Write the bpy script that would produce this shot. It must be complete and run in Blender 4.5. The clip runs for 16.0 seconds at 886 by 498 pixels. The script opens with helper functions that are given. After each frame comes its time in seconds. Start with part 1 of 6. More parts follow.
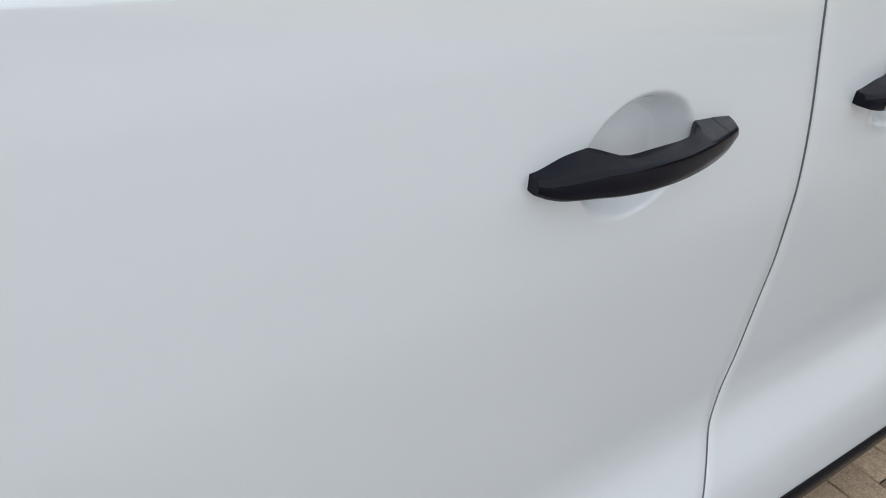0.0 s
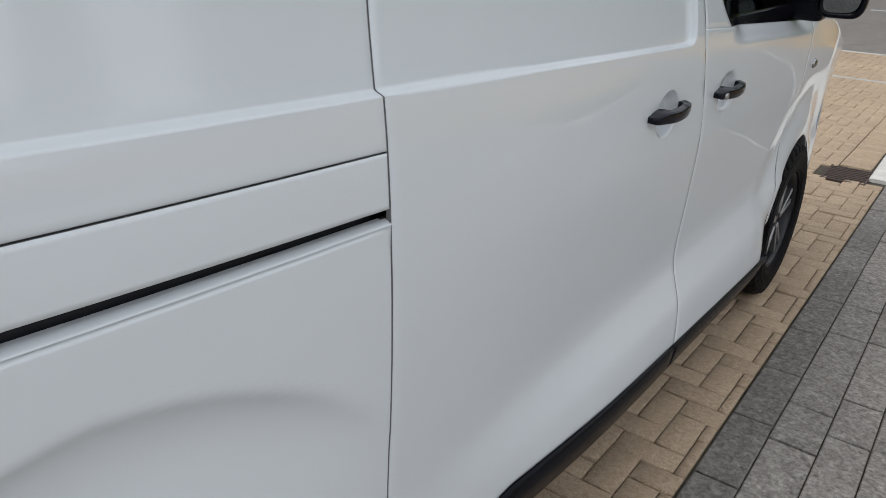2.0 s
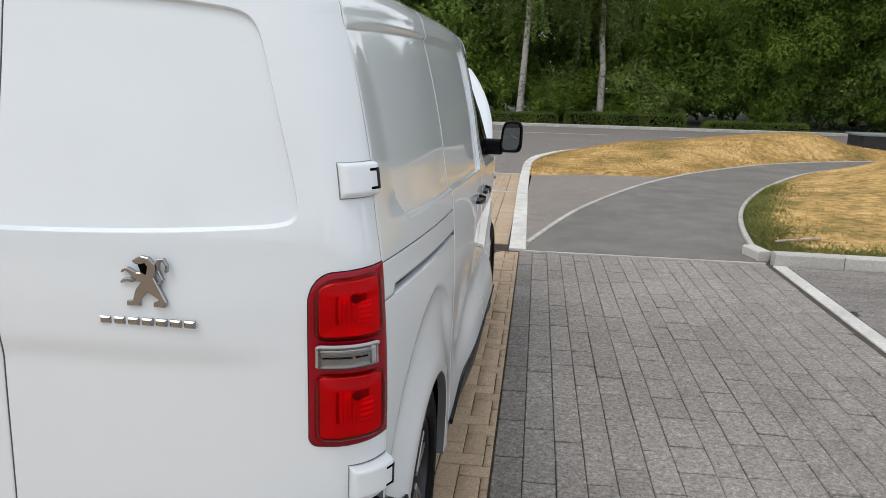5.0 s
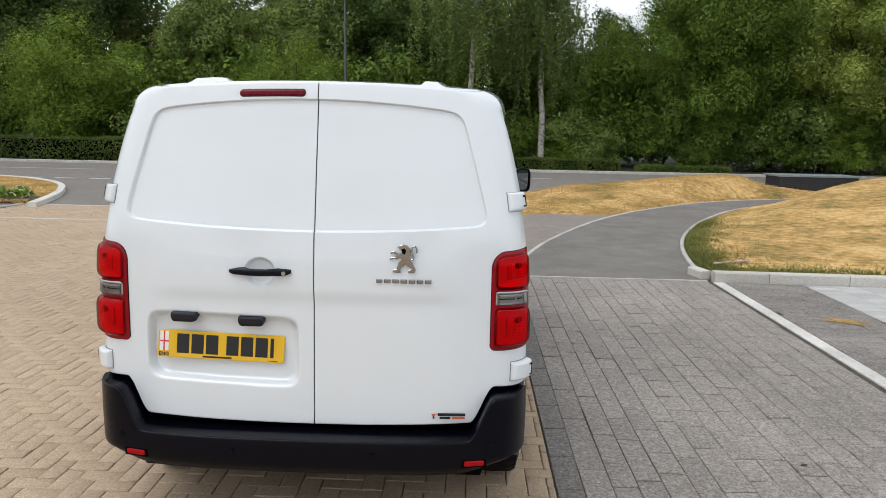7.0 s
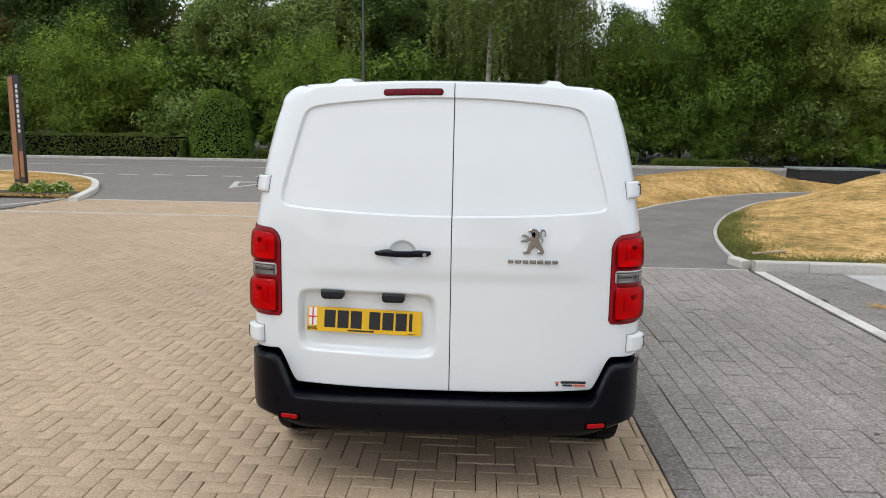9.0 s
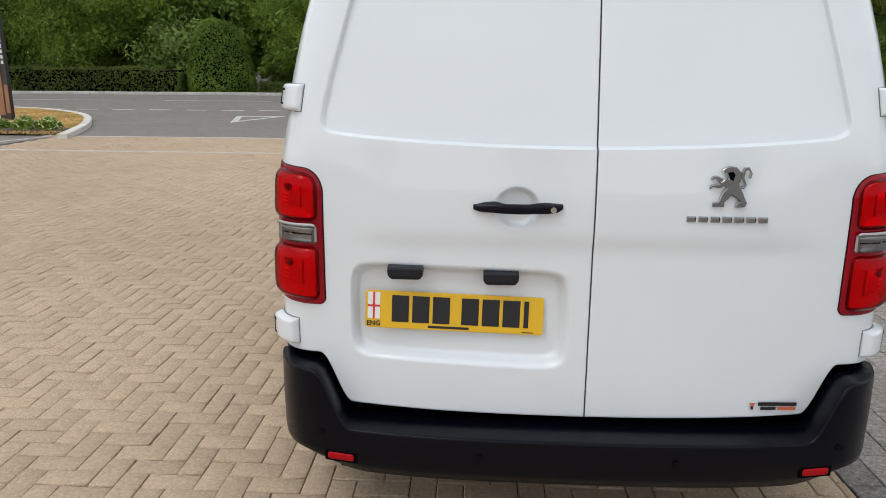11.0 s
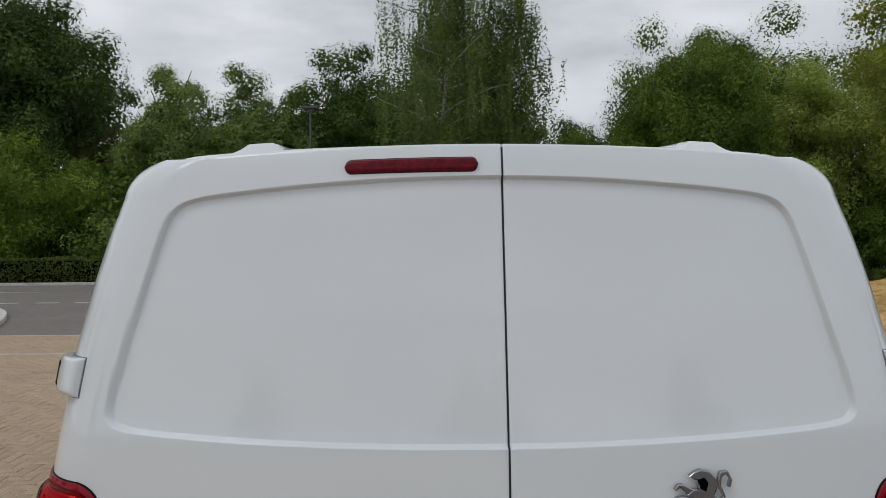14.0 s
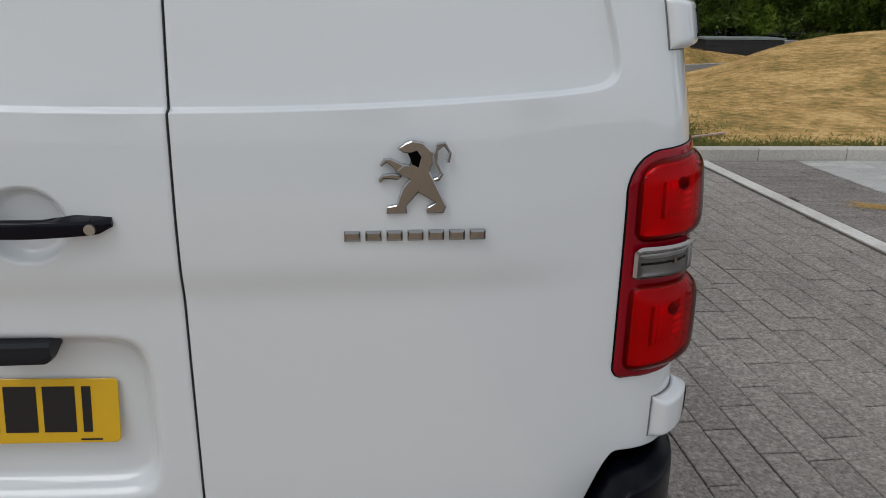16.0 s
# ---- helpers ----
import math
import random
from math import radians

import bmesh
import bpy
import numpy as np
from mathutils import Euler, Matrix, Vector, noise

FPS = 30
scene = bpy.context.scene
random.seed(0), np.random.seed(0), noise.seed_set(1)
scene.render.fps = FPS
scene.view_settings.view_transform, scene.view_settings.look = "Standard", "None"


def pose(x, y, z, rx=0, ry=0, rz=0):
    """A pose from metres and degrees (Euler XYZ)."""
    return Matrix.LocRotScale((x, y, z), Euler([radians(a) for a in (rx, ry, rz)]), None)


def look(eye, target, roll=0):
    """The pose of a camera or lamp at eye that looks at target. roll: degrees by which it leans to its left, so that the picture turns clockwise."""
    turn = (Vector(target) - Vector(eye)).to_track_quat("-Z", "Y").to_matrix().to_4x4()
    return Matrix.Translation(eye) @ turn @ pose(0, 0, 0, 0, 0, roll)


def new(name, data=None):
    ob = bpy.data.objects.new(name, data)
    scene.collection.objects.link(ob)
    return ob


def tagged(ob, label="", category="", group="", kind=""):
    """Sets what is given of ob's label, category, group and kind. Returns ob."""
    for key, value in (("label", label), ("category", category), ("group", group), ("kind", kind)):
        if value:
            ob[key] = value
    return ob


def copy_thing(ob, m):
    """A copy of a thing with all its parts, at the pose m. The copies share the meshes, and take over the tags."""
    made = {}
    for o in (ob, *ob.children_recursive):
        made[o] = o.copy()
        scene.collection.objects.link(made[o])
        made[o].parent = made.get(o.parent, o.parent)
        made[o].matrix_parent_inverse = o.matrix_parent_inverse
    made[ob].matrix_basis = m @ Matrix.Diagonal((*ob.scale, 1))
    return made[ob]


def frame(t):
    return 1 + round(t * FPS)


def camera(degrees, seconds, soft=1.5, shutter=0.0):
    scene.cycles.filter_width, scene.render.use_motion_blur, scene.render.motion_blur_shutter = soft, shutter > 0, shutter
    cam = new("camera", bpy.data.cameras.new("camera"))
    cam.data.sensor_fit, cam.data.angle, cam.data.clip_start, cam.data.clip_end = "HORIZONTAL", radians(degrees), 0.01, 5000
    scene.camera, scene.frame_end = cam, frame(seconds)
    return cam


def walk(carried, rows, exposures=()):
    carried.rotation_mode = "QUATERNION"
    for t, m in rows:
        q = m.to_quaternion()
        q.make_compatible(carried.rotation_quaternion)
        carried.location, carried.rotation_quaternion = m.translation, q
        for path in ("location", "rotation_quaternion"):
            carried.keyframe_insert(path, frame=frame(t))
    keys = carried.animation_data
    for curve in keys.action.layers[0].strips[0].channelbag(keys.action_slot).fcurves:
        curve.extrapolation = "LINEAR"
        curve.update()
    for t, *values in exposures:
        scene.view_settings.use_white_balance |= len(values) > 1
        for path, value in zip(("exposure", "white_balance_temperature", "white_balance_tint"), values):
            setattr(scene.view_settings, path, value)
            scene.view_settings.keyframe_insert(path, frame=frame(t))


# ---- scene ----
cam = camera(62.2, 16.0, soft=0.8)
PATH = [
    (0, (1.243, 1.616, 1.29), (-0.109, 2.605, 0.198), 4.0),
    (0.2, (1.271, 1.521, 1.299), (-0.074, 2.538, 0.225), 3.8),
    (0.5, (1.313, 1.378, 1.312), (-0.021, 2.438, 0.265), 3.46),
    (1, (1.381, 1.083, 1.348), (0.094, 2.275, 0.389), 3.3),
    (1.5, (1.392, 0.758, 1.386), (0.18, 2.091, 0.516), 2.2),
    (2, (1.472, 0.467, 1.407), (0.386, 1.943, 0.604), 2.2),
    (2.5, (1.514, 0.162, 1.45), (0.574, 1.771, 0.725), 1.9),
    (3, (1.479, -0.191, 1.472), (0.688, 1.526, 0.82), 1.6),
    (3.5, (1.472, -0.507, 1.492), (0.841, 1.297, 0.901), 1.5),
    (4, (1.424, -0.817, 1.523), (0.956, 1.054, 0.991), 1.5),
    (4.5, (1.269, -1.133, 1.539), (0.939, 0.78, 1.058), 1.2),
    (4.7, (1.227, -1.257, 1.559), (0.944, 0.669, 1.098), 1.4),
    (6.8, (0.716, -2.695, 1.623), (0.602, -0.724, 1.303), 1.0),
    (7, (0.616, -2.844, 1.638), (0.542, -0.869, 1.329), 1.1),
    (7.5, (0.387, -3.138, 1.633), (0.309, -1.158, 1.336), 0.9),
    (8, (0.21, -3.314, 1.63), (0.136, -1.337, 1.341), 1.0),
    (8.2, (0.208, -3.361, 1.648), (0.131, -1.385, 1.35), 1.0),
    (10.5, (-0.248, -2.335, 1.527), (-0.358, -0.375, 1.149), 0.5),
    (11, (-0.315, -2.017, 1.475), (-0.416, -0.082, 0.982), 0.3),
    (11.5, (-0.294, -1.681, 1.388), (-0.382, 0.217, 0.764), 0.2),
    (12, (-0.323, -1.471, 1.35), (-0.41, 0.389, 0.62), 0.4),
    (12.5, (-0.374, -1.315, 1.401), (-0.436, 0.573, 0.745), 0.8),
    (13, (-0.336, -1.313, 1.517), (-0.399, 0.65, 1.137), 0.8),
    (13.5, (-0.251, -1.357, 1.617), (-0.306, 0.638, 1.494), 0.2),
    (14, (-0.149, -1.365, 1.628), (-0.109, 0.635, 1.618), -0.4),
    (14.5, (-0.014, -1.372, 1.642), (0.156, 0.621, 1.622), -0.6),
    (15, (0.082, -1.284, 1.587), (0.334, 0.697, 1.464), -0.4),
    (15.5, (0.171, -1.136, 1.495), (0.43, 0.818, 1.155), 0.1),
    (16, (0.289, -1.096, 1.4), (0.484, 0.792, 0.769), 0.8),
]
walk(cam, [(t, look(eye, target, roll)) for t, eye, target, roll in PATH],
     exposures=[(0, -0.24), (0.5, -0.65), (1, -0.79), (1.5, -0.77), (2.5, -0.66), (3.5, -0.59), (4.7, -0.60), (7, -0.53), (8, -0.50), (10.5, -0.61), (12, -0.72), (13, -1.0), (14, -1.34), (14.8, -1.35), (15.5, -1.32), (16, -1.24)])

# ---- world, sun, exposure ----
world = bpy.data.worlds.new("overcast_sky")
scene.world = world
world.use_nodes = True
wt = world.node_tree
wt.nodes.clear()


def node(tree, kind, at=(0, 0), **values):
    n = tree.nodes.new(kind)
    n.location = at
    for key, v in values.items():
        if key in n.inputs:
            n.inputs[key].default_value = v
    return n


w_out = node(wt, "ShaderNodeOutputWorld")
w_sky = node(wt, "ShaderNodeTexSky")
w_sky.sky_type = "NISHITA"
w_sky.sun_disc = False
w_sky.sun_elevation = radians(52)
w_sky.sun_rotation = radians(200)
w_bg1 = node(wt, "ShaderNodeBackground", Strength=0.08)
w_bg2 = node(wt, "ShaderNodeBackground", Strength=1.0)
w_mix = node(wt, "ShaderNodeMixShader", Fac=0.88)
w_co = node(wt, "ShaderNodeTexCoord")
w_map = node(wt, "ShaderNodeMapping", Scale=(1.6, 1.6, 5.0))
w_noise = node(wt, "ShaderNodeTexNoise", Scale=1.7, Detail=7.0, Roughness=0.55)
w_ramp = node(wt, "ShaderNodeValToRGB")
w_ramp.color_ramp.elements[0].position, w_ramp.color_ramp.elements[0].color = 0.34, (0.80, 0.845, 0.92, 1)
w_ramp.color_ramp.elements[1].position, w_ramp.color_ramp.elements[1].color = 0.66, (1.36, 1.40, 1.46, 1)
wt.links.new(w_co.outputs["Generated"], w_map.inputs["Vector"])
wt.links.new(w_map.outputs["Vector"], w_noise.inputs["Vector"])
wt.links.new(w_noise.outputs["Fac"], w_ramp.inputs["Fac"])
w_sep = node(wt, "ShaderNodeSeparateXYZ")
w_up = node(wt, "ShaderNodeMapRange")
w_up.inputs[1].default_value, w_up.inputs[2].default_value = 0.05, 0.95
w_up.inputs[3].default_value, w_up.inputs[4].default_value = 1.72, 1.32
wt.links.new(w_co.outputs["Generated"], w_sep.inputs[0])
wt.links.new(w_sep.outputs["Z"], w_up.inputs[0])
wt.links.new(w_up.outputs[0], w_bg2.inputs["Strength"])
wt.links.new(w_ramp.outputs["Color"], w_bg2.inputs["Color"])
wt.links.new(w_sky.outputs["Color"], w_bg1.inputs["Color"])
wt.links.new(w_bg1.outputs["Background"], w_mix.inputs[1])
wt.links.new(w_bg2.outputs["Background"], w_mix.inputs[2])
wt.links.new(w_mix.outputs["Shader"], w_out.inputs["Surface"])

sun = new("sun", bpy.data.lights.new("sun", "SUN"))
sun.data.energy, sun.data.angle, sun.data.color = 1.5, radians(28), (1.0, 0.985, 0.965)
sun.matrix_world = look((-6, -5.5, 13), (0, 0, 0))

# ---- materials ----


def ramp_of(tree, stops):
    r = tree.nodes.new("ShaderNodeValToRGB")
    el = r.color_ramp.elements
    while len(el) < len(stops):
        el.new(0.5)
    for e, (p, c) in zip(el, stops):
        e.position, e.color = p, (*c, 1)
    return r


def surface(name, stops, scale=6.0, rough=0.6, metal=0.0, bump=0.0, bump_scale=60.0, coat=0.0, per_piece=0.0, stain=0.0, stain_scale=0.6,
            spec=0.5, coords="Object", detail=8.0, fine=0.0, pits=0.0, pit_scale=90.0):
    """A principled material: colour ramp on noise, larger stains, variation from piece to piece and a fine relief."""
    m = bpy.data.materials.new(name)
    m.use_nodes = True
    t = m.node_tree
    p = t.nodes["Principled BSDF"]
    p.inputs["Roughness"].default_value = rough
    p.inputs["Metallic"].default_value = metal
    p.inputs["Specular IOR Level"].default_value = spec
    if coat:
        p.inputs["Coat Weight"].default_value = coat
        p.inputs["Coat Roughness"].default_value = 0.03
    co = t.nodes.new("ShaderNodeTexCoord")
    vec = co.outputs[coords]
    if per_piece:  # each piece has its own stretch of the pattern
        at, shift = t.nodes.new("ShaderNodeObjectInfo"), node(t, "ShaderNodeVectorMath")
        shift.operation = "ADD"
        t.links.new(vec, shift.inputs[0])
        t.links.new(at.outputs["Location"], shift.inputs[1])
        vec = shift.outputs[0]
    n1 = node(t, "ShaderNodeTexNoise", Scale=scale, Detail=detail, Roughness=0.6)
    t.links.new(vec, n1.inputs["Vector"])
    r = ramp_of(t, stops)
    t.links.new(n1.outputs["Fac"], r.inputs["Fac"])
    col = r.outputs["Color"]
    if fine:
        n4 = node(t, "ShaderNodeTexNoise", Scale=bump_scale * 1.3, Detail=3.0, Roughness=0.7)
        t.links.new(vec, n4.inputs["Vector"])
        mr4 = node(t, "ShaderNodeMapRange")
        mr4.inputs[1].default_value, mr4.inputs[2].default_value = 0.3, 0.7
        mr4.inputs[3].default_value, mr4.inputs[4].default_value = 1 - fine, 1 + fine
        t.links.new(n4.outputs["Fac"], mr4.inputs[0])
        mx4 = node(t, "ShaderNodeVectorMath")
        mx4.operation = "SCALE"
        t.links.new(col, mx4.inputs[0])
        t.links.new(mr4.outputs[0], mx4.inputs["Scale"])
        col = mx4.outputs[0]
    if pits:
        n5 = node(t, "ShaderNodeTexNoise", Scale=pit_scale, Detail=4.0, Roughness=0.65)
        t.links.new(vec, n5.inputs["Vector"])
        mr5 = node(t, "ShaderNodeMapRange")
        mr5.inputs[1].default_value, mr5.inputs[2].default_value = 0.36, 0.47
        mr5.inputs[3].default_value, mr5.inputs[4].default_value = 1 - pits, 1.0
        t.links.new(n5.outputs["Fac"], mr5.inputs[0])
        mx5 = node(t, "ShaderNodeVectorMath")
        mx5.operation = "SCALE"
        t.links.new(col, mx5.inputs[0])
        t.links.new(mr5.outputs[0], mx5.inputs["Scale"])
        col = mx5.outputs[0]
    if per_piece:
        oi, geo = t.nodes.new("ShaderNodeObjectInfo"), t.nodes.new("ShaderNodeNewGeometry")
        add = node(t, "ShaderNodeMath")
        add.operation = "ADD"
        t.links.new(oi.outputs["Random"], add.inputs[0])
        t.links.new(geo.outputs["Random Per Island"], add.inputs[1])
        fr = node(t, "ShaderNodeMath")
        fr.operation = "FRACT"
        t.links.new(add.outputs[0], fr.inputs[0])
        mr = node(t, "ShaderNodeMapRange")
        mr.inputs[3].default_value, mr.inputs[4].default_value = 1 - per_piece, 1 + per_piece
        t.links.new(fr.outputs[0], mr.inputs[0])
        mx = node(t, "ShaderNodeVectorMath")
        mx.operation = "SCALE"
        t.links.new(col, mx.inputs[0])
        t.links.new(mr.outputs[0], mx.inputs["Scale"])
        col = mx.outputs[0]
    if stain:
        n2 = node(t, "ShaderNodeTexNoise", Scale=stain_scale, Detail=5.0, Roughness=0.6)
        t.links.new(vec, n2.inputs["Vector"])
        mr2 = node(t, "ShaderNodeMapRange")
        mr2.inputs[1].default_value, mr2.inputs[2].default_value = 0.35, 0.65
        mr2.inputs[3].default_value, mr2.inputs[4].default_value = 1 - stain, 1 + stain * 0.6
        t.links.new(n2.outputs["Fac"], mr2.inputs[0])
        mx2 = node(t, "ShaderNodeVectorMath")
        mx2.operation = "SCALE"
        t.links.new(col, mx2.inputs[0])
        t.links.new(mr2.outputs[0], mx2.inputs["Scale"])
        col = mx2.outputs[0]
    t.links.new(col, p.inputs["Base Color"])
    if bump:
        n3 = node(t, "ShaderNodeTexNoise", Scale=bump_scale, Detail=6.0, Roughness=0.65)
        t.links.new(vec, n3.inputs["Vector"])
        b = node(t, "ShaderNodeBump", Strength=bump, Distance=0.01)
        t.links.new(n3.outputs["Fac"], b.inputs["Height"])
        t.links.new(b.outputs["Normal"], p.inputs["Normal"])
    return m


def flat2(c, d=0.06):
    return [(0.3, tuple(v * (1 - d) for v in c)), (0.7, tuple(v * (1 + d) for v in c))]


WHITE = surface("white_paint", flat2((0.724, 0.764, 0.792), 0.010), scale=3, rough=0.30, coat=1.0, spec=0.35)
BLACK_PLASTIC = surface("black_textured_plastic", flat2((0.0016, 0.0019, 0.0052), 0.2), scale=30, rough=0.27, spec=0.15, bump=0.10, bump_scale=500)
BLACK_GLOSS = surface("black_gloss_plastic", flat2((0.004, 0.004, 0.006), 0.1), rough=0.16, spec=0.09)
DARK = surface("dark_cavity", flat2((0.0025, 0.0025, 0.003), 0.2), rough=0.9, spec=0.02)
GREY_PLASTIC = surface("dark_grey_plastic", flat2((0.014, 0.016, 0.022), 0.1), rough=0.42, spec=0.25, bump=0.1, bump_scale=400)
CHROME = surface("chrome", flat2((0.37, 0.37, 0.375), 0.05), rough=0.10, metal=1.0)
STEEL = surface("dull_metal", flat2((0.5, 0.49, 0.47), 0.08), rough=0.35, metal=1.0)
RUBBER = surface("tyre_rubber", flat2((0.005, 0.005, 0.006), 0.2), scale=20, spec=0.09, rough=0.6, bump=0.15, bump_scale=200)
ALLOY = surface("machined_alloy", flat2((0.42, 0.42, 0.43), 0.06), rough=0.32, metal=0.9)
ALLOY_DARK = surface("dark_alloy", flat2((0.03, 0.03, 0.032), 0.1), rough=0.35, metal=0.6)
YELLOW = surface("plate_yellow", flat2((0.74, 0.44, 0.008), 0.03), rough=0.35, coat=0.6)
PLATE_WHITE = surface("plate_white", flat2((0.78, 0.78, 0.76), 0.02), rough=0.4)
PLATE_RED = surface("plate_red", flat2((0.62, 0.03, 0.04), 0.03), rough=0.4)
INK = surface("black_ink", flat2((0.01, 0.01, 0.012), 0.1), rough=0.4)
STICKER_RED = surface("sticker_red", flat2((0.60, 0.12, 0.05), 0.05), rough=0.4)
REFLECTOR_RED = surface("reflector_red", flat2((0.36, 0.004, 0.007), 0.12), scale=60, rough=0.3, spec=0.15)
LAMP_DARK = surface("dark_red_surround", flat2((0.24, 0.0008, 0.009), 0.2), rough=0.12, coat=0.2, spec=0.2)
LAMP_BACK = surface("lamp_reflector", flat2((0.96, 0.94, 0.92), 0.03), rough=0.22, metal=0.62)
LAMP_GREY = surface("grey_lamp_bowl", flat2((0.42, 0.40, 0.395), 0.10), rough=0.25, metal=0.5)
LAMP_HOLE = surface("dark_bulb_holder", flat2((0.10, 0.02, 0.02), 0.1), rough=0.5)
LAMP_PALE = surface("pale_lamp_plastic", flat2((0.78, 0.76, 0.745), 0.06), rough=0.2, metal=0.3)
HANDLE_BLACK = surface("handle_black", flat2((0.0020, 0.0026, 0.0085), 0.1), rough=0.20, spec=0.22)
BULB = surface("amber_bulb", flat2((0.55, 0.36, 0.22), 0.1), rough=0.1, coat=0.5)
TAN = surface("tan_concrete", [(0.25, (0.410, 0.302, 0.204)), (0.5, (0.488, 0.369, 0.257)), (0.75, (0.595, 0.464, 0.334))], scale=60, rough=0.85, bump=0.5,
              bump_scale=190, per_piece=0.06, stain=0.10, stain_scale=0.35, coords="Object", spec=0.25, fine=0.36, pits=0.16, pit_scale=150)
GREY_PAVER = surface("grey_granite_aggregate", [(0.25, (0.215, 0.193, 0.175)), (0.5, (0.315, 0.286, 0.260)), (0.75, (0.47, 0.43, 0.39))], scale=48, rough=0.8,
                     bump=0.9, bump_scale=62, per_piece=0.08, stain=0.16, stain_scale=0.5, spec=0.25, fine=0.34, pits=0.30, pit_scale=64)
DARK_PAVER = surface("charcoal_aggregate", [(0.25, (0.165, 0.151, 0.139)), (0.5, (0.252, 0.231, 0.213)), (0.75, (0.38, 0.35, 0.32))], scale=48, rough=0.8, bump=0.9,
                     bump_scale=62, per_piece=0.09, stain=0.16, stain_scale=0.5, spec=0.25, fine=0.34, pits=0.30, pit_scale=64)
PALE_PAVER = surface("pale_granite", [(0.25, (0.36, 0.36, 0.35)), (0.75, (0.55, 0.54, 0.52))], scale=60, rough=0.8, bump=0.5, bump_scale=120, per_piece=0.10, fine=0.2)
JOINT = surface("joint_sand", [(0.3, (0.042, 0.036, 0.027)), (0.7, (0.10, 0.085, 0.063))], scale=9, rough=0.95, bump=0.4, bump_scale=200)
ASPHALT = surface("asphalt", [(0.3, (0.20, 0.183, 0.168)), (0.7, (0.245, 0.224, 0.205))], scale=4, rough=0.85, bump=0.5, bump_scale=160, stain=0.05, stain_scale=0.5, fine=0.4, spec=0.2)
ASPHALT_PATH = surface("dark_path_asphalt", [(0.3, (0.175, 0.163, 0.149)), (0.7, (0.228, 0.212, 0.194))], scale=3, rough=0.85, bump=0.5, bump_scale=160, stain=0.12, stain_scale=0.9, fine=0.4, spec=0.2)
ASPHALT_OLD = surface("worn_asphalt", [(0.3, (0.235, 0.205, 0.185)), (0.7, (0.295, 0.259, 0.232))], scale=5, rough=0.88, bump=0.5, bump_scale=150, stain=0.05, stain_scale=0.8, fine=0.45, spec=0.2)
CONCRETE = surface("pale_concrete", [(0.3, (0.40, 0.38, 0.35)), (0.7, (0.58, 0.56, 0.52))], scale=7, rough=0.85, bump=0.3, bump_scale=120, per_piece=0.07, stain=0.15, stain_scale=1.5, fine=0.12)
KERB_PALE = surface("pale_kerb_concrete", [(0.3, (0.56, 0.54, 0.50)), (0.7, (0.74, 0.72, 0.67))], scale=7, rough=0.85, bump=0.3, bump_scale=120, per_piece=0.05, stain=0.10, stain_scale=1.5, fine=0.10)
GRANITE = surface("granite_kerb", [(0.3, (0.44, 0.415, 0.375)), (0.7, (0.62, 0.59, 0.54))], scale=50, rough=0.8, bump=0.5, bump_scale=120, per_piece=0.1, fine=0.2)
ROADPAINT = surface("road_paint", [(0.3, (0.42, 0.42, 0.41)), (0.7, (0.66, 0.66, 0.64))], scale=6, rough=0.7, stain=0.15, stain_scale=3)
BAY_WHITE = surface("white_block_face", [(0.3, (0.50, 0.49, 0.46)), (0.7, (0.70, 0.68, 0.64))], scale=30, rough=0.8, bump=0.3, bump_scale=120, per_piece=0.06, stain=0.12, stain_scale=2)


def turf(name):
    """Parched turf: straw and green patches, tufts and single stalks at three sizes."""
    m = bpy.data.materials.new(name)
    m.use_nodes = True
    t = m.node_tree
    p = t.nodes["Principled BSDF"]
    p.inputs["Roughness"].default_value, p.inputs["Specular IOR Level"].default_value = 0.95, 0.1
    co = t.nodes.new("ShaderNodeTexCoord")
    patch, tuft, stalk = (node(t, "ShaderNodeTexNoise", Scale=sc, Detail=de, Roughness=ro) for sc, de, ro in ((0.9, 9.0, 0.62), (7.0, 6.0, 0.65), (60.0, 4.0, 0.7)))
    for n in (patch, tuft, stalk):
        t.links.new(co.outputs["Object"], n.inputs["Vector"])
    mix = node(t, "ShaderNodeMath")
    mix.operation = "MULTIPLY_ADD"
    mix.inputs[1].default_value = 0.45
    t.links.new(tuft.outputs["Fac"], mix.inputs[0])
    scale = node(t, "ShaderNodeMath")
    scale.operation = "MULTIPLY"
    scale.inputs[1].default_value = 0.55
    t.links.new(patch.outputs["Fac"], scale.inputs[0])
    t.links.new(scale.outputs[0], mix.inputs[2])
    r = ramp_of(t, [(0.39, (0.19, 0.160, 0.055)), (0.455, (0.34, 0.228, 0.082)), (0.52, (0.53, 0.335, 0.128)), (0.59, (0.68, 0.465, 0.205))])
    t.links.new(mix.outputs[0], r.inputs["Fac"])
    mr = node(t, "ShaderNodeMapRange")
    mr.inputs[1].default_value, mr.inputs[2].default_value = 0.32, 0.68
    mr.inputs[3].default_value, mr.inputs[4].default_value = 0.72, 1.22
    t.links.new(stalk.outputs["Fac"], mr.inputs[0])
    mx = node(t, "ShaderNodeVectorMath")
    mx.operation = "SCALE"
    t.links.new(r.outputs["Color"], mx.inputs[0])
    t.links.new(mr.outputs[0], mx.inputs["Scale"])
    t.links.new(mx.outputs[0], p.inputs["Base Color"])
    bump = node(t, "ShaderNodeBump", Strength=0.8, Distance=0.02)
    t.links.new(tuft.outputs["Fac"], bump.inputs["Height"])
    t.links.new(bump.outputs["Normal"], p.inputs["Normal"])
    return m


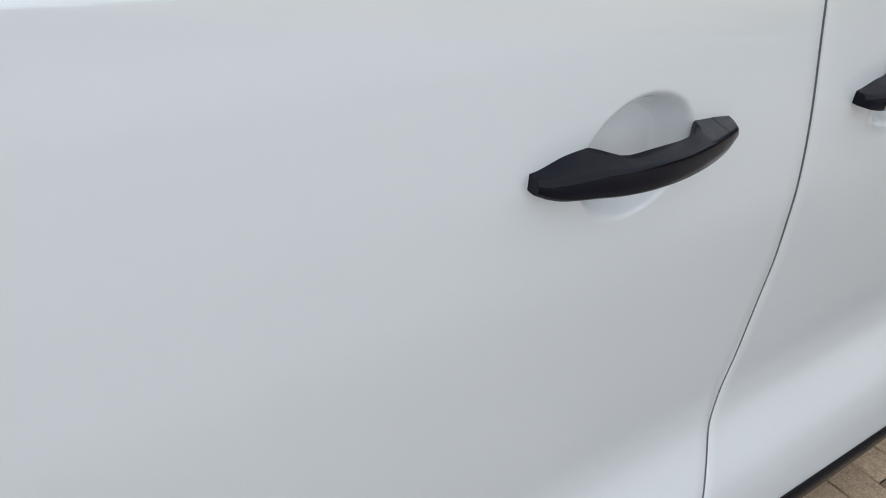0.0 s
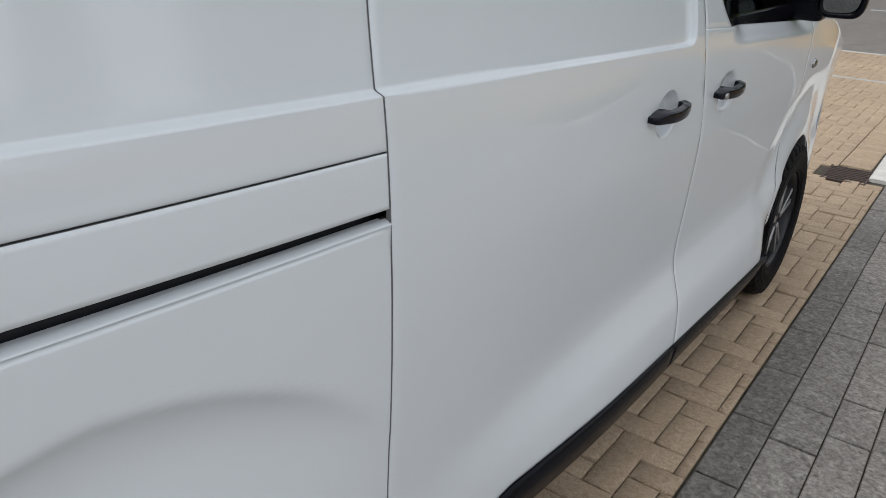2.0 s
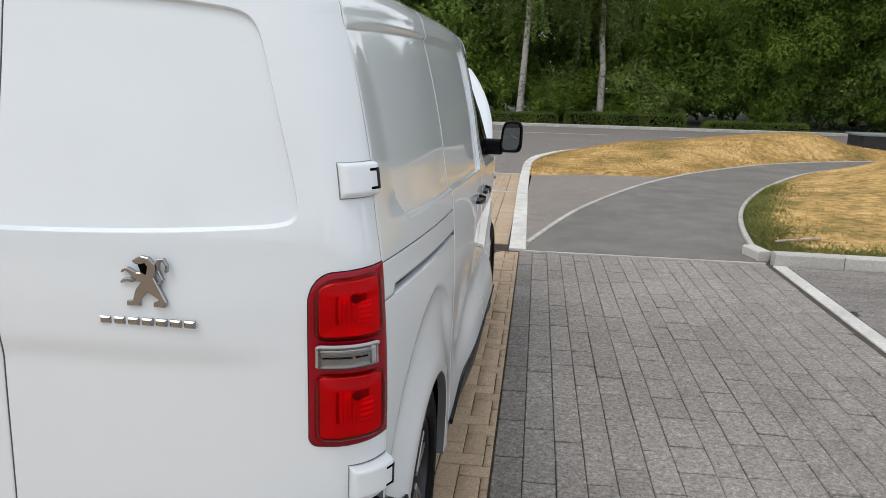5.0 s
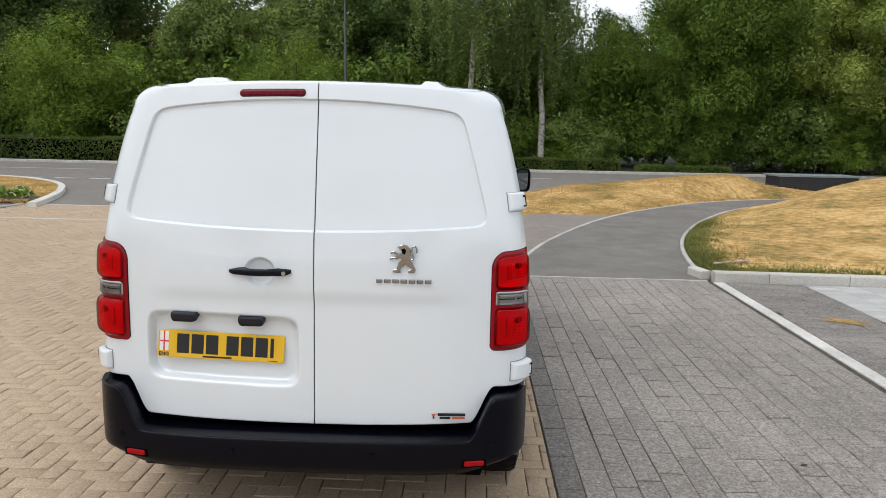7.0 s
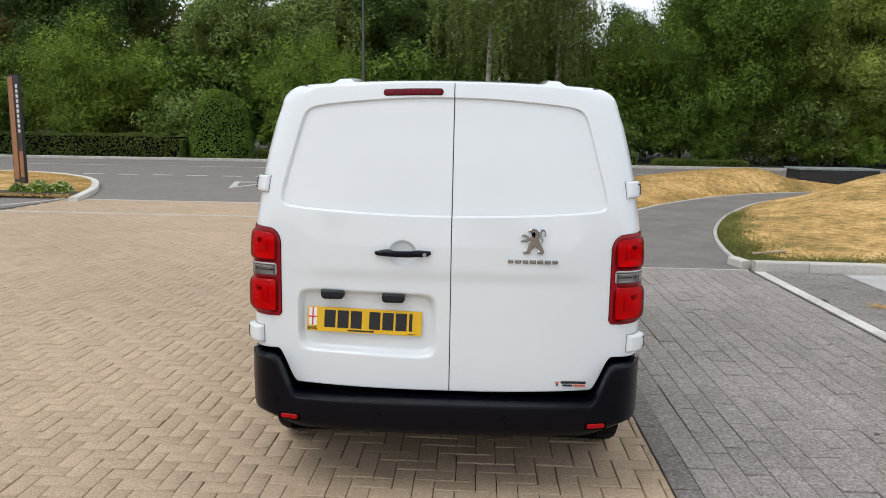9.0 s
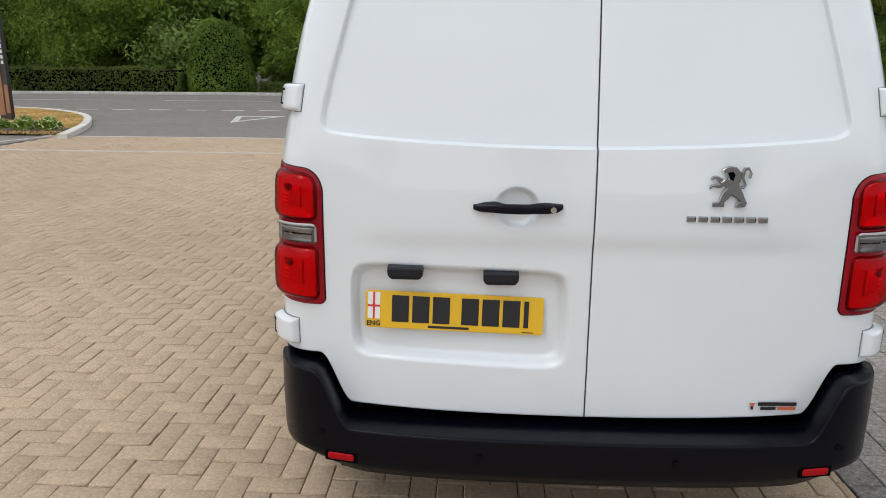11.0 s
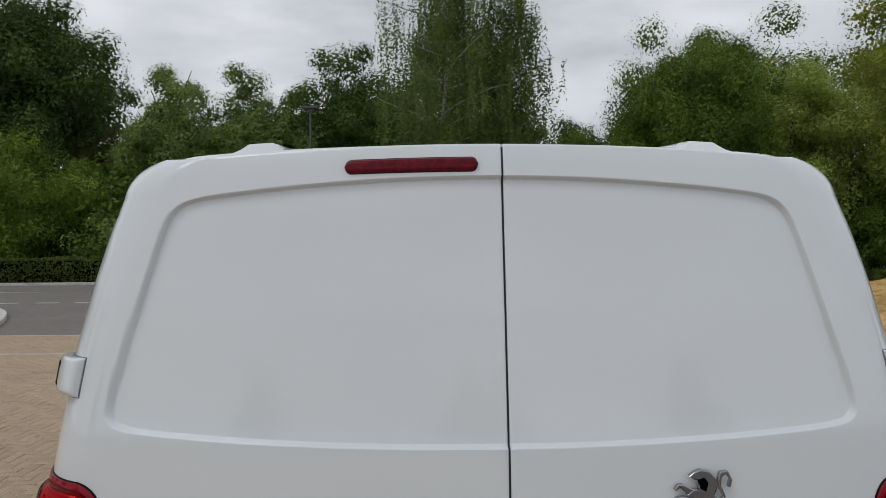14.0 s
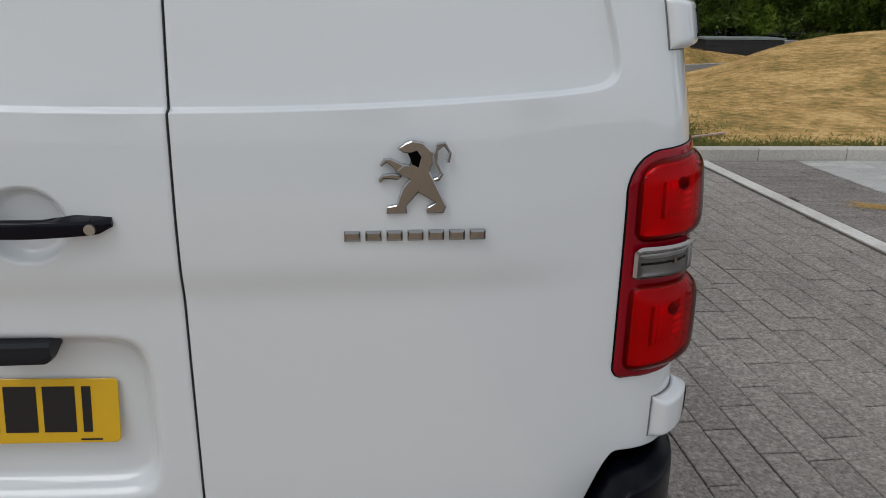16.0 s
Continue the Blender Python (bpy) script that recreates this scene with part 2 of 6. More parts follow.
DRYGRASS = turf("dry_turf")
EARTH = surface("dark_earth", [(0.3, (0.05, 0.037, 0.026)), (0.7, (0.10, 0.075, 0.05))], scale=8, rough=0.95, bump=0.8, bump_scale=40, stain=0.2)
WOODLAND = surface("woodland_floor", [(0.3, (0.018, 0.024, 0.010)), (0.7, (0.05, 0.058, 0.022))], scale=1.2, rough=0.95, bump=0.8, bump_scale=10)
BARK = surface("bark", [(0.3, (0.055, 0.043, 0.033)), (0.7, (0.12, 0.095, 0.072))], scale=9, rough=0.95, bump=0.8, bump_scale=25)
BIRCH = surface("birch_bark", [(0.36, (0.09, 0.085, 0.075)), (0.46, (0.34, 0.315, 0.285)), (0.7, (0.50, 0.47, 0.43))], scale=6, rough=0.9, bump=0.5, bump_scale=30)
TOTEM_WOOD = surface("brown_timber_panel", [(0.3, (0.26, 0.12, 0.06)), (0.7, (0.36, 0.175, 0.09))], scale=5, rough=0.6, bump=0.15, bump_scale=40)
PALE_TIMBER = surface("weathered_pink_timber", [(0.3, (0.42, 0.30, 0.25)), (0.7, (0.56, 0.43, 0.37))], scale=12, rough=0.85, bump=0.2, bump_scale=60)
TOTEM_BLACK = surface("black_panel", flat2((0.015, 0.015, 0.017), 0.15), rough=0.35)
LETTERING = surface("white_lettering", flat2((0.7, 0.7, 0.7), 0.03), rough=0.5)
POST = surface("grey_steel_post", flat2((0.09, 0.095, 0.10), 0.1), rough=0.5, metal=0.3)
BOX_BLACK = surface("black_cladding", flat2((0.02, 0.021, 0.025), 0.2), rough=0.55, bump=0.15, bump_scale=30)
BOX_TOP = surface("grey_roof_sheet", flat2((0.20, 0.235, 0.24), 0.12), scale=3, rough=0.55)
IRON = surface("rusty_iron", [(0.3, (0.045, 0.032, 0.028)), (0.7, (0.10, 0.066, 0.052))], scale=20, rough=0.7, metal=0.3, bump=0.4, bump_scale=80)


def leafy(name, dark, light):
    m = bpy.data.materials.new(name)
    m.use_nodes = True
    t = m.node_tree
    p = t.nodes["Principled BSDF"]
    p.inputs["Roughness"].default_value = 0.5
    p.inputs["Specular IOR Level"].default_value = 0.18
    geo, oi = t.nodes.new("ShaderNodeNewGeometry"), t.nodes.new("ShaderNodeObjectInfo")
    co = t.nodes.new("ShaderNodeTexCoord")
    n1 = node(t, "ShaderNodeTexNoise", Scale=0.8, Detail=5.0)
    t.links.new(co.outputs["Object"], n1.inputs["Vector"])
    a = node(t, "ShaderNodeMath")
    a.operation = "MULTIPLY_ADD"
    a.inputs[1].default_value = 0.18
    t.links.new(geo.outputs["Random Per Island"], a.inputs[0])
    b = node(t, "ShaderNodeMath")
    b.operation = "MULTIPLY"
    b.inputs[1].default_value = 1.12
    t.links.new(n1.outputs["Fac"], b.inputs[0])
    t.links.new(b.outputs[0], a.inputs[2])
    r = ramp_of(t, [(0.35, dark), (0.95, light)])
    t.links.new(a.outputs[0], r.inputs["Fac"])
    mr = node(t, "ShaderNodeMapRange")
    mr.inputs[3].default_value, mr.inputs[4].default_value = 0.8, 1.2
    t.links.new(oi.outputs["Random"], mr.inputs[0])
    mx = node(t, "ShaderNodeVectorMath")
    mx.operation = "SCALE"
    t.links.new(r.outputs["Color"], mx.inputs[0])
    t.links.new(mr.outputs[0], mx.inputs["Scale"])
    t.links.new(mx.outputs[0], p.inputs["Base Color"])
    tr = t.nodes.new("ShaderNodeBsdfTranslucent")
    t.links.new(mx.outputs[0], tr.inputs["Color"])
    mix = node(t, "ShaderNodeMixShader", Fac=0.34)
    t.links.new(p.outputs[0], mix.inputs[1])
    t.links.new(tr.outputs[0], mix.inputs[2])
    t.links.new(mix.outputs[0], t.nodes["Material Output"].inputs["Surface"])
    return m


LEAF_OAK = leafy("oak_leaves", (0.046, 0.086, 0.014), (0.215, 0.325, 0.052))
LEAF_LIME = leafy("lime_leaves", (0.11, 0.15, 0.0208), (0.46, 0.50, 0.08))
LEAF_BRIGHT = leafy("bright_leaves", (0.083, 0.150, 0.020), (0.325, 0.445, 0.070))
LEAF_BIRCH = leafy("birch_leaves", (0.055, 0.088, 0.0224), (0.21, 0.27, 0.072))
LEAF_DARK = leafy("dark_leaves", (0.041, 0.075, 0.0192), (0.144, 0.221, 0.052))
LEAF_WILLOW = leafy("grey_green_leaves", (0.065, 0.11, 0.0288), (0.38, 0.49, 0.132))
LEAF_HEDGE = leafy("hedge_leaves", (0.045, 0.082, 0.016), (0.185, 0.235, 0.0496))
LEAF_GOLD = leafy("olive_leaves", (0.080, 0.074, 0.0192), (0.25, 0.205, 0.0576))
LEAF_SALLOW = leafy("sallow_leaves", (0.16, 0.215, 0.048), (0.54, 0.63, 0.16))
GRASS_DRY = leafy("dry_grass_blades", (0.36, 0.25, 0.085), (0.64, 0.44, 0.18))
GRASS_GREEN = leafy("green_grass_blades", (0.14, 0.15, 0.040), (0.30, 0.31, 0.095))
FLOWER = leafy("pale_flowers", (0.35, 0.42, 0.12), (0.75, 0.75, 0.55))


def glassy(name, tint, gloss=0.04, ior=1.5):
    """Clear or tinted lens: see-through with a mirror sheen that grows at grazing angles."""
    m = bpy.data.materials.new(name)
    m.use_nodes = True
    t = m.node_tree
    t.nodes.remove(t.nodes["Principled BSDF"])
    tr = node(t, "ShaderNodeBsdfTransparent", Color=(*tint, 1))
    gl = node(t, "ShaderNodeBsdfGlossy", Roughness=gloss)
    fr = node(t, "ShaderNodeFresnel", IOR=ior)
    mix = t.nodes.new("ShaderNodeMixShader")
    t.links.new(fr.outputs[0], mix.inputs[0])
    t.links.new(tr.outputs[0], mix.inputs[1])
    t.links.new(gl.outputs[0], mix.inputs[2])
    t.links.new(mix.outputs[0], t.nodes["Material Output"].inputs["Surface"])
    return m


RED_LENS = glassy("red_lens", (0.84, 0.0006, 0.032), 0.05, ior=1.25)
CLEAR_LENS = glassy("clear_lens", (0.86, 0.86, 0.86))
WINDOW_GLASS = glassy("tinted_window_glass", (0.055, 0.080, 0.066), 0.005, ior=1.24)
MIRROR = surface("mirror_glass", flat2((0.19, 0.215, 0.225), 0.01), rough=0.03, metal=1.0)

# ---- mesh helpers ----


def link_mesh(name, me, mat, parent=None, label="", smooth=True):
    if mat is not None and not me.materials:
        me.materials.append(mat)
    if smooth:
        me.polygons.foreach_set("use_smooth", [True] * len(me.polygons))
    ob = new(name, me)
    if parent is not None:
        ob.parent = parent
    if label:
        ob["label"] = label
    return ob


def part(name, bm, mat, parent, label="", smooth=False):
    me = bpy.data.meshes.new(name)
    bmesh.ops.recalc_face_normals(bm, faces=bm.faces)
    bm.to_mesh(me)
    bm.free()
    return link_mesh(name, me, mat, parent, label, smooth)


def mesh_part(name, verts, faces, mat, parent=None, label="", smooth=True):
    me = bpy.data.meshes.new(name)
    me.from_pydata([tuple(map(float, v)) for v in verts], [], [tuple(map(int, f)) for f in faces])
    me.update()
    return link_mesh(name, me, mat, parent, label, smooth)


def quad_soup(name, v, mat, parent=None, label="", nper=4):
    """A mesh of separate polygons from an array (count, nper, 3)."""
    n = len(v)
    me = bpy.data.meshes.new(name)
    me.vertices.add(n * nper)
    me.vertices.foreach_set("co", np.ascontiguousarray(v, dtype=np.float32).ravel())
    me.loops.add(n * nper)
    me.loops.foreach_set("vertex_index", np.arange(n * nper, dtype=np.int32))
    me.polygons.add(n)
    me.polygons.foreach_set("loop_start", np.arange(n, dtype=np.int32) * nper)
    me.polygons.foreach_set("loop_total", np.full(n, nper, dtype=np.int32))
    me.update(calc_edges=True)
    me.validate()
    return link_mesh(name, me, mat, parent, label, False)


def grid_faces(nu, nv, base=0, closed=False):
    f = []
    for i in range(nu - (0 if closed else 1)):
        for j in range(nv - 1):
            a, b = i * nv + j, ((i + 1) % nu) * nv + j
            f.append((base + a, base + b, base + b + 1, base + a + 1))
    return f


def thing(name, label, category, at=(0, 0, 0), group="", kind=""):
    ob = new(name)
    ob.location = at
    return tagged(ob, label, category, group, kind)


def box_bm(bm, x0, x1, y0, y1, z0, z1, bevel=0.0, seg=2):
    vs = [bm.verts.new(p) for p in ((x0, y0, z0), (x1, y0, z0), (x1, y1, z0), (x0, y1, z0), (x0, y0, z1), (x1, y0, z1), (x1, y1, z1), (x0, y1, z1))]
    fs = [bm.faces.new([vs[i] for i in q]) for q in ((3, 2, 1, 0), (4, 5, 6, 7), (0, 1, 5, 4), (1, 2, 6, 5), (2, 3, 7, 6), (3, 0, 4, 7))]
    if bevel:
        es = list({e for f in fs for e in f.edges})
        bmesh.ops.bevel(bm, geom=es, offset=bevel, segments=seg, affect="EDGES", profile=0.6)
    return bm


def box(x0, x1, y0, y1, z0, z1, bevel=0.0, seg=2):
    return box_bm(bmesh.new(), x0, x1, y0, y1, z0, z1, bevel, seg)


def sm(a, b, x):
    t = np.clip((np.asarray(x, float) - a) / (b - a), 0, 1)
    return t * t * (3 - 2 * t)


def table(knots, lo, hi, soft):
    """A smooth curve through knots: a dense table blurred by soft metres."""
    xs = np.arange(lo - 1, hi + 1, 0.002)
    ks = np.array(sorted(knots))
    ys = np.interp(xs, ks[:, 0], ks[:, 1])
    half = int(3 * soft / 0.002)
    g = np.exp(-0.5 * (np.arange(-half, half + 1) * 0.002 / soft) ** 2)
    ys2 = np.convolve(np.pad(ys, half, mode="edge"), g / g.sum(), mode="valid")
    return lambda x: np.interp(x, xs, ys2)


# ---- ground ----
ground = thing("ground", "flat woodland and verge ground reaching the horizon", "ground", kind="structure")
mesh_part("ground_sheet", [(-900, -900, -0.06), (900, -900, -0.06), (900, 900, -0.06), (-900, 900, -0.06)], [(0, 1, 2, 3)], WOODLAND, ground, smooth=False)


def slab(name, outline, z0, z1, mat, label, category, kind="structure"):
    """A flat slab with a closed outline of (x, y)."""
    th = thing(name, label, category, kind=kind)
    n = len(outline)
    v = [(x, y, z1) for x, y in outline] + [(x, y, z0) for x, y in outline]
    f = [tuple(range(n))] + [(i, n + i, n + (i + 1) % n, (i + 1) % n) for i in range(n)]
    mesh_part(name + "_sheet", v, f, mat, th, smooth=False)
    return th


def smooth_line(pts, n=40):
    """A Catmull-Rom line through points (x, y)."""
    p = np.array([pts[0], *pts, pts[-1]], float)
    out = []
    for i in range(len(p) - 3):
        a, b, c, d = p[i : i + 4]
        for t in np.linspace(0, 1, max(2, n // (len(p) - 3)), endpoint=False):
            out.append(0.5 * (2 * b + (c - a) * t + (2 * a - 5 * b + 4 * c - d) * t**2 + (3 * b - a - 3 * c + d) * t**3))
    out.append(p[-2])
    return np.array(out)


def band(line, w0, w1):
    """The two edges of a strip that runs along a line, w0 and w1 to its right."""
    d = np.gradient(line, axis=0)
    d /= np.linalg.norm(d, axis=1)[:, None]
    nrm = np.stack([d[:, 1], -d[:, 0]], 1)
    return line + nrm * w0, line + nrm * w1


def strip(name, line, w0, w1, z0, z1, mat, parent, bevel=0.012, label=""):
    """A raised strip along a line with rounded top edges."""
    a, b = band(line, w0, w1)
    a2, b2 = band(line, w0 + bevel, w1 - bevel)
    rows = []
    for (p, z) in ((a, z0), (a, z1 - bevel), (a2, z1), (b2, z1), (b, z1 - bevel), (b, z0)):
        rows.append(np.column_stack([p, np.full(len(p), z)]))
    v = np.stack(rows, 1).reshape(-1, 3)
    f = grid_faces(len(line), 6)
    f += [tuple(range(5, -1, -1)), tuple((len(line) - 1) * 6 + k for k in range(6))]
    return mesh_part(name, v, f, mat, parent, label, smooth=False)


KERB_LINE = smooth_line([(1.03, 5.76), (1.0, 8.5), (0.98, 10.5), (0.98, 13.0), (1.03, 14.5), (1.25, 15.9), (1.9, 17.6), (3.1, 19.2), (5.2, 20.1), (9.0, 20.3), (30, 20.3)], 90)
PATH_LEFT = smooth_line([(1.12, 6.15), (1.76, 8.5), (2.75, 11.0), (3.7, 12.85), (4.9, 14.6), (6.6, 16.5), (8.6, 17.9), (11.5, 19.0), (16, 19.6)], 60)
PATH_RIGHT = smooth_line([(3.45, 5.80), (3.47, 6.4), (3.75, 8.0), (4.27, 9.75), (5.2, 11.9), (6.6, 14.3), (8.2, 16.0), (10.0, 16.9), (13.0, 17.5), (16, 17.8)], 60)
ISLAND = smooth_line([(-8.40, 11.85), (-8.80, 13.05), (-9.45, 14.7), (-10.65, 16.9), (-12.1, 18.5), (-14.2, 19.8), (-18, 20.2), (-40, 20.3)], 60)

slab("road", [(-120, 12.42), (-8.2, 12.42), (1.0, 12.42), *[(float(p[0]), float(p[1])) for p in KERB_LINE if p[1] > 12.6 and p[0] < 28], (120, 20.3), (120, 31.2), (-120, 31.2)], -0.2, -0.012, ASPHALT, "grey asphalt road and junction mouth with worn surface", "road")
slab("footway", [(1.09, 5.80), (1.14, 6.0), *[tuple(p) for p in PATH_LEFT[2:28]], (3.55, 12.84), (2.2, 12.76), (1.1, 12.3), (1.05, 9)], -0.2, 0.002, ASPHALT_OLD, "worn brownish asphalt footway beside the kerb", "footway")
slab("cycle_path", [*[tuple(p) for p in PATH_LEFT], *[tuple(p) for p in PATH_RIGHT[::-1]], (1.09, 5.80)], -0.2, -0.003, ASPHALT_PATH, "dark asphalt path curving away between pale edgings", "path")
paving = thing("pavement_joints", "dark sand bed between the paving blocks", "paving bed", kind="structure")
mesh_part("sand_bed", [(-30, -14, -0.012), (14, -14, -0.012), (14, 5.72, -0.012), (1.05, 5.72, -0.012), (1.05, 12.42, -0.012), (-30, 12.42, -0.012)], [(0, 1, 2, 3, 4, 5)], JOINT, paving, smooth=False)
slab("side_bay", [(-40, 12.40), (-8.85, 12.40), (-9.05, 10.4), (-40, 9.2)], -0.1, -0.006, ASPHALT, "dark asphalt strip beside the block paving", "asphalt")

kerb = thing("kerb", "pale concrete flush kerb channel curving to the road", "kerb", kind="structure")
seg = 0
for i0 in range(0, len(KERB_LINE) - 4, 3):
    strip("kerb_stone", KERB_LINE[i0 : i0 + 4], -0.085, 0.085, -0.1, 0.012 + 0.05 * float(sm(12, 15, KERB_LINE[i0][1])), KERB_PALE, kerb, 0.008)
edging = thing("path_edging", "thin pale concrete edging along the path", "edging", kind="structure")
strip("edging_line", PATH_LEFT, -0.03, 0.03, -0.1, 0.012, CONCRETE, edging, 0.008)
strip("edging_line", PATH_RIGHT[3:], -0.03, 0.03, -0.1, 0.03, CONCRETE, edging, 0.008)
strip("edging_line", np.array([(1.1, 5.735), (2.2, 5.735), (3.4, 5.735)]), -0.02, 0.02, -0.1, 0.004, CONCRETE, edging, 0.004)
granite = thing("granite_kerb", "pale granite kerb stones edging the dry lawn", "kerb", kind="structure")
gx = 3.46
for L in [0.62, 0.9, 0.9, 0.9, 0.92, 0.9, 0.9, 0.9]:
    strip("kerb_stone", np.array([(gx + 0.004, 5.74 - (gx - 3.46) * 0.03), (gx + L - 0.004, 5.74 - (gx + L - 3.46) * 0.03)]), -0.075, 0.075, -0.1, 0.115, GRANITE, granite, 0.014)
    gx += L
strip("kerb_stone", np.array([(3.36, 6.18), (3.43, 5.86)]), -0.07, 0.07, -0.1, 0.09, GRANITE, granite, 0.014)
isl = thing("island_kerb", "pale raised kerb round the planted corner", "kerb", kind="structure")
for i0 in range(0, len(ISLAND) - 4, 3):
    strip("kerb_stone", ISLAND[i0 : i0 + 4], -0.09, 0.09, -0.1, 0.10, KERB_PALE, isl, 0.015)
far_kerb = thing("far_kerb", "long pale kerb on the far side of the road", "kerb", kind="structure")
strip("kerb_run", np.array([(-120, 31.2), (-40, 31.2), (0, 31.15), (40, 31.2), (120, 31.2)]), -0.1, 0.1, -0.1, 0.11, CONCRETE, far_kerb, 0.02)

marks = thing("road_markings", "worn white road markings on the asphalt", "markings", kind="structure")


def mark(pts, z=-0.006):
    mesh_part("marking", [(x, y, z) for x, y in pts], [tuple(range(len(pts)))], ROADPAINT, marks, smooth=False)


for k in range(-20, 26):
    x = -13.0 + k * 1.16
    if not 0.8 < x < 40:
        mark([(x, 20.6), (x + 0.68, 20.6), (x + 0.68, 20.85), (x, 20.85)])
for k in range(-8, 12):
    x = -18.6 + k * 6.05
    mark([(x, 26.05), (x + 4.2, 26.05), (x + 4.2, 26.2), (x, 26.2)])
for (a, b, c) in [((-6.55, 16.1), (-7.15, 18.45), (-5.75, 18.45))]:
    cx, cy = (a[0] + b[0] + c[0]) / 3, (a[1] + b[1] + c[1]) / 3
    inn = [(cx + (p[0] - cx) * 0.62, cy + (p[1] - cy) * 0.62) for p in (a, b, c)]
    for i in range(3):
        p, q, r, t = (a, b, c)[i], (a, b, c)[(i + 1) % 3], inn[(i + 1) % 3], inn[i]
        mark([p, q, r, t])
bands = thing("paving_bands", "thin pale concrete bands across the block paving", "edging", kind="structure")
strip("edging_line", np.array([(-9.1, 12.42), (-4, 12.42), (0.95, 12.42)]), -0.05, 0.05, -0.1, 0.004, CONCRETE, bands, 0.004)
strip("edging_line", np.array([(-8.9, 10.05), (-4, 10.0), (0.93, 9.95)]), -0.05, 0.05, -0.1, 0.004, CONCRETE, bands, 0.004)
strip("edging_line", np.array([(-10.4, 9.3), (-9.5, 10.6), (-8.95, 12.3)]), -0.05, 0.05, -0.1, 0.004, CONCRETE, bands, 0.004)

# ---- the van: one shape from which all panels are cut ----
XC = -0.031
# even grey for panel rims and hinge borders, darkening the seams by colour
SEAM_GREY = surface("seam_grey", flat2((0.20, 0.20, 0.205), 0.15), rough=0.8, spec=0.2)
# grey with the shade on white inner paint put into its colour
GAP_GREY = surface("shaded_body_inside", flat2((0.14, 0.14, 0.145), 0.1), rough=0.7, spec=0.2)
GAP = 0.031
van = thing("van", "clean white panel van with black bumper and open bonnet", "van", (XC, 0, 0))

half_table = table([(0.20, 0.950), (0.33, 0.957), (0.42, 0.948), (0.475, 0.938), (0.52, 0.919), (0.57, 0.900), (0.63, 0.897), (0.72, 0.903), (0.82, 0.911), (0.95, 0.924), (1.05, 0.926),
                    (1.15, 0.924), (1.21, 0.918), (1.3, 0.902), (1.42, 0.885), (1.55, 0.855), (1.66, 0.824), (1.72, 0.800)], 0, 2.2, 0.015)
haunch_table = table([(0.20, 0.922), (0.45, 0.930), (0.67, 0.934), (0.85, 0.936), (0.97, 0.934), (1.06, 0.930), (1.15, 0.924), (1.21, 0.918), (1.3, 0.902), (1.42, 0.885), (1.55, 0.855), (1.66, 0.824), (1.72, 0.800)], 0, 2.2, 0.020)
TOPZ = 1.810


def half_base(z):
    """Half the width by height; above the shoulder it rolls over into the roof."""
    z = np.asarray(z, float)
    k = np.clip((z - 1.70) / (TOPZ - 1.70), 0, 1)
    return half_table(np.minimum(z, 1.72)) - 0.135 * (1 - np.sqrt(np.clip(1 - k**2.4, 0, 1)))


def side_half(y, z):
    """Half the width along the van: full and upright round the rear wheel, tucked in and flared along the doors."""
    zz = np.minimum(np.asarray(z, float), 1.72)
    return half_base(z) + (1 - sm(1.00, 1.95, y)) * (haunch_table(zz) - half_table(zz))


rear_smooth = table([(0.30, -0.018), (0.45, -0.019), (0.70, -0.0145), (0.88, -0.0125), (1.0, -0.0122), (1.10, -0.0105), (1.26, 0.0), (1.5, 0.042), (1.7, 0.084),
                     (1.79, 0.108), (1.83, 0.125)], 0, 2.2, 0.03)
rear_table = table([(0.30, -0.018), (0.45, -0.020), (0.70, -0.014), (0.88, -0.010), (0.965, -0.007), (1.005, -0.016), (1.10, -0.014), (1.26, 0.0), (1.5, 0.042), (1.7, 0.084),
                    (1.79, 0.108), (1.83, 0.125)], 0, 2.2, 0.016)


def taper(y):
    y = np.asarray(y, float)
    return 0.058 * np.clip(1 - y / 1.1, 0, 1.2) ** 2 - 0.018 * sm(1.0, 2.1, y) + 0.13 * np.clip((y - 3.1) / 1.8, 0, 1) ** 2


def rise(y, z):
    """The roof climbs a little ahead of the rear edge."""
    k = sm(1.3, 1.8, z)
    return z + k * (0.055 * (1 - np.exp(-np.maximum(np.asarray(y, float) - 0.12, 0) / 0.45)) - 0.03 * sm(1.8, 3.2, y))


def soft_min(*ds, k=0.03):
    return -k * np.log(sum(np.exp(-d / k) for d in ds))


WHEEL_R, WHEEL_F = (0.72, 0.365), (3.70, 0.33)
ARCH_R = (0.72, 0.336)


def belt_z(y):
    return 1.257 - 0.033 * y


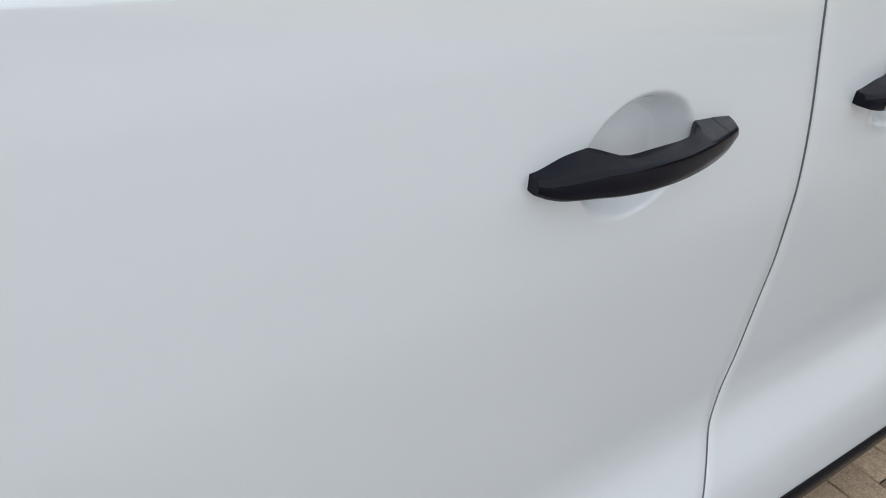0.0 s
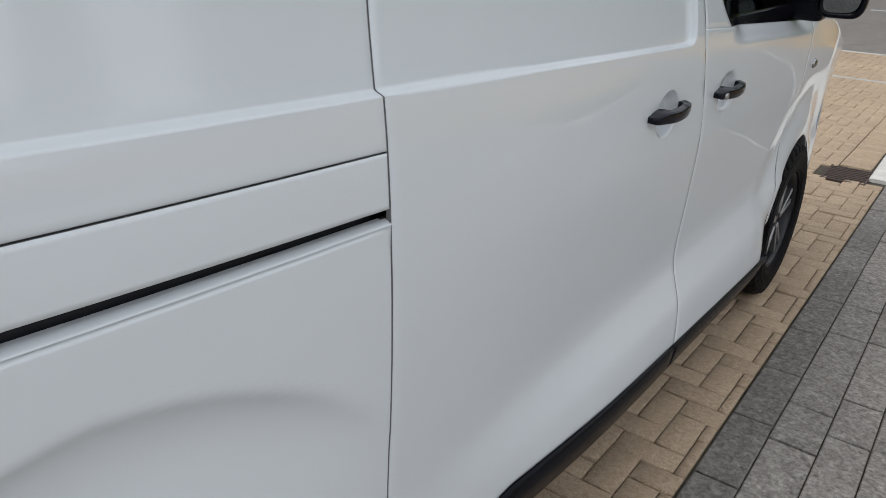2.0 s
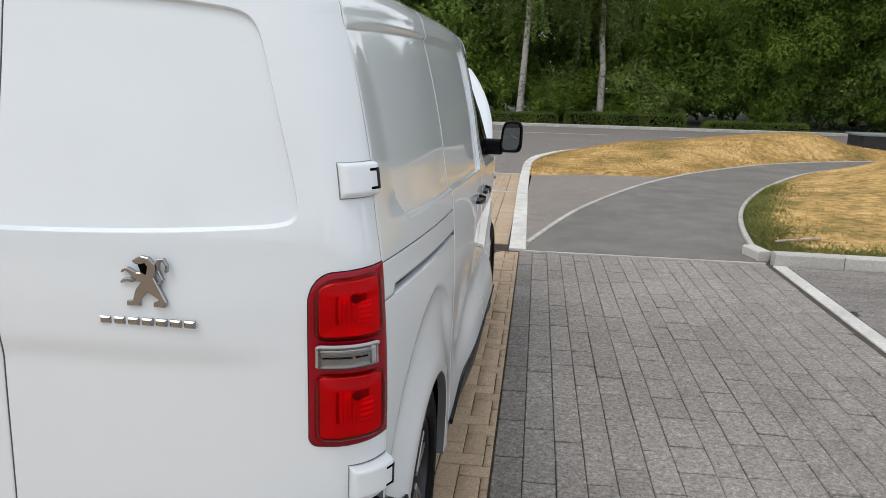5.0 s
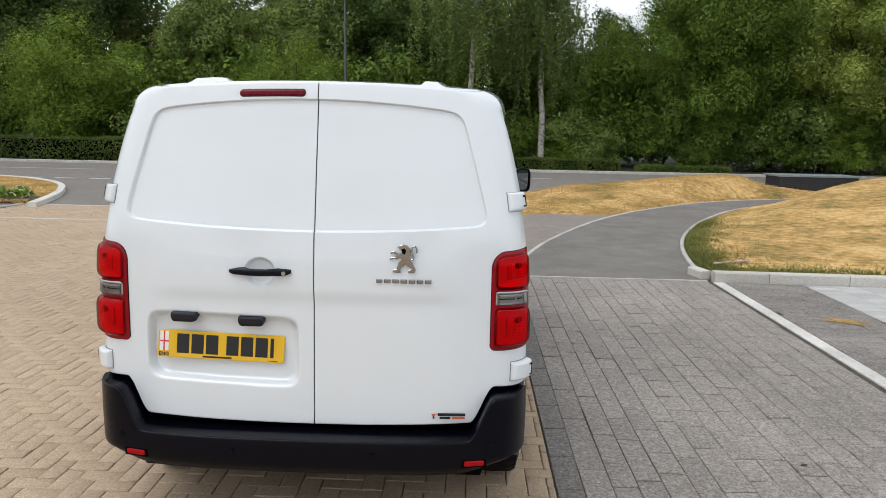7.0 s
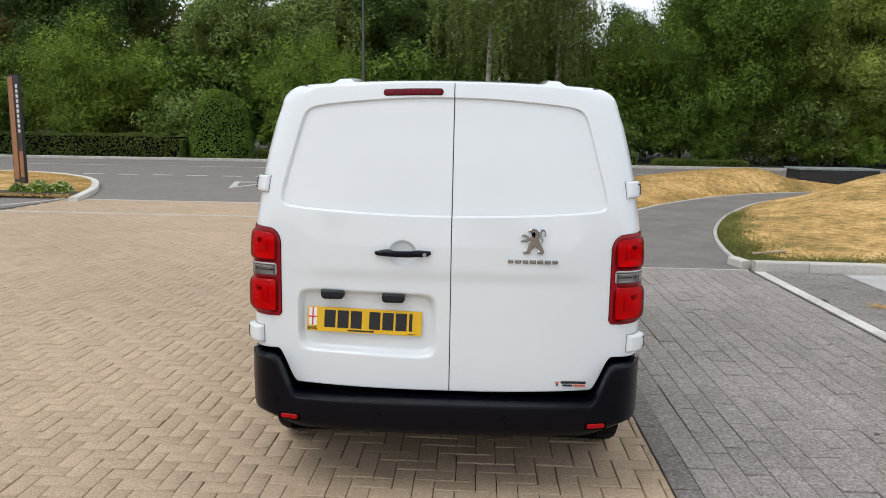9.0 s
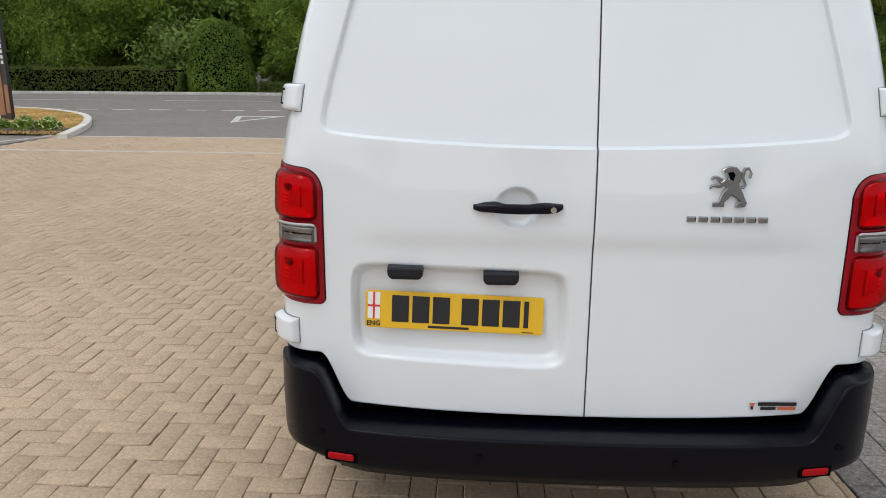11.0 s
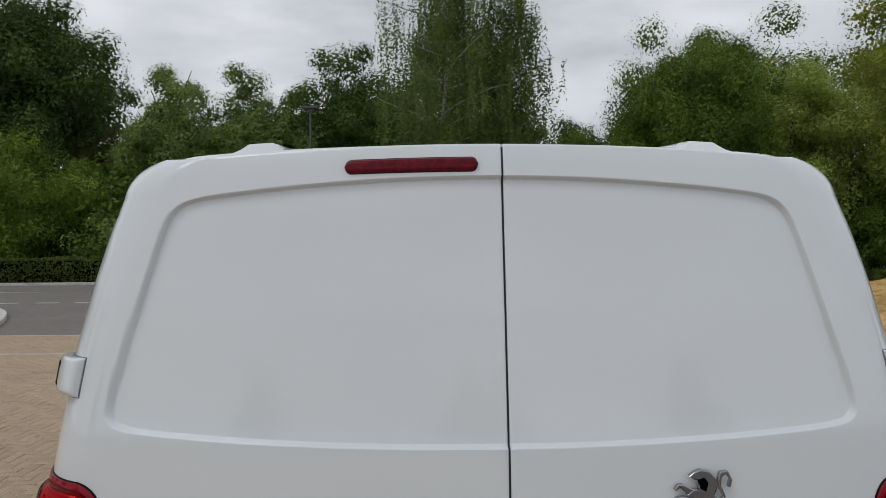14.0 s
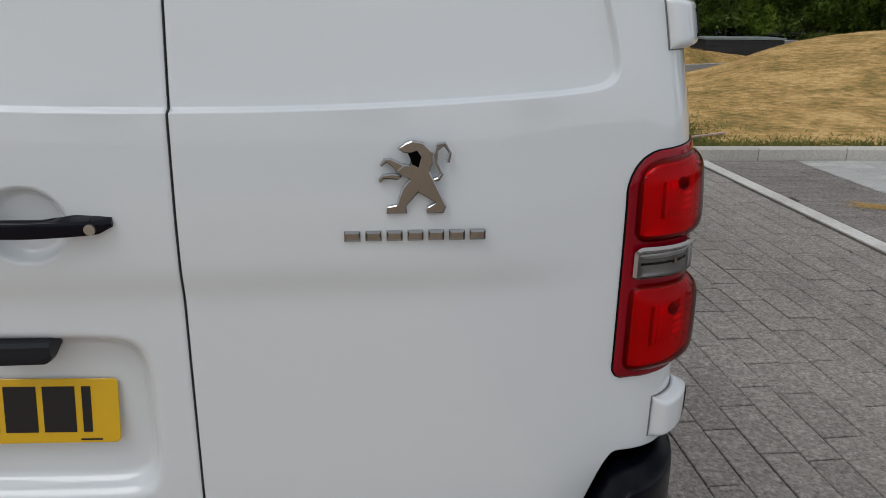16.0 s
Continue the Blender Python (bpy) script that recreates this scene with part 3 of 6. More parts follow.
def side_dent(y, z, sgn):
    """How far the side panel lies inside its plain shape."""
    y, z = np.broadcast_arrays(np.asarray(y, float), np.asarray(z, float))
    over = z - belt_z(y)
    d = soft_min(2.165 - 0.02 * (z - 1.2) - y, over, 1.695 - z, k=0.015)
    start = 0.350 + 0.055 * np.clip(1 - over / 0.065, 0, 1) ** 2
    out = 0.014 * sm(-0.0025, 0.0050, d) * (1 - (1 - sm(-0.003, 0.006, y - start)) * (1 - sm(0.003, 0.085, over) * sm(0.165, 0.36, y)))
    # scooped haunch round the rear wheel
    r = np.hypot((y - WHEEL_R[0]) * 0.97, z - WHEEL_R[1])
    up = sm(-0.05, 0.25, z - WHEEL_R[1]) * (1 - 0.85 * sm(0.93, 1.14, y))
    r0 = 0.612 - 0.16 * np.clip(y - 0.72, 0, 0.5)
    out = out + up * 0.024 * (1 - np.exp(-np.clip(r0 - r, 0, 1) / 0.036)) * sm(0.33, 0.56, r)
    out = out - up * 0.004 * (1 - sm(0.335, 0.43, r))
    r = np.hypot(y - WHEEL_F[0], z - WHEEL_F[1])
    upf = sm(-0.1, 0.2, z - WHEEL_F[1])
    out = out + upf * 0.008 * (1 - sm(0.52, 0.70, r)) * sm(0.40, 0.57, r) - upf * 0.012 * (1 - sm(0.36, 0.52, r))
    out = out + sm(3.15, 3.35, y) * np.clip(half_base(z) - 0.906, 0, 1) * sm(0.70, 0.60, z)
    # the wing rolls in towards the rail slot
    lip = z - slot_low(y)
    out = out + 0.0060 * sm(-0.010, -0.001, lip) * (lip < 0.0005) * sm(0.19, 0.24, y) * (y < 1.129)
    # the shoulder under the side window leans back
    out = out + 0.026 * sm(1.158, 1.205, z + 0.05 * (y - 2.45)) * sm(2.42, 2.58, y) * sm(3.45, 3.2, y)
    # finger hollows behind the two grips
    for yc, zc in ((2.037, 1.049), (2.448, 1.041)):
        q = np.hypot((y - yc) / 0.063, (z - zc) / 0.054)
        out = out + 0.026 * (1 - sm(0.64, 1.0, q))
    return out


def side_x(y, z, sgn=1):
    return side_half(y, z) - taper(y) - side_dent(y, z, sgn)


def rear_dent(X, z, sgn):
    X, z = np.broadcast_arrays(np.asarray(X, float), np.asarray(z, float))
    d = soft_min((0.708 if sgn > 0 else 0.733) - 0.27 * (z - 1.34) - X, z - (1.249 + 0.030 * (X / 0.7) ** 2), 1.743 - 0.02 * (X / 0.6) ** 2 - z, k=0.022)
    out = 0.014 * sm(-0.0025, 0.0048, d)
    if sgn < 0:  # the left door holds the plate and the handle
        wx = XC - X
        d = soft_min(wx + 0.690, -0.062 - wx, z - (0.622 - 0.03 * (wx + 0.38)), 0.906 - 0.02 * (wx + 0.38) - z, k=0.024)
        out = out + 0.038 * sm(-0.004, 0.021, d)
        q = np.hypot((wx + 0.215) / 0.065, (z - 1.085) / 0.060)
        out = out + 0.025 * (1 - sm(0.70, 1.0, q))
    return out


def rear_y(X, z, sgn):
    return rear_smooth(z) + (rear_table(z) - rear_smooth(z)) * (1 - sm(0.50, 0.72, np.abs(X))) + 0.040 * (np.abs(X) / 0.75) ** 3 + rear_dent(np.abs(X) if sgn > 0 else X, z, sgn)


def corner(z):
    """Where the rounded rear corner begins on the rear face and ends at the side seam."""
    z = np.asarray(z, float)
    xa = side_half(0.0, z) - 0.163
    ya = rear_smooth(z) + 0.040 * (xa / 0.75) ** 3
    yb = ya + 0.098
    return xa, ya, side_half(yb, z) - taper(yb), yb


def rear_point(s, z, sgn, start):
    """s 0..1 across the rear face from the door gap, 1..2 round the corner."""
    xa, ya, xb, yb = corner(z)
    X = start + np.clip(s, 0, 1) * (xa - start)
    y = rear_y(X, z, sgn)
    t = np.clip(s - 1, 0, 1)
    slope = 0.12 * xa**2 / 0.75**3
    cx = xa + 0.092
    cy = ya + slope * 0.092 * 0.5
    bx = (1 - t) ** 2 * xa + 2 * t * (1 - t) * cx + t**2 * xb
    by = (1 - t) ** 2 * ya + 2 * t * (1 - t) * cy + t**2 * yb
    on = s > 1
    X, y = np.where(on, bx, X), np.where(on, by, y)
    crown = 0.027 * np.clip(1 - (np.abs(X) / 0.60) ** 2, 0, 1) * sm(1.60, 1.80, z)
    return np.stack([sgn * X, y, rise(np.maximum(y, 0), z) + crown], -1)


def side_point(y, z, sgn):
    return np.stack([sgn * side_x(y, z, sgn), np.broadcast_to(y, np.broadcast(y, z).shape), rise(y, z)], -1)


def shell(name, P, mat, parent, label="", drop=0.0013, flange=0.009, flip=False, closed=False, rim_mat=None):
    """A panel from a grid of points (nu, nv, 3): its rim is rounded off and turned inwards."""
    nu, nv = P.shape[:2]
    du, dv = np.gradient(P, axis=0), np.gradient(P, axis=1)
    N = np.cross(du, dv)
    N /= np.linalg.norm(N, axis=2)[..., None] + 1e-12
    if flip:
        N = -N
    Q = P.copy()
    rim = np.zeros((nu, nv), bool)
    rim[:, 0] = rim[:, -1] = True
    if not closed:
        rim[0] = rim[-1] = True
    Q[rim] -= N[rim] * drop
    verts = list(Q.reshape(-1, 3))
    faces = grid_faces(nu, nv)
    loop = [i * nv for i in range(nu)] + [(nu - 1) * nv + j for j in range(1, nv)] + [i * nv + nv - 1 for i in range(nu - 2, -1, -1)] + [j for j in range(nv - 2, 0, -1)]
    NN = N.reshape(-1, 3)
    base = len(verts)
    for k in loop:
        verts.append(verts[k] - NN[k] * flange)
    n = len(loop)
    faces += [(loop[i], base + i, base + (i + 1) % n, loop[(i + 1) % n]) for i in range(n)]
    if flip:
        faces = [f[::-1] for f in faces]
    ob = mesh_part(name, verts, faces, mat, parent, label)
    if mat is WHITE:  # the turned-in rim is coloured grey to put shade into the seams
        ob.data.materials.append(rim_mat or SEAM_GREY)
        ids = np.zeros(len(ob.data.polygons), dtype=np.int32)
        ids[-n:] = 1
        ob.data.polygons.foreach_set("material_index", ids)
    return ob


def ticks(n, edge=0.004):
    """0..1 in n steps with an extra tick close to each end."""
    return np.concatenate([[0, edge], np.linspace(edge, 1 - edge, n)[1:-1], [1 - edge, 1]])


slide_y = table([(0.2, 1.128), (0.9, 1.131), (1.22, 1.132), (1.35, 1.140), (1.8, 1.136)], 0, 2, 0.02)
front_y = table([(0.2, 2.29), (0.35, 2.298), (0.46, 2.320), (0.54, 2.338), (0.62, 2.344), (0.7, 2.344), (0.85, 2.328), (1.0, 2.287), (1.15, 2.234), (1.3, 2.211), (1.8, 2.192)], 0, 2, 0.016)


def trim_z(y):
    return 1.150 + 0.035 * (1.13 - y)


def slot_top(y):
    return 1.0755 + 0.042 * (1.13 - y)


def slot_low(y):
    return 1.0575 + 0.037 * (1.13 - y)


def sill_top(y):
    return 0.412 - 0.050 * (y - 1.2) - 0.096 * (1 - sm(1.14, 1.50, y))


def thicker(v, a, b, n):
    """Extra ticks between a and b."""
    return np.unique(np.concatenate([v, np.linspace(a, b, n)]))


def side_panel(name, y_lo, y_hi, z_lo, z_hi, nu, nv, sgn, mat, parent, label="", g=0.0016, dense=(), dense_y=()):
    """A panel bounded by curves y_lo(z), y_hi(z), z_lo(y), z_hi(y)."""
    vv, uu = ticks(nv, 0.005), ticks(nu, 0.003)
    for lo, hi, n in dense:
        vv = thicker(vv, lo, hi, n)
    for lo, hi, n in dense_y:
        uu = thicker(uu, lo, hi, n)
    u, v = np.meshgrid(uu, vv, indexing="ij")
    z = 1.0 + 0 * u
    y = u
    for _ in range(6):
        a, b = y_lo(z) + g, y_hi(z) - g
        y = a + u * (b - a)
        lo, hi = z_lo(y) + g, z_hi(y) - g
        z = lo + v * (hi - lo)
    return shell(name, side_point(y, z, sgn), mat, parent, label, flip=sgn < 0)


def arch_panel(name, y0f, y1f, z0, z1f, hub, radius, sgn, mat, parent, low0, low1, n=150, m=46):
    """A panel with a wheel opening: u runs round the arch, v from the lip outwards."""
    a0, a1 = math.radians(180 + low0), math.radians(-low1)
    ang = np.linspace(a0, a1, n)
    for yc in (y0f, y1f):  # let a ray meet each upper corner
        zc = float(z1f(float(yc(1.0))))
        ac = math.atan2(zc - hub[1], float(yc(zc)) - hub[0])
        ang[int(np.argmin(np.abs(ang - ac)))] = ac
    dirs = np.stack([np.cos(ang), np.sin(ang)], 1)
    far = []
    for (cy, cz) in dirs:
        best = 9.0
        for _ in range(3):
            t = best if best < 5 else 0.6
            zz, yy = hub[1] + cz * t, hub[0] + cy * t
            c = []
            if cy < -1e-6:
                c.append((y0f(zz) - hub[0]) / cy)
            if cy > 1e-6:
                c.append((y1f(zz) - hub[0]) / cy)
            if cz > 1e-6:
                c.append((z1f(yy) - hub[1]) / cz)
            if cz < -1e-6:
                c.append((z0 - hub[1]) / cz)
            best = min(x for x in c if x > 0)
        far.append(best)
    far = np.array(far)[:, None]
    v = np.concatenate([[0, 0.004, 0.02], np.linspace(0.03, 0.93, m), np.linspace(0.94, 0.992, 16), [0.996, 1.0]])[None]
    t = radius + (far - radius) * v
    y, z = hub[0] + dirs[:, :1] * t, hub[1] + dirs[:, 1:] * t
    # the lip of the wheel opening turns in with the same shade grey
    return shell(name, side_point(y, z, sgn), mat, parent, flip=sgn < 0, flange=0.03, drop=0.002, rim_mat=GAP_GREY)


def door_front(z):
    """Front edge of the front door; low down it follows the wheel arch."""
    return np.minimum(3.36, 3.70 - np.sqrt(np.clip(0.378**2 - (np.asarray(z, float) - 0.333) ** 2, 0, 1)))


def win_rear(z):
    """Rear edge of the side window, swept forward at its foot."""
    return 2.262 + 0.16 * np.exp(-(np.asarray(z, float) - 1.2) / 0.10)


def seam_y(z):
    return corner(z)[3] + 0.0005


for sgn in (1, -1):
    # rear door of this side
    start = sgn * GAP + 0.0019
    s = np.concatenate([[0, 0.003], np.linspace(0, 1, 110)[1:], np.linspace(0.76, 0.975, 84), 1 + np.linspace(0, 1, 36)[1:-1], [1.985, 1.994]])
    s = np.unique(s)
    if sgn < 0:  # finger hollow
        s = thicker(s, 0.14, 0.35, 44)
    v = thicker(np.concatenate([[0, 0.002], np.linspace(0, 1, 200)[1:-1], [0.998, 1.0]]), 0.575, 0.635, 72)
    v = thicker(v, 0.905, 0.965, 56)
    v = thicker(v, 0.405, 0.51, 44)
    S, V = np.meshgrid(s, v, indexing="ij")
    Z = 1.0 + 0 * S
    for _ in range(4):
        Xr = np.abs(rear_point(S, Z, sgn, start)[..., 0])
        zb = 0.462 + 0.152 * sm(0.66, 0.76, Xr) + 0.012 * (np.minimum(Xr, 0.66) / 0.6) ** 2
        Z = zb + V * (TOPZ - 0.004 - zb)
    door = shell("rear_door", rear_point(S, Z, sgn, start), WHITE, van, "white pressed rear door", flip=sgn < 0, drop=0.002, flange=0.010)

    # quarter above the rail, rail cover and lower quarter
    def z_top(y):
        return np.full(np.shape(y), TOPZ - 0.004)

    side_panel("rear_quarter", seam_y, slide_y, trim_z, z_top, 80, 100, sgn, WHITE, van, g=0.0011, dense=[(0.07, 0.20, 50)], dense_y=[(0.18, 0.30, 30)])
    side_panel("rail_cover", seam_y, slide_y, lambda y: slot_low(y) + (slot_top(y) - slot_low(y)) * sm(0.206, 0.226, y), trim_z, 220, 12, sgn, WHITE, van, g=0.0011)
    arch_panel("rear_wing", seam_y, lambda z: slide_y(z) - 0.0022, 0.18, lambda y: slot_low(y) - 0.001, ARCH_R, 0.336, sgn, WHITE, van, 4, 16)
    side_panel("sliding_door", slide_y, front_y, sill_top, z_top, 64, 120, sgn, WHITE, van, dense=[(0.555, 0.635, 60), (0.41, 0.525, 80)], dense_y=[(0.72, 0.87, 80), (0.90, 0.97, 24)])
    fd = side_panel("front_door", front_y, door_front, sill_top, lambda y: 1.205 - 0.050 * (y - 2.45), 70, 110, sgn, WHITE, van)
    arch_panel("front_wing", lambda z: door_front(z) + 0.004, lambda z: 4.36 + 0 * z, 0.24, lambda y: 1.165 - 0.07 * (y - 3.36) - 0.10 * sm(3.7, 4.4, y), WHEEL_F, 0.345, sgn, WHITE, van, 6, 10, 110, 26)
    # pillar behind the side window, window with black frame, windscreen pillar
    side_panel("door_pillar", front_y, win_rear, lambda y: 1.2018 - 0.050 * (y - 2.45), z_top, 12, 50, sgn, WHITE, van)

    def a_pillar(z):
        return 3.42 - 1.05 * sm(1.05, 1.95, z) ** 0.9 * 1.15

    u, v = np.meshgrid(np.linspace(0, 1, 20), np.linspace(0, 1, 30), indexing="ij")
    z = 1.17 + v * 0.53
    y0, y1 = win_rear(z) - 0.01, a_pillar(z)
    y = y0 + u * (y1 - y0)
    P = side_point(y, z, sgn)
    P[..., 0] -= sgn * 0.012
    mesh_part("side_window", P.reshape(-1, 3), grid_faces(20, 30), WINDOW_GLASS, van, "dark tinted side window")
    # black frame round the glass
    fr = []
    for (ua, ub, va, vb) in ((-0.03, 0.035, -0.02, 1.02), (0.80, 1.03, -0.02, 1.02), (-0.02, 1.02, 0.93, 1.03), (-0.02, 1.02, -0.05, 0.09)):
        uu, vv = np.meshgrid(np.linspace(ua, ub, 8 if ub - ua < 0.5 else 30), np.linspace(va, vb, 8 if vb - va < 0.5 else 30), indexing="ij")
        zz = 1.175 + vv * 0.525
        ya = win_rear(zz)
        yy = ya + uu * (a_pillar(zz) - ya)
        P = side_point(yy, zz, sgn)
        P[..., 0] -= sgn * 0.008
        shell("window_frame", P, BLACK_GLOSS, van, flip=sgn < 0, flange=0.02, drop=0.001)
    u, v = np.meshgrid(ticks(8), ticks(40), indexing="ij")
    z = 1.17 + v * (TOPZ - 0.006 - 1.17)
    y = a_pillar(z) + 0.012 + u * 0.11
    P = side_point(y, z, sgn)
    P[..., 0] -= sgn * (0.02 + 0.05 * u)
    shell("windscreen_pillar", P, WHITE, van, flip=sgn < 0)
    u, v = np.meshgrid(ticks(30), ticks(8), indexing="ij")
    yy = 2.42 - 0.05 + u * (2.30 - 2.42 + 0.45)
    zz = 1.70 + v * (TOPZ - 0.004 - 1.70)
    shell("door_header", side_point(yy, zz, sgn), WHITE, van, flip=sgn < 0)

    # sill cladding
    for (ya, yb) in ((1.165, 2.288), (2.295, 3.27)):
        yy, k = np.meshgrid(np.linspace(ya, yb, 40), np.arange(7), indexing="ij")
        top = sill_top(yy) - 0.003
        low = 0.30 - 0.034 * (yy - 1.5) + 0.03 * sm(3.1, 3.3, yy)
        zz = np.choose(k, [top, top, top - 0.008, (top + low) / 2, low + 0.008, low, low])
        xx = side_half(yy, 0.40) - taper(yy) + np.choose(k, [-0.03, 0.004, 0.010, 0.006, 0.0, -0.008, -0.10])
        P = np.stack([sgn * xx, yy, zz], -1)
        shell("sill_cladding", P, BLACK_PLASTIC, van, "black plastic sill cladding", flip=sgn > 0, drop=0)

    # near-black sheets added behind the gaps, the shade put into their colour
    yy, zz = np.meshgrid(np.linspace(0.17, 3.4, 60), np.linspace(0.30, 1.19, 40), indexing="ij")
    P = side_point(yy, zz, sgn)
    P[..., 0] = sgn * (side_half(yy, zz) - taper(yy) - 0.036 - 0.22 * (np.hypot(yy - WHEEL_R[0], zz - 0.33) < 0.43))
    mesh_part("inner_liner", P.reshape(-1, 3), grid_faces(60, 40), DARK, van, "near-black sheet added for shade behind the panel gaps")
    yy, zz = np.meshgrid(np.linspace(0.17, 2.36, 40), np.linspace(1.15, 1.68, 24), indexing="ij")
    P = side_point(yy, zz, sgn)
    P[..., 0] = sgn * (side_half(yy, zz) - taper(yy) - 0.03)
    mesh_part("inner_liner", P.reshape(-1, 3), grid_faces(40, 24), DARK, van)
    yy, zz = np.meshgrid(np.linspace(0.30, 2.36, 40), np.linspace(1.66, 1.803, 16), indexing="ij")
    P = side_point(yy, zz, sgn)
    P[..., 0] -= sgn * 0.016
    mesh_part("roof_gutter", P.reshape(-1, 3), grid_faces(40, 16), WHITE, van)
    # rail inside the slot
    yy, k = np.meshgrid(np.linspace(0.215, 1.13, 40), np.arange(4), indexing="ij")
    zz = np.choose(k, [slot_top(yy) + 0.01, slot_top(yy) + 0.002, slot_low(yy) - 0.004, slot_low(yy) - 0.012])
    xx = side_half(yy, zz) - taper(yy) - np.choose(k, [0.008, 0.034, 0.034, 0.006])
    mesh_part("door_rail", np.stack([sgn * xx, yy, zz], -1).reshape(-1, 3), grid_faces(40, 4), GREY_PLASTIC, van, "dark sliding door rail slot")

    # painted sill inside the slot
    yy, k = np.meshgrid(np.linspace(0.225, 1.128, 40), np.arange(4), indexing="ij")
    zz = slot_low(yy) + (slot_top(yy) - slot_low(yy)) * np.choose(k, [0.10, 0.08, 0.03, 0.0])
    xx = side_half(yy, zz) - taper(yy) - np.choose(k, [0.021, 0.018, 0.015, 0.012])
    mesh_part("slot_sill", np.stack([sgn * xx, yy, zz], -1).reshape(-1, 3), grid_faces(40, 4), WHITE, van)
    # upward edge of the slot
    yy, k = np.meshgrid(np.linspace(0.222, 1.134, 40), np.arange(3), indexing="ij")
    zz = slot_low(yy) + np.choose(k, [-0.0025, 0.0, 0.0025])
    xx = side_half(yy, zz) - taper(yy) - np.choose(k, [0.0, 0.003, 0.013])
    mesh_part("slot_lip", np.stack([sgn * xx, yy, zz], -1).reshape(-1, 3), grid_faces(40, 3), WHITE, van, "white turned-in lip of the rail slot")

    # wheel housing
    for hub, rr in ((ARCH_R, 0.340), (WHEEL_F, 0.347)):
        ang = np.radians(np.linspace(-13, 200, 96))
        A, K = np.meshgrid(ang, np.arange(3), indexing="ij")
        R = np.choose(K, [rr, rr + 0.006, rr + 0.02])
        X = np.choose(K, [0.905, 0.87, 0.50])
        P = np.stack([sgn * X, hub[0] + R * np.cos(A), hub[1] + R * np.sin(A)], -1)
        mesh_part("wheel_housing", P.reshape(-1, 3), grid_faces(96, 3), DARK, van, "black wheel housing")

# the same near-black shade sheet behind the rear doors and corners
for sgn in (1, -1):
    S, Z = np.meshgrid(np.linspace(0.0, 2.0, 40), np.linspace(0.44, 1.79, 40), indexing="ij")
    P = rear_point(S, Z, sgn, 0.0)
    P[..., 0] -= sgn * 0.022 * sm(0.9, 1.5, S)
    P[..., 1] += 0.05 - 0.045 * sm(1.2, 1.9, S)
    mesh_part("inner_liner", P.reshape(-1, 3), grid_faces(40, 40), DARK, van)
# strip close behind the door gap, its grey standing in for white paint in shade
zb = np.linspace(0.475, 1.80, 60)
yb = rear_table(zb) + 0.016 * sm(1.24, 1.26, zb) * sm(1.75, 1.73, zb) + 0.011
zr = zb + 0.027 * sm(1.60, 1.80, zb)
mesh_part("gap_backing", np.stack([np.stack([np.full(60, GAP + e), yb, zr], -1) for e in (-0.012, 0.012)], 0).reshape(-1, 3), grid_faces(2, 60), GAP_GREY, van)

# roof
edge = rear_point(np.linspace(0, 1.99, 300), np.full(300, TOPZ - 0.004), 1, 0.0)
U, K = np.meshgrid(np.linspace(-1, 1, 81), np.concatenate([np.linspace(0, 0.10, 22), np.linspace(0.11, 1, 58)]), indexing="ij")
Yv = 0.3 + 0 * U
for _ in range(5):
    Xv = U * (half_base(TOPZ - 0.003) - taper(Yv))
    Y0 = np.interp(np.abs(Xv), edge[:, 0], edge[:, 1]) + 0.006
    Yv = Y0 + K * (2.95 - Y0)
Zr = rise(Yv, TOPZ - 0.003) + 0.0265 * (1 - np.abs(U) ** 2.2) - 0.009 * (1 - sm(0.0, 0.07, Yv - Y0))
for side in (-1, 1):
    Zr = Zr + 0.017 * sm(0.048, 0.028, np.abs(Xv - side * 0.475)) * sm(0.03, 0.08, Yv - Y0) * sm(0.52, 0.42, Yv)
shell("roof", np.stack([Xv, Yv, Zr], -1), WHITE, van, "white ribbed roof", flip=False, drop=0.004)
# windscreen and open bonnet
P = []
for x in np.linspace(-1, 1, 13):
    for k in np.linspace(0, 1, 8):
        P.append((x * (0.80 - 0.16 * k), 3.98 - 0.98 * k - 0.10 * x * x, 1.13 + 0.70 * k - 0.02 * x * x))
mesh_part("windscreen", P, grid_faces(13, 8), WINDOW_GLASS, van, "tinted windscreen")
U, K = np.meshgrid(np.linspace(-1, 1, 41), np.linspace(0, 1, 31), indexing="ij")
wb = 0.88 - 0.22 * K**2.2
P = np.stack([U * wb, 3.98 + 0.50 * K + 0.04 * (1 - U**2) * (1 - K) - 0.06 * (1 - np.abs(U) ** 2.5) * np.sin(np.pi * K),
              1.16 + 0.62 * K - 0.06 * K * np.abs(U) ** 3], -1)
shell("bonnet", P, WHITE, van, "white bonnet propped open", flange=0.03, drop=0.004)
# front end, closed off
P = []
for x in np.linspace(-1, 1, 21):
    for k, (yy, zz) in enumerate(((4.36, 1.02), (4.54, 0.92), (4.62, 0.70), (4.62, 0.40), (4.54, 0.22))):
        P.append((x * 0.86, yy - 0.28 * abs(x) ** 3, zz))
mesh_part("front_bumper", P, grid_faces(21, 5), WHITE, van)
part("engine_bay", box(-0.78, 0.78, 3.92, 4.32, 0.30, 0.95, 0.03), DARK, van)
part("bulkhead", box(-0.70, 0.70, 2.36, 2.40, 0.40, 1.80, 0.01), DARK, van)
part("underbody", box(-0.72, 0.72, 0.06, 4.3, 0.22, 0.34, 0.02), DARK, van)
part("dashboard", box(-0.74, 0.74, 3.35, 3.95, 0.60, 1.16, 0.05, 3), BLACK_PLASTIC, van)
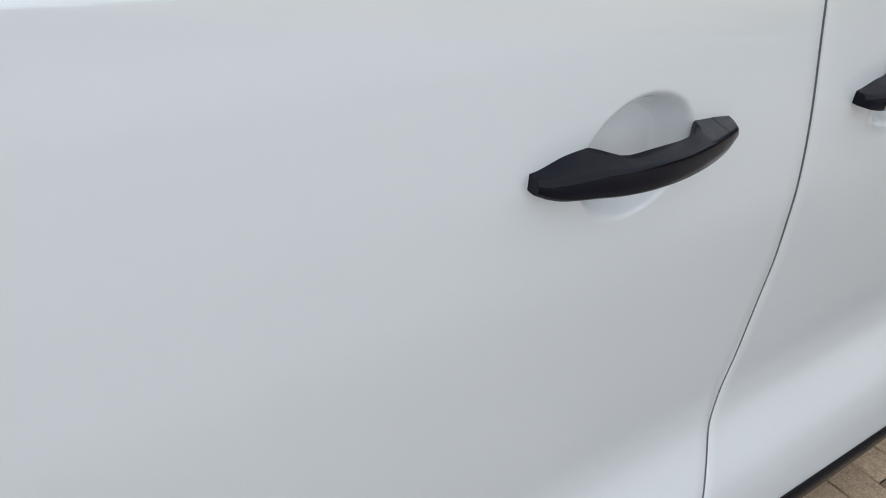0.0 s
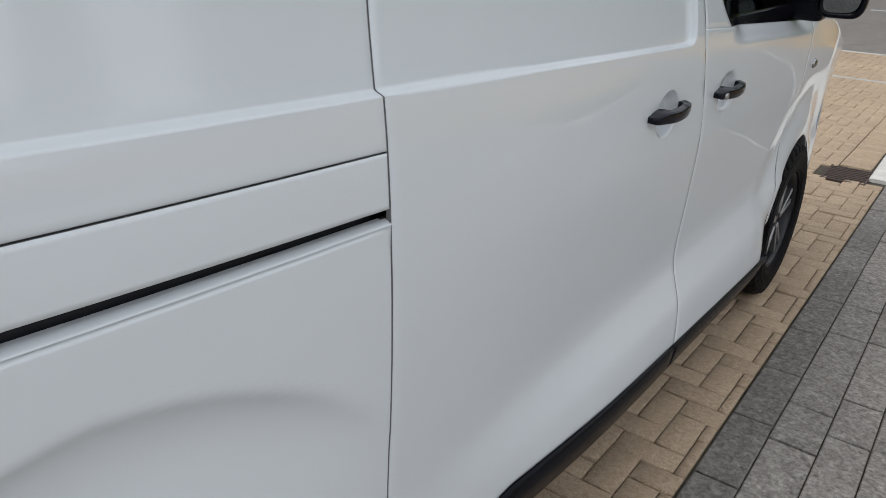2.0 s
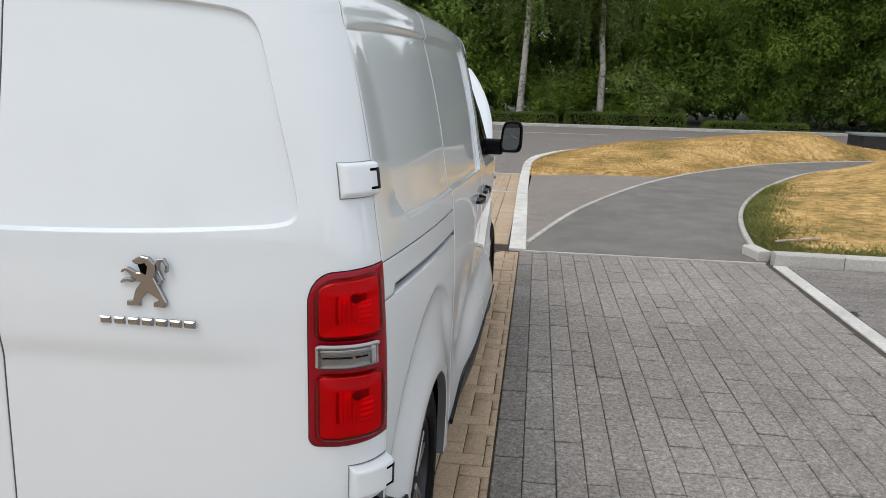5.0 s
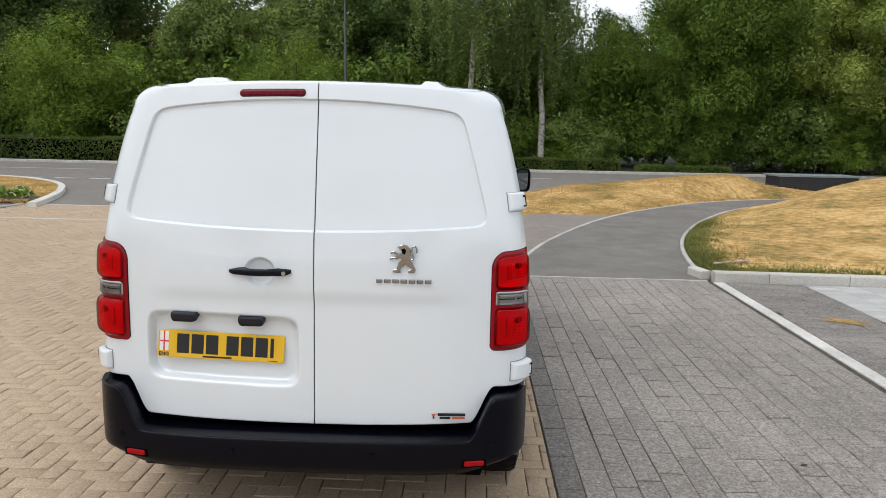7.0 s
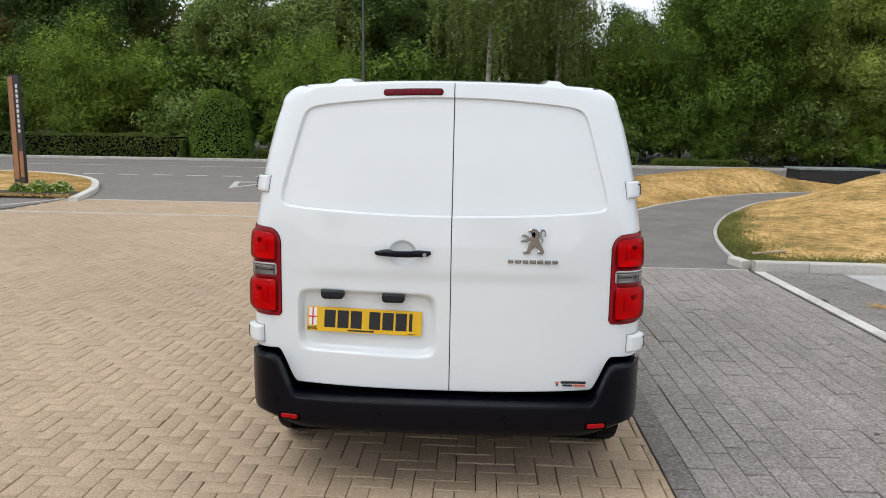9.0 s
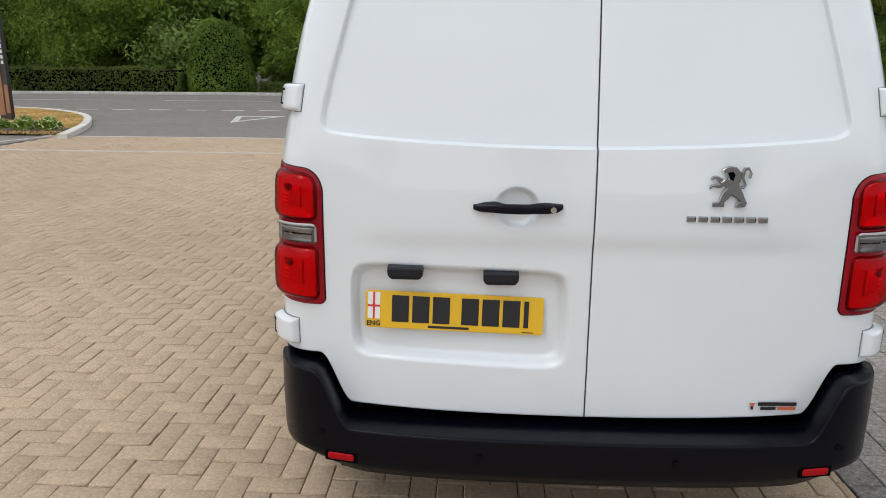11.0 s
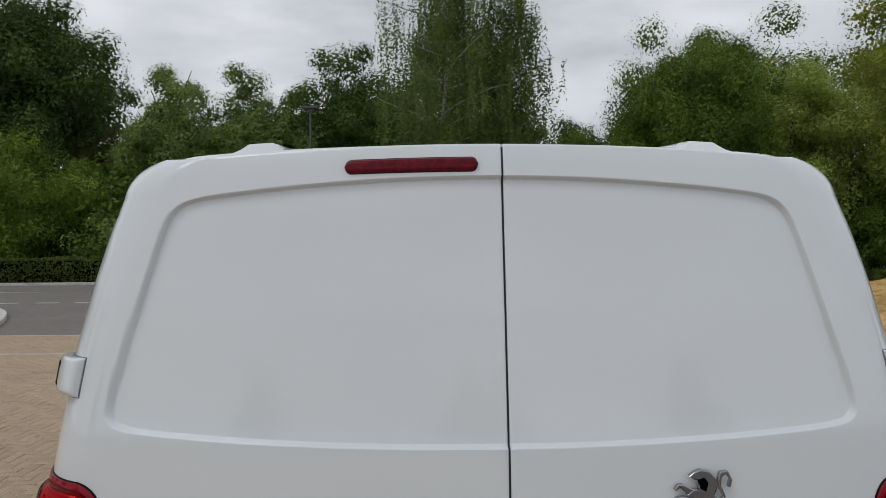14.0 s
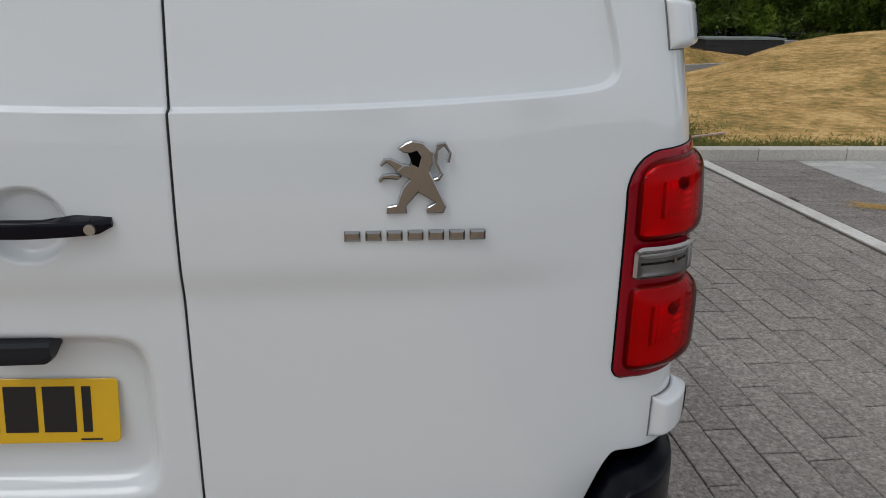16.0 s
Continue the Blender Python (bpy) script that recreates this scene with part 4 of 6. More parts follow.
for sx in (-0.42, 0.42):
    seat = part("seat", box(sx - 0.24, sx + 0.24, 2.48, 2.62, 0.75, 1.38, 0.05, 3), DARK, van, "dark seat back")
    part("headrest", box(sx - 0.13, sx + 0.13, 2.47, 2.57, 1.42, 1.60, 0.04, 3), DARK, seat)

# rear bumper
nb = 121
tt = np.linspace(-1, 1, nb)
prof = []
for t in tt:
    a = abs(t)
    X0, y0 = 0.0, 0.0
    if a < 0.62:
        X0 = a / 0.62 * 0.749
        y0 = -0.133 + 0.062 * (X0 / 0.749) ** 3
    elif a < 0.80:
        k = (a - 0.62) / 0.18
        x1, y1, cx, cy, x2, y2 = 0.749, -0.071, 0.861, -0.042, 0.893, 0.10
        X0 = (1 - k) ** 2 * x1 + 2 * k * (1 - k) * cx + k * k * x2
        y0 = (1 - k) ** 2 * y1 + 2 * k * (1 - k) * cy + k * k * y2
    else:
        k = (a - 0.80) / 0.20
        X0, y0 = 0.893 + 0.018 * k, 0.10 + 0.245 * k
    zt = 0.437 + 0.171 * float(sm(0.655, 0.765, X0)) - 0.12 * float(sm(0.80, 1.0, a))
    tw = float(sm(0.655, 0.765, X0))
    up = 0.045 * float(sm(0.60, 0.84, X0))
    inset = [(0.300 + up, 0.16), (0.288 + up, 0.05), (0.296 + up, 0.018), (0.33 + 0.5 * up, 0.003), (0.37, 0.0), ((0.40 + zt) / 2 - 0.008, -0.002), (zt - 0.015, -0.0006), (zt - 0.006, 0.0), (zt - 0.001, 0.0018), (zt, 0.007), (zt + 0.0004, 0.016),
             (zt + 0.002, 0.055 - 0.010 * tw), (zt + 0.006 - 0.004 * tw, 0.13 - 0.045 * tw), (zt - 0.03, 0.15 - 0.055 * tw)]
    n_in = Vector((-t / (a + 1e-9) * float(sm(0.5, 0.8, a)), 1 - float(sm(0.55, 0.85, a)), 0))
    if n_in.length < 1e-3:
        n_in = Vector((0, 1, 0))
    n_in.normalize()
    n_top = Vector((-math.copysign(0.9, t) * float(sm(0.55, 1.0, a)), 1 - 0.85 * float(sm(0.62, 1.0, a)), 0)).normalized()
    prof.append([(math.copysign(X0, t) + (n_top if k > 10 else n_in).x * i, y0 + (n_top if k > 10 else n_in).y * i, z) for k, (z, i) in enumerate(inset)])
P = np.array(prof)
bumper = mesh_part("rear_bumper", P.reshape(-1, 3), grid_faces(nb, 14), BLACK_PLASTIC, van, "black textured plastic rear bumper")


def bumper_y(X):
    return -0.133 + 0.062 * (abs(X) / 0.735) ** 3


for X in (-0.741, -0.277, 0.279, 0.745):
    bm = bmesh.new()
    bmesh.ops.create_cone(bm, cap_ends=True, segments=20, radius1=0.0105, radius2=0.010, depth=0.012, matrix=Matrix.Translation((X, bumper_y(X) - 0.003, 0.382 + 0.035 * (abs(X) > 0.5))) @ Matrix.Rotation(radians(90), 4, "X"))
    part("parking_sensor", bm, BLACK_GLOSS, bumper, "round parking sensor")
for sx in (-1, 1):
    bm = bmesh.new()
    box_bm(bm, -0.041, 0.041, -0.011, 0.011, -0.011, 0.011, 0.0095, 4)
    bm.transform(Matrix.Diagonal((1, 0.42, 1, 1)))
    bm.transform(Matrix.Translation((sx * 0.683, bumper_y(0.683) - 0.002, 0.346)) @ Matrix.Rotation(sx * radians(12), 4, "Z"))
    seat_bm = box(-0.050, 0.050, -0.002, 0.006, -0.017, 0.015, 0.0015, 2)
    seat_bm.transform(Matrix.Translation((sx * 0.683, bumper_y(0.683) - 0.001, 0.346)) @ Matrix.Rotation(sx * radians(12), 4, "Z"))
    part("reflector_recess", seat_bm, DARK, bumper, "black reflector recess")
    part("red_reflector", bm, REFLECTOR_RED, bumper, "red bumper reflector")

# ---- van: lamps, hinges, handles, plate, badges, mirrors, wheels ----


def skin(s, z, sgn, off):
    """A point at a height off above the skin round the rear corner; s as in rear_point."""
    e = 1e-3
    st = sgn * GAP + 0.0024
    p = rear_point(s, z, sgn, st)
    n = np.cross(rear_point(s + e, z, sgn, st) - rear_point(s - e, z, sgn, st), rear_point(s, z + e, sgn, st) - rear_point(s, z - e, sgn, st))
    n /= np.linalg.norm(n, axis=-1)[..., None] + 1e-12
    return p + sgn * n * np.asarray(off)[..., None]


def pillow(u, v, sharp=8):
    return (1 - np.abs(2 * u - 1) ** sharp) * (1 - np.abs(2 * v - 1) ** sharp)


def skin_patch(name, s0, s1, zlo, zhi, off, nu, nv, mat, parent, sgn, label="", edge=0.004):
    u, v = np.meshgrid(ticks(nu, edge), ticks(nv, edge), indexing="ij")
    s = s0 + u * (s1 - s0)
    lo, hi = zlo(s), zhi(s)
    z = lo + v * (hi - lo)
    return shell(name, skin(s, z, sgn, off(u, v)), mat, parent, label, flip=sgn < 0, drop=0.0005, flange=0.006)


def const(c):
    return lambda s: c + 0 * s


def lamp_top(w):
    """Upper rim of the lamp at a distance w from its inner edge."""
    q = np.clip(np.asarray(w, float) / 0.062, 0, 1)
    return 1.182 - 0.070 * (1 - np.sqrt(np.clip(1 - (1 - q) ** 2, 0, 1))) + 0.06 * np.clip(w - 0.062, 0, 1)


def lamp_low(w):
    q = np.clip(np.asarray(w, float) / 0.022, 0, 1)
    return 0.781 + 0.022 * (1 - np.sqrt(np.clip(1 - (1 - q) ** 2, 0, 1))) + 0.05 * np.clip(w - 0.06, 0, 1)


LAMP_X, LAMP_W = 0.736, 0.200


def lamp_skin(w, z, sgn, off):
    """A point of the lamp: w runs from its upright inner edge round the corner to the side seam."""
    st, xa = sgn * GAP + 0.0024, corner(z)[0]
    wa = xa - LAMP_X
    return skin(np.where(w < wa, (LAMP_X + w - st) / (xa - st), 1 + (w - wa) / (LAMP_W - wa) * 0.992), z, sgn, off)


def lamp_patch(name, w0, w1, zlo, zhi, off, nu, nv, mat, parent, sgn, label="", edge=0.004):
    """A patch of the lamp cluster between distances w0 and w1 from its inner edge."""
    u, v = np.meshgrid(ticks(nu, edge), ticks(nv, edge), indexing="ij")
    w = w0 + u * (w1 - w0)
    lo, hi = zlo(w), zhi(w)
    z = lo + v * (hi - lo)
    return shell(name, lamp_skin(w, z, sgn, off(u, v)), mat, parent, label, flip=sgn < 0, drop=0.0005, flange=0.006)


def lens_edges(w0, w1, low, top, r):
    """Bottom and top of a lens between w0 and w1 with rounded corners of radius r."""
    def trim(w):
        e = np.clip(np.minimum(w - w0 + 0.001, w1 + 0.001 - w) / r, 0, 1)
        return r * (1 - np.sqrt(np.clip(1 - (1 - e) ** 2, 0, 1)))
    return (lambda w: low(w) + trim(w)), (lambda w: top(w) - trim(w))


def window(a, b, x, soft=0.03):
    return sm(a - soft, a + soft, x) * sm(b + soft, b - soft, x)


for sgn in (1, -1):
    lamp = lamp_patch("tail_lamp", -0.002, LAMP_W, lambda w: lamp_low(w + 0.002) - 0.002, lambda w: lamp_top(w + 0.002) + 0.002, lambda u, v: 0.002 + 0.002 * pillow(u, v, 20), 44, 50, BLACK_GLOSS, van, sgn, "red tail lamp cluster with clear band")
    lamp_patch("lamp_surround", 0.0005, LAMP_W - 0.001, lamp_low, lamp_top, lambda u, v: 0.004 + 0.004 * pillow(u, v, 14), 44, 60, LAMP_DARK, lamp, sgn, "deep red surround")
    # two bulged red chambers: ribbed pale reflector, dark bulb holder, small bright bulb, red lens
    for low, top, bulge in ((const(1.030), lambda w: lamp_top(w) - 0.012, 0.021), (lambda w: lamp_low(w) + 0.012, const(0.957), 0.025)):
        w0, w1 = 0.014, 0.178
        lo_f, hi_f = lens_edges(w0, w1, low, top, 0.026)

        def bowl(u, v):
            dish = np.maximum(np.abs(2 * u - 1), np.abs(2 * v - 1)) ** 2.4
            flutes = 0.0065 * np.abs(np.sin(u * 46)) * window(0.30, 0.58, u, 0.06) * window(0.30, 0.72, v, 0.08)
            steps = 0.0060 * np.abs(np.sin(v * 34)) * window(0.62, 0.84, u, 0.05) * window(0.24, 0.58, v, 0.06)
            return 0.0070 + 0.0045 * dish + (flutes + steps) * (1 - dish)

        lamp_patch("lamp_reflector", w0 + 0.011, w1 - 0.011, (lambda w, f=lo_f: f(w) + 0.011), (lambda w, f=hi_f: f(w) - 0.011), bowl, 110, 60, LAMP_BACK, lamp, sgn, "ribbed reflector")
        lamp_patch("red_lens", w0, w1, lo_f, hi_f, lambda u, v, h=bulge: 0.008 + h * (1 - np.abs(2 * u - 1) ** 7) * (1 - np.abs(2 * v - 1) ** 6), 60, 44, RED_LENS, lamp, sgn, "glossy red lens")
        wm, zm = 0.104, float(lo_f(0.1)) + 0.66 * float(hi_f(0.1) - lo_f(0.1))
        for nm, dw, dz, off, rad, mat in (("bulb_holder", 0.0, 0.0, 0.008, 0.0115, LAMP_HOLE), ("bulb", -0.007, -0.012, 0.015, 0.0022, BULB)):
            bm = bmesh.new()
            c = lamp_skin(np.array(wm + dw), np.array(zm + dz), sgn, np.array(off))
            bmesh.ops.create_uvsphere(bm, u_segments=16, v_segments=10, radius=rad, matrix=Matrix.Translation(Vector(c)))
            part(nm, bm, mat, lamp, smooth=True)
    # clear reversing lamp between them: grey bowl, pale frame, dark slot
    w0, w1 = 0.018, 0.158
    lo_f, hi_f = lens_edges(w0, w1, const(0.966), const(1.021), 0.013)
    lamp_patch("lamp_reflector", w0 + 0.003, w1 - 0.003, (lambda w: lo_f(w) + 0.002), (lambda w: hi_f(w) - 0.002),
               lambda u, v: 0.0085 + 0.007 * np.maximum(np.abs(2 * u - 1) ** 9, np.abs(2 * v - 0.86) ** 4), 60, 26, LAMP_GREY, lamp, sgn, "grey reversing lamp reflector")
    for wa, wb, za, zb, off, mat, nm in ((w0 + 0.012, w1 - 0.026, 0.9905, 0.9945, 0.0105, DARK, "lamp_slot"), (w0 + 0.004, w1 - 0.006, 1.0065, 1.0085, 0.0125, LAMP_PALE, "lamp_rail"),
                                         (w1 - 0.020, w1 - 0.006, 0.973, 1.014, 0.0125, LAMP_PALE, "lamp_rail"), (w0 + 0.075, w0 + 0.081, 0.9875, 0.997, 0.012, BULB, "bulb")):
        lamp_patch(nm, wa, wb, const(za), const(zb), lambda u, v, off=off: off + 0.001 * pillow(u, v, 4), 12, 6, mat, lamp, sgn)
    lamp_patch("clear_lens", w0, w1, lo_f, hi_f, lambda u, v: 0.008 + 0.009 * pillow(u, v, 14), 44, 24, CLEAR_LENS, lamp, sgn, "clear reversing lens")
    # hinges: a rounded cover with two short slots beside a dark leaf
    for (s0, z0, z1, thick) in ((1.40, 1.337, 1.413, 0.023), (1.31, 0.650, 0.730, 0.030)):
        def cover(u, v, thick=thick):
            return 0.002 + thick * pillow(u, v, 12) * (0.80 + 0.20 * u) * sm(1.06, 0.86, u)

        hinge = skin_patch("door_hinge", s0, 2.03, const(z0), const(z1), cover, 34, 28, WHITE, van, sgn, "white door hinge cover", edge=0.01)
        for zz in (z0 + 0.0175, z1 - 0.0195):
            skin_patch("hinge_slot", 1.80, 1.93, const(zz - 0.0028), const(zz + 0.0028),
                       lambda u, v, vz=(zz - z0) / (z1 - z0), s0=s0: 0.0006 + cover((1.80 + 0.13 * u - s0) / (2.03 - s0), vz + 0 * u), 12, 3, DARK, hinge, sgn)
        skin_patch("hinge_leaf", 1.905, 1.985, const(z0 + 0.0145), const(z1 - 0.0165), lambda u, v, s0=s0: 0.0022 + cover((1.905 + 0.08 * u - s0) / (2.03 - s0), 0.5 + 0 * u), 8, 6, GREY_PLASTIC, hinge, sgn, "dark metal hinge leaf")
        skin_patch("hinge_seal", s0 - 0.008, 2.0, const(z0 - 0.001), const(z1 + 0.001), lambda u, v: 0.0012 + 0.0 * u, 20, 6, SEAM_GREY, hinge, sgn)

# third brake lamp
def brake_patch(name, grow, off, mat, parent, label=""):
    xw = -0.1815 + (0.132 + grow) * np.sin(np.linspace(-math.pi / 2, math.pi / 2, 61))
    half = (0.0128 + grow) * np.sqrt(np.clip(1 - np.clip((np.abs(xw + 0.1815) - (0.132 - 0.0128)) / (0.0128 + grow), 0, 1) ** 2, 0, 1)) + 1e-4
    P = np.zeros((61, 9, 3))
    for j, v in enumerate(np.linspace(-1, 1, 9)):
        z = 1.7655 + half * v
        X = XC - xw
        y = rear_y(X, z, -1)
        P[:, j] = np.stack([xw - XC, y - off * (1 - 0.5 * abs(v) ** 3), rise(np.maximum(y, 0), z) + 0.027 * np.clip(1 - (np.abs(X) / 0.6) ** 2, 0, 1) * sm(1.60, 1.80, z)], -1)
    return shell(name, P, mat, parent, label, drop=0.001, flange=0.01, flip=False)


bl = brake_patch("brake_lamp", 0.0012, 0.002, BLACK_GLOSS, van, "slim dark red high brake lamp")
brake_patch("brake_lens", 0.0, 0.008, surface("brake_red", [(0.35, (0.07, 0.001, 0.006)), (0.65, (0.17, 0.002, 0.012))], scale=70, rough=0.2, spec=0.2), bl)


def grip(name, to_world, length, parent, mat, keyhole, label):
    """A pull handle: a bar and an end cap, with a sloping upper facet that ends in a crest and a deep front face below it."""
    def section(t):
        a = abs(t)
        end = float(sm(0.95, 1.0, a))
        out = 0.0365 - 0.022 * a**1.9 - 0.004 * end
        inn = 0.019 * float(sm(-0.54, -0.34, t) * sm(0.62, 0.46, t)) - 0.004
        crest = 0.0085 - 0.003 * float(sm(0.3, 1.0, t)) - 0.0045 * float(sm(-0.5, -1.0, t))
        top = crest + 0.0020 + 0.0042 * float(sm(0.22, 0.50, a)) - 0.0042 * float(sm(0.70, 1.0, -t)) - 0.0015 * float(sm(0.8, 1.0, t))
        deep = 0.0240 - (0.0080 if t > 0 else 0.0105) * a**2.6 - 0.0060 * float(sm(0.84, 1.0, t)) - 0.0020 * float(sm(-0.80, -1.0, t))
        low = crest - deep
        return [(inn, top - 0.002), (inn + 0.002, top), (out - 0.0035, crest + 0.0015), (out - 0.0010, crest - 0.0002), (out, crest - 0.003), (out + 0.0005, (crest + low) / 2),
                (out - 0.0015, low + 0.003), (out - 0.005, low), (inn + 0.003, low + 0.001), (inn, low + 0.003)]

    def bar(nm, t0, t1, n, under, lab):
        t = t0 + (t1 - t0) * ticks(n, 0.01)
        P = np.array([[to_world(k * length / 2, o, z) for o, z in section(k)] for k in t])
        n, m = P.shape[:2]
        faces = [(i * m + j, i * m + (j + 1) % m, (i + 1) * m + (j + 1) % m, (i + 1) * m + j) for i in range(n - 1) for j in range(m)]
        faces += [tuple(range(m)), tuple((n - 1) * m + j for j in range(m))[::-1]]
        bm = bmesh.new()
        vs = [bm.verts.new(p) for p in P.reshape(-1, 3)]
        for f in faces:
            bm.faces.new([vs[i] for i in f])
        ob = part(nm, bm, mat, under, lab, smooth=True)
        ob.data.set_sharp_from_angle(angle=radians(38))
        return ob

    h = bar(name, -1.0, 0.775, 40, parent, label)
    bar("handle_cap", 0.782, 1.0, 10, h, "")
    if keyhole:
        c0, c1 = Vector(to_world(length * 0.40, 0.0, 0.0)), Vector(to_world(length * 0.40, 0.0385, 0.0))
        bm = bmesh.new()
        axis = (c1 - c0).normalized()
        kc = Vector(to_world(length / 2 * keyhole, section(keyhole)[5][0] - 0.0015, -0.004))
        bmesh.ops.create_cone(bm, cap_ends=True, segments=20, radius1=0.0085, radius2=0.008, depth=0.008, matrix=Matrix.Translation(kc) @ axis.to_track_quat("Z", "Y").to_matrix().to_4x4())
        part("lock_barrel", bm, STEEL, h, "bare metal key barrel")
    return h


for yc, zc, key in ((2.033, 1.056, 0), (2.444, 1.048, -0.72)):
    for sgn in (1, -1):
        xs = float(half_base(zc) - taper(yc))
        grip("door_handle", lambda a, o, z, yc=yc, zc=zc, xs=xs, sgn=sgn: (sgn * (xs + o), yc + a, zc + z), 0.212, van, HANDLE_BLACK, key, "black door handle")
xr, zr = -0.2125, 1.088
grip("door_handle", lambda a, o, z: (xr + a - XC, float(rear_table(zr)) + 0.0012 - o * 0.85, zr + z), 0.247, van, HANDLE_BLACK, 0.78, "black rear door handle")


def prism(outline, y0, y1, bevel=0.0):
    bm = bmesh.new()
    area = sum(p[0] * q[1] - q[0] * p[1] for p, q in zip(outline, outline[1:] + outline[:1]))
    outline = outline if area > 0 else outline[::-1]
    a = [bm.verts.new((x, y1, z)) for x, z in outline]
    b = [bm.verts.new((x, y0, z)) for x, z in outline]
    f = [bm.faces.new(b)]
    bm.faces.new(a[::-1])
    n = len(a)
    for i in range(n):
        bm.faces.new((a[i], a[(i + 1) % n], b[(i + 1) % n], b[i]))
    bm.normal_update()
    if bevel:
        bmesh.ops.inset_region(bm, faces=[f[0]], thickness=bevel, depth=bevel * 0.7)
    return bm


# number plate with plain bars in place of its characters
corners = [(sx * (0.252 + 0.008 * math.cos(a)), sz * (0.0475 + 0.008 * math.sin(a))) for sx, sz, flip in ((1, 1, 0), (-1, 1, 1), (-1, -1, 0), (1, -1, 1)) for a in [math.pi / 2 * (1 - k / 4 if flip else k / 4) for k in range(5)]]
plate = part("number_plate", prism(corners, -0.0012, 0.002, 0.0008), YELLOW, van, "yellow rear number plate")
plate.matrix_local = Matrix.Translation((-0.388 - XC, 0.015, 0.767)) @ Matrix.Rotation(radians(-7), 4, "X") @ Matrix.Rotation(radians(1.6), 4, "Y")


def on_plate(x0, x1, z0, z1, mat, name="plate_bar", lift=0.0):
    return part(name, box(x0, x1, -0.0030 - lift, -0.0015, z0, z1), mat, plate)


for x0, w in ((-0.182, 0.050), (-0.122, 0.050), (-0.062, 0.050), (0.022, 0.050), (0.082, 0.050), (0.142, 0.050), (0.203, 0.014)):
    on_plate(x0, x0 + w, -0.036, 0.043, INK)
on_plate(-0.253, -0.217, -0.029, 0.050, PLATE_WHITE, "flag_field")
on_plate(-0.238, -0.232, -0.029, 0.050, PLATE_RED, "flag_cross", 0.0006)
on_plate(-0.253, -0.217, 0.0065, 0.0125, PLATE_RED, "flag_cross", 0.0004)
on_plate(-0.075, 0.045, -0.050, -0.043, INK)
on_plate(0.198, 0.232, -0.0505, -0.048, INK)
txt = bpy.data.curves.new("country_letters", "FONT")
txt.body, txt.size, txt.align_x, txt.extrude = "ENG", 0.0205, "CENTER", 0.0003
txt.offset = 0.0006
tob = new("country_letters", txt)
txt.materials.append(INK)
tob.parent = plate
tob.matrix_local = Matrix.Translation((-0.235, -0.0028, -0.0495)) @ Matrix.Rotation(radians(90), 4, "X")

# plate lamps
for xl, zl in ((-0.527, 0.892), (-0.2545, 0.881)):
    ring = []
    for x in np.linspace(-1, 1, 21):
        rnd = 0.012 * max(0.0, (abs(x) - 0.70) / 0.30) ** 2.4
        ring.append([(x * 0.050, y, z) for y, z in ((0.030, 0.020), (-0.016, 0.019), (-0.0195, 0.013), (-0.019, -0.006 + rnd * 0.6), (-0.014, -0.018 + rnd), (0.004, -0.021 + rnd), (0.030, -0.012 + rnd))])
    bm = bmesh.new()
    vs = [[bm.verts.new(p) for p in r] for r in ring]
    for a, b in zip(vs, vs[1:]):
        for j in range(7):
            bm.faces.new((a[j], a[(j + 1) % 7], b[(j + 1) % 7], b[j]))
    bm.faces.new(vs[0])
    bm.faces.new(vs[-1][::-1])
    bm.transform(Matrix.Translation((xl - XC, -0.004, zl)))
    part("plate_lamp", bm, GREY_PLASTIC, van, "dark grey plate lamp housing")


# chrome emblem of slanted plain shapes, and a row of plain chrome bars under it
def from_grid(pts):
    """Emblem outlines are laid out on a grid of tenths of a millimetre."""
    return [(x / 10000, z / 10000) for x, z in pts]


emblem = part("emblem", prism(from_grid([(650, 490), (790, 350), (800, 200), (750, 54), (1012, -480), (968, -600), (707, -600), (724, -500), (850, -440), (576, -270), (401, -480), (410, -600), (96, -600),
                                         (105, -490), (244, -462), (332, -204), (450, -70), (230, 50), (360, 160), (450, 150), (480, 320), (350, 340), (270, 400), (380, 480), (480, 520)]), -0.006, 0.003, 0.0022),
              CHROME, van, "chrome emblem of plain slanted shapes")
emblem.matrix_local = Matrix.Translation((0.304 - XC, -0.010, 1.157))
for pts in ([(450, 60), (360, 150), (160, 250), (60, 240), (0, 150), (30, 130), (110, 190), (250, 60), (330, 20)], [(330, -20), (280, -70), (60, -60), (-10, -120), (-20, -60), (40, 0), (200, 20)],
            [(700, -140), (900, -90), (960, 10), (870, 210), (880, 370), (960, 430), (1030, 330), (1000, 190), (1050, 180), (1080, 330), (990, 490), (850, 470), (810, 330), (840, 150), (910, 10), (870, -40), (740, -90)]):
    part("emblem_limb", prism(from_grid(pts), -0.0055, 0.003, 0.0018), CHROME, emblem)
part("emblem_inlay", prism(from_grid([(420, 330), (560, 370), (620, 280), (580, 120), (480, 170), (460, 240)]), -0.0095, -0.0075), DARK, emblem, "dark inlay of the emblem")
for k in range(7):
    x0 = 0.2485 + k * 0.0323
    b = part("chrome_bar", prism([(0, 0), (0.0245, 0), (0.0245, 0.016), (0, 0.016)], -0.003, 0.003, 0.0045), CHROME, van, "plain chrome bar badge")
    b.matrix_local = Matrix.Translation((x0 - XC, -0.0125, 1.0535))
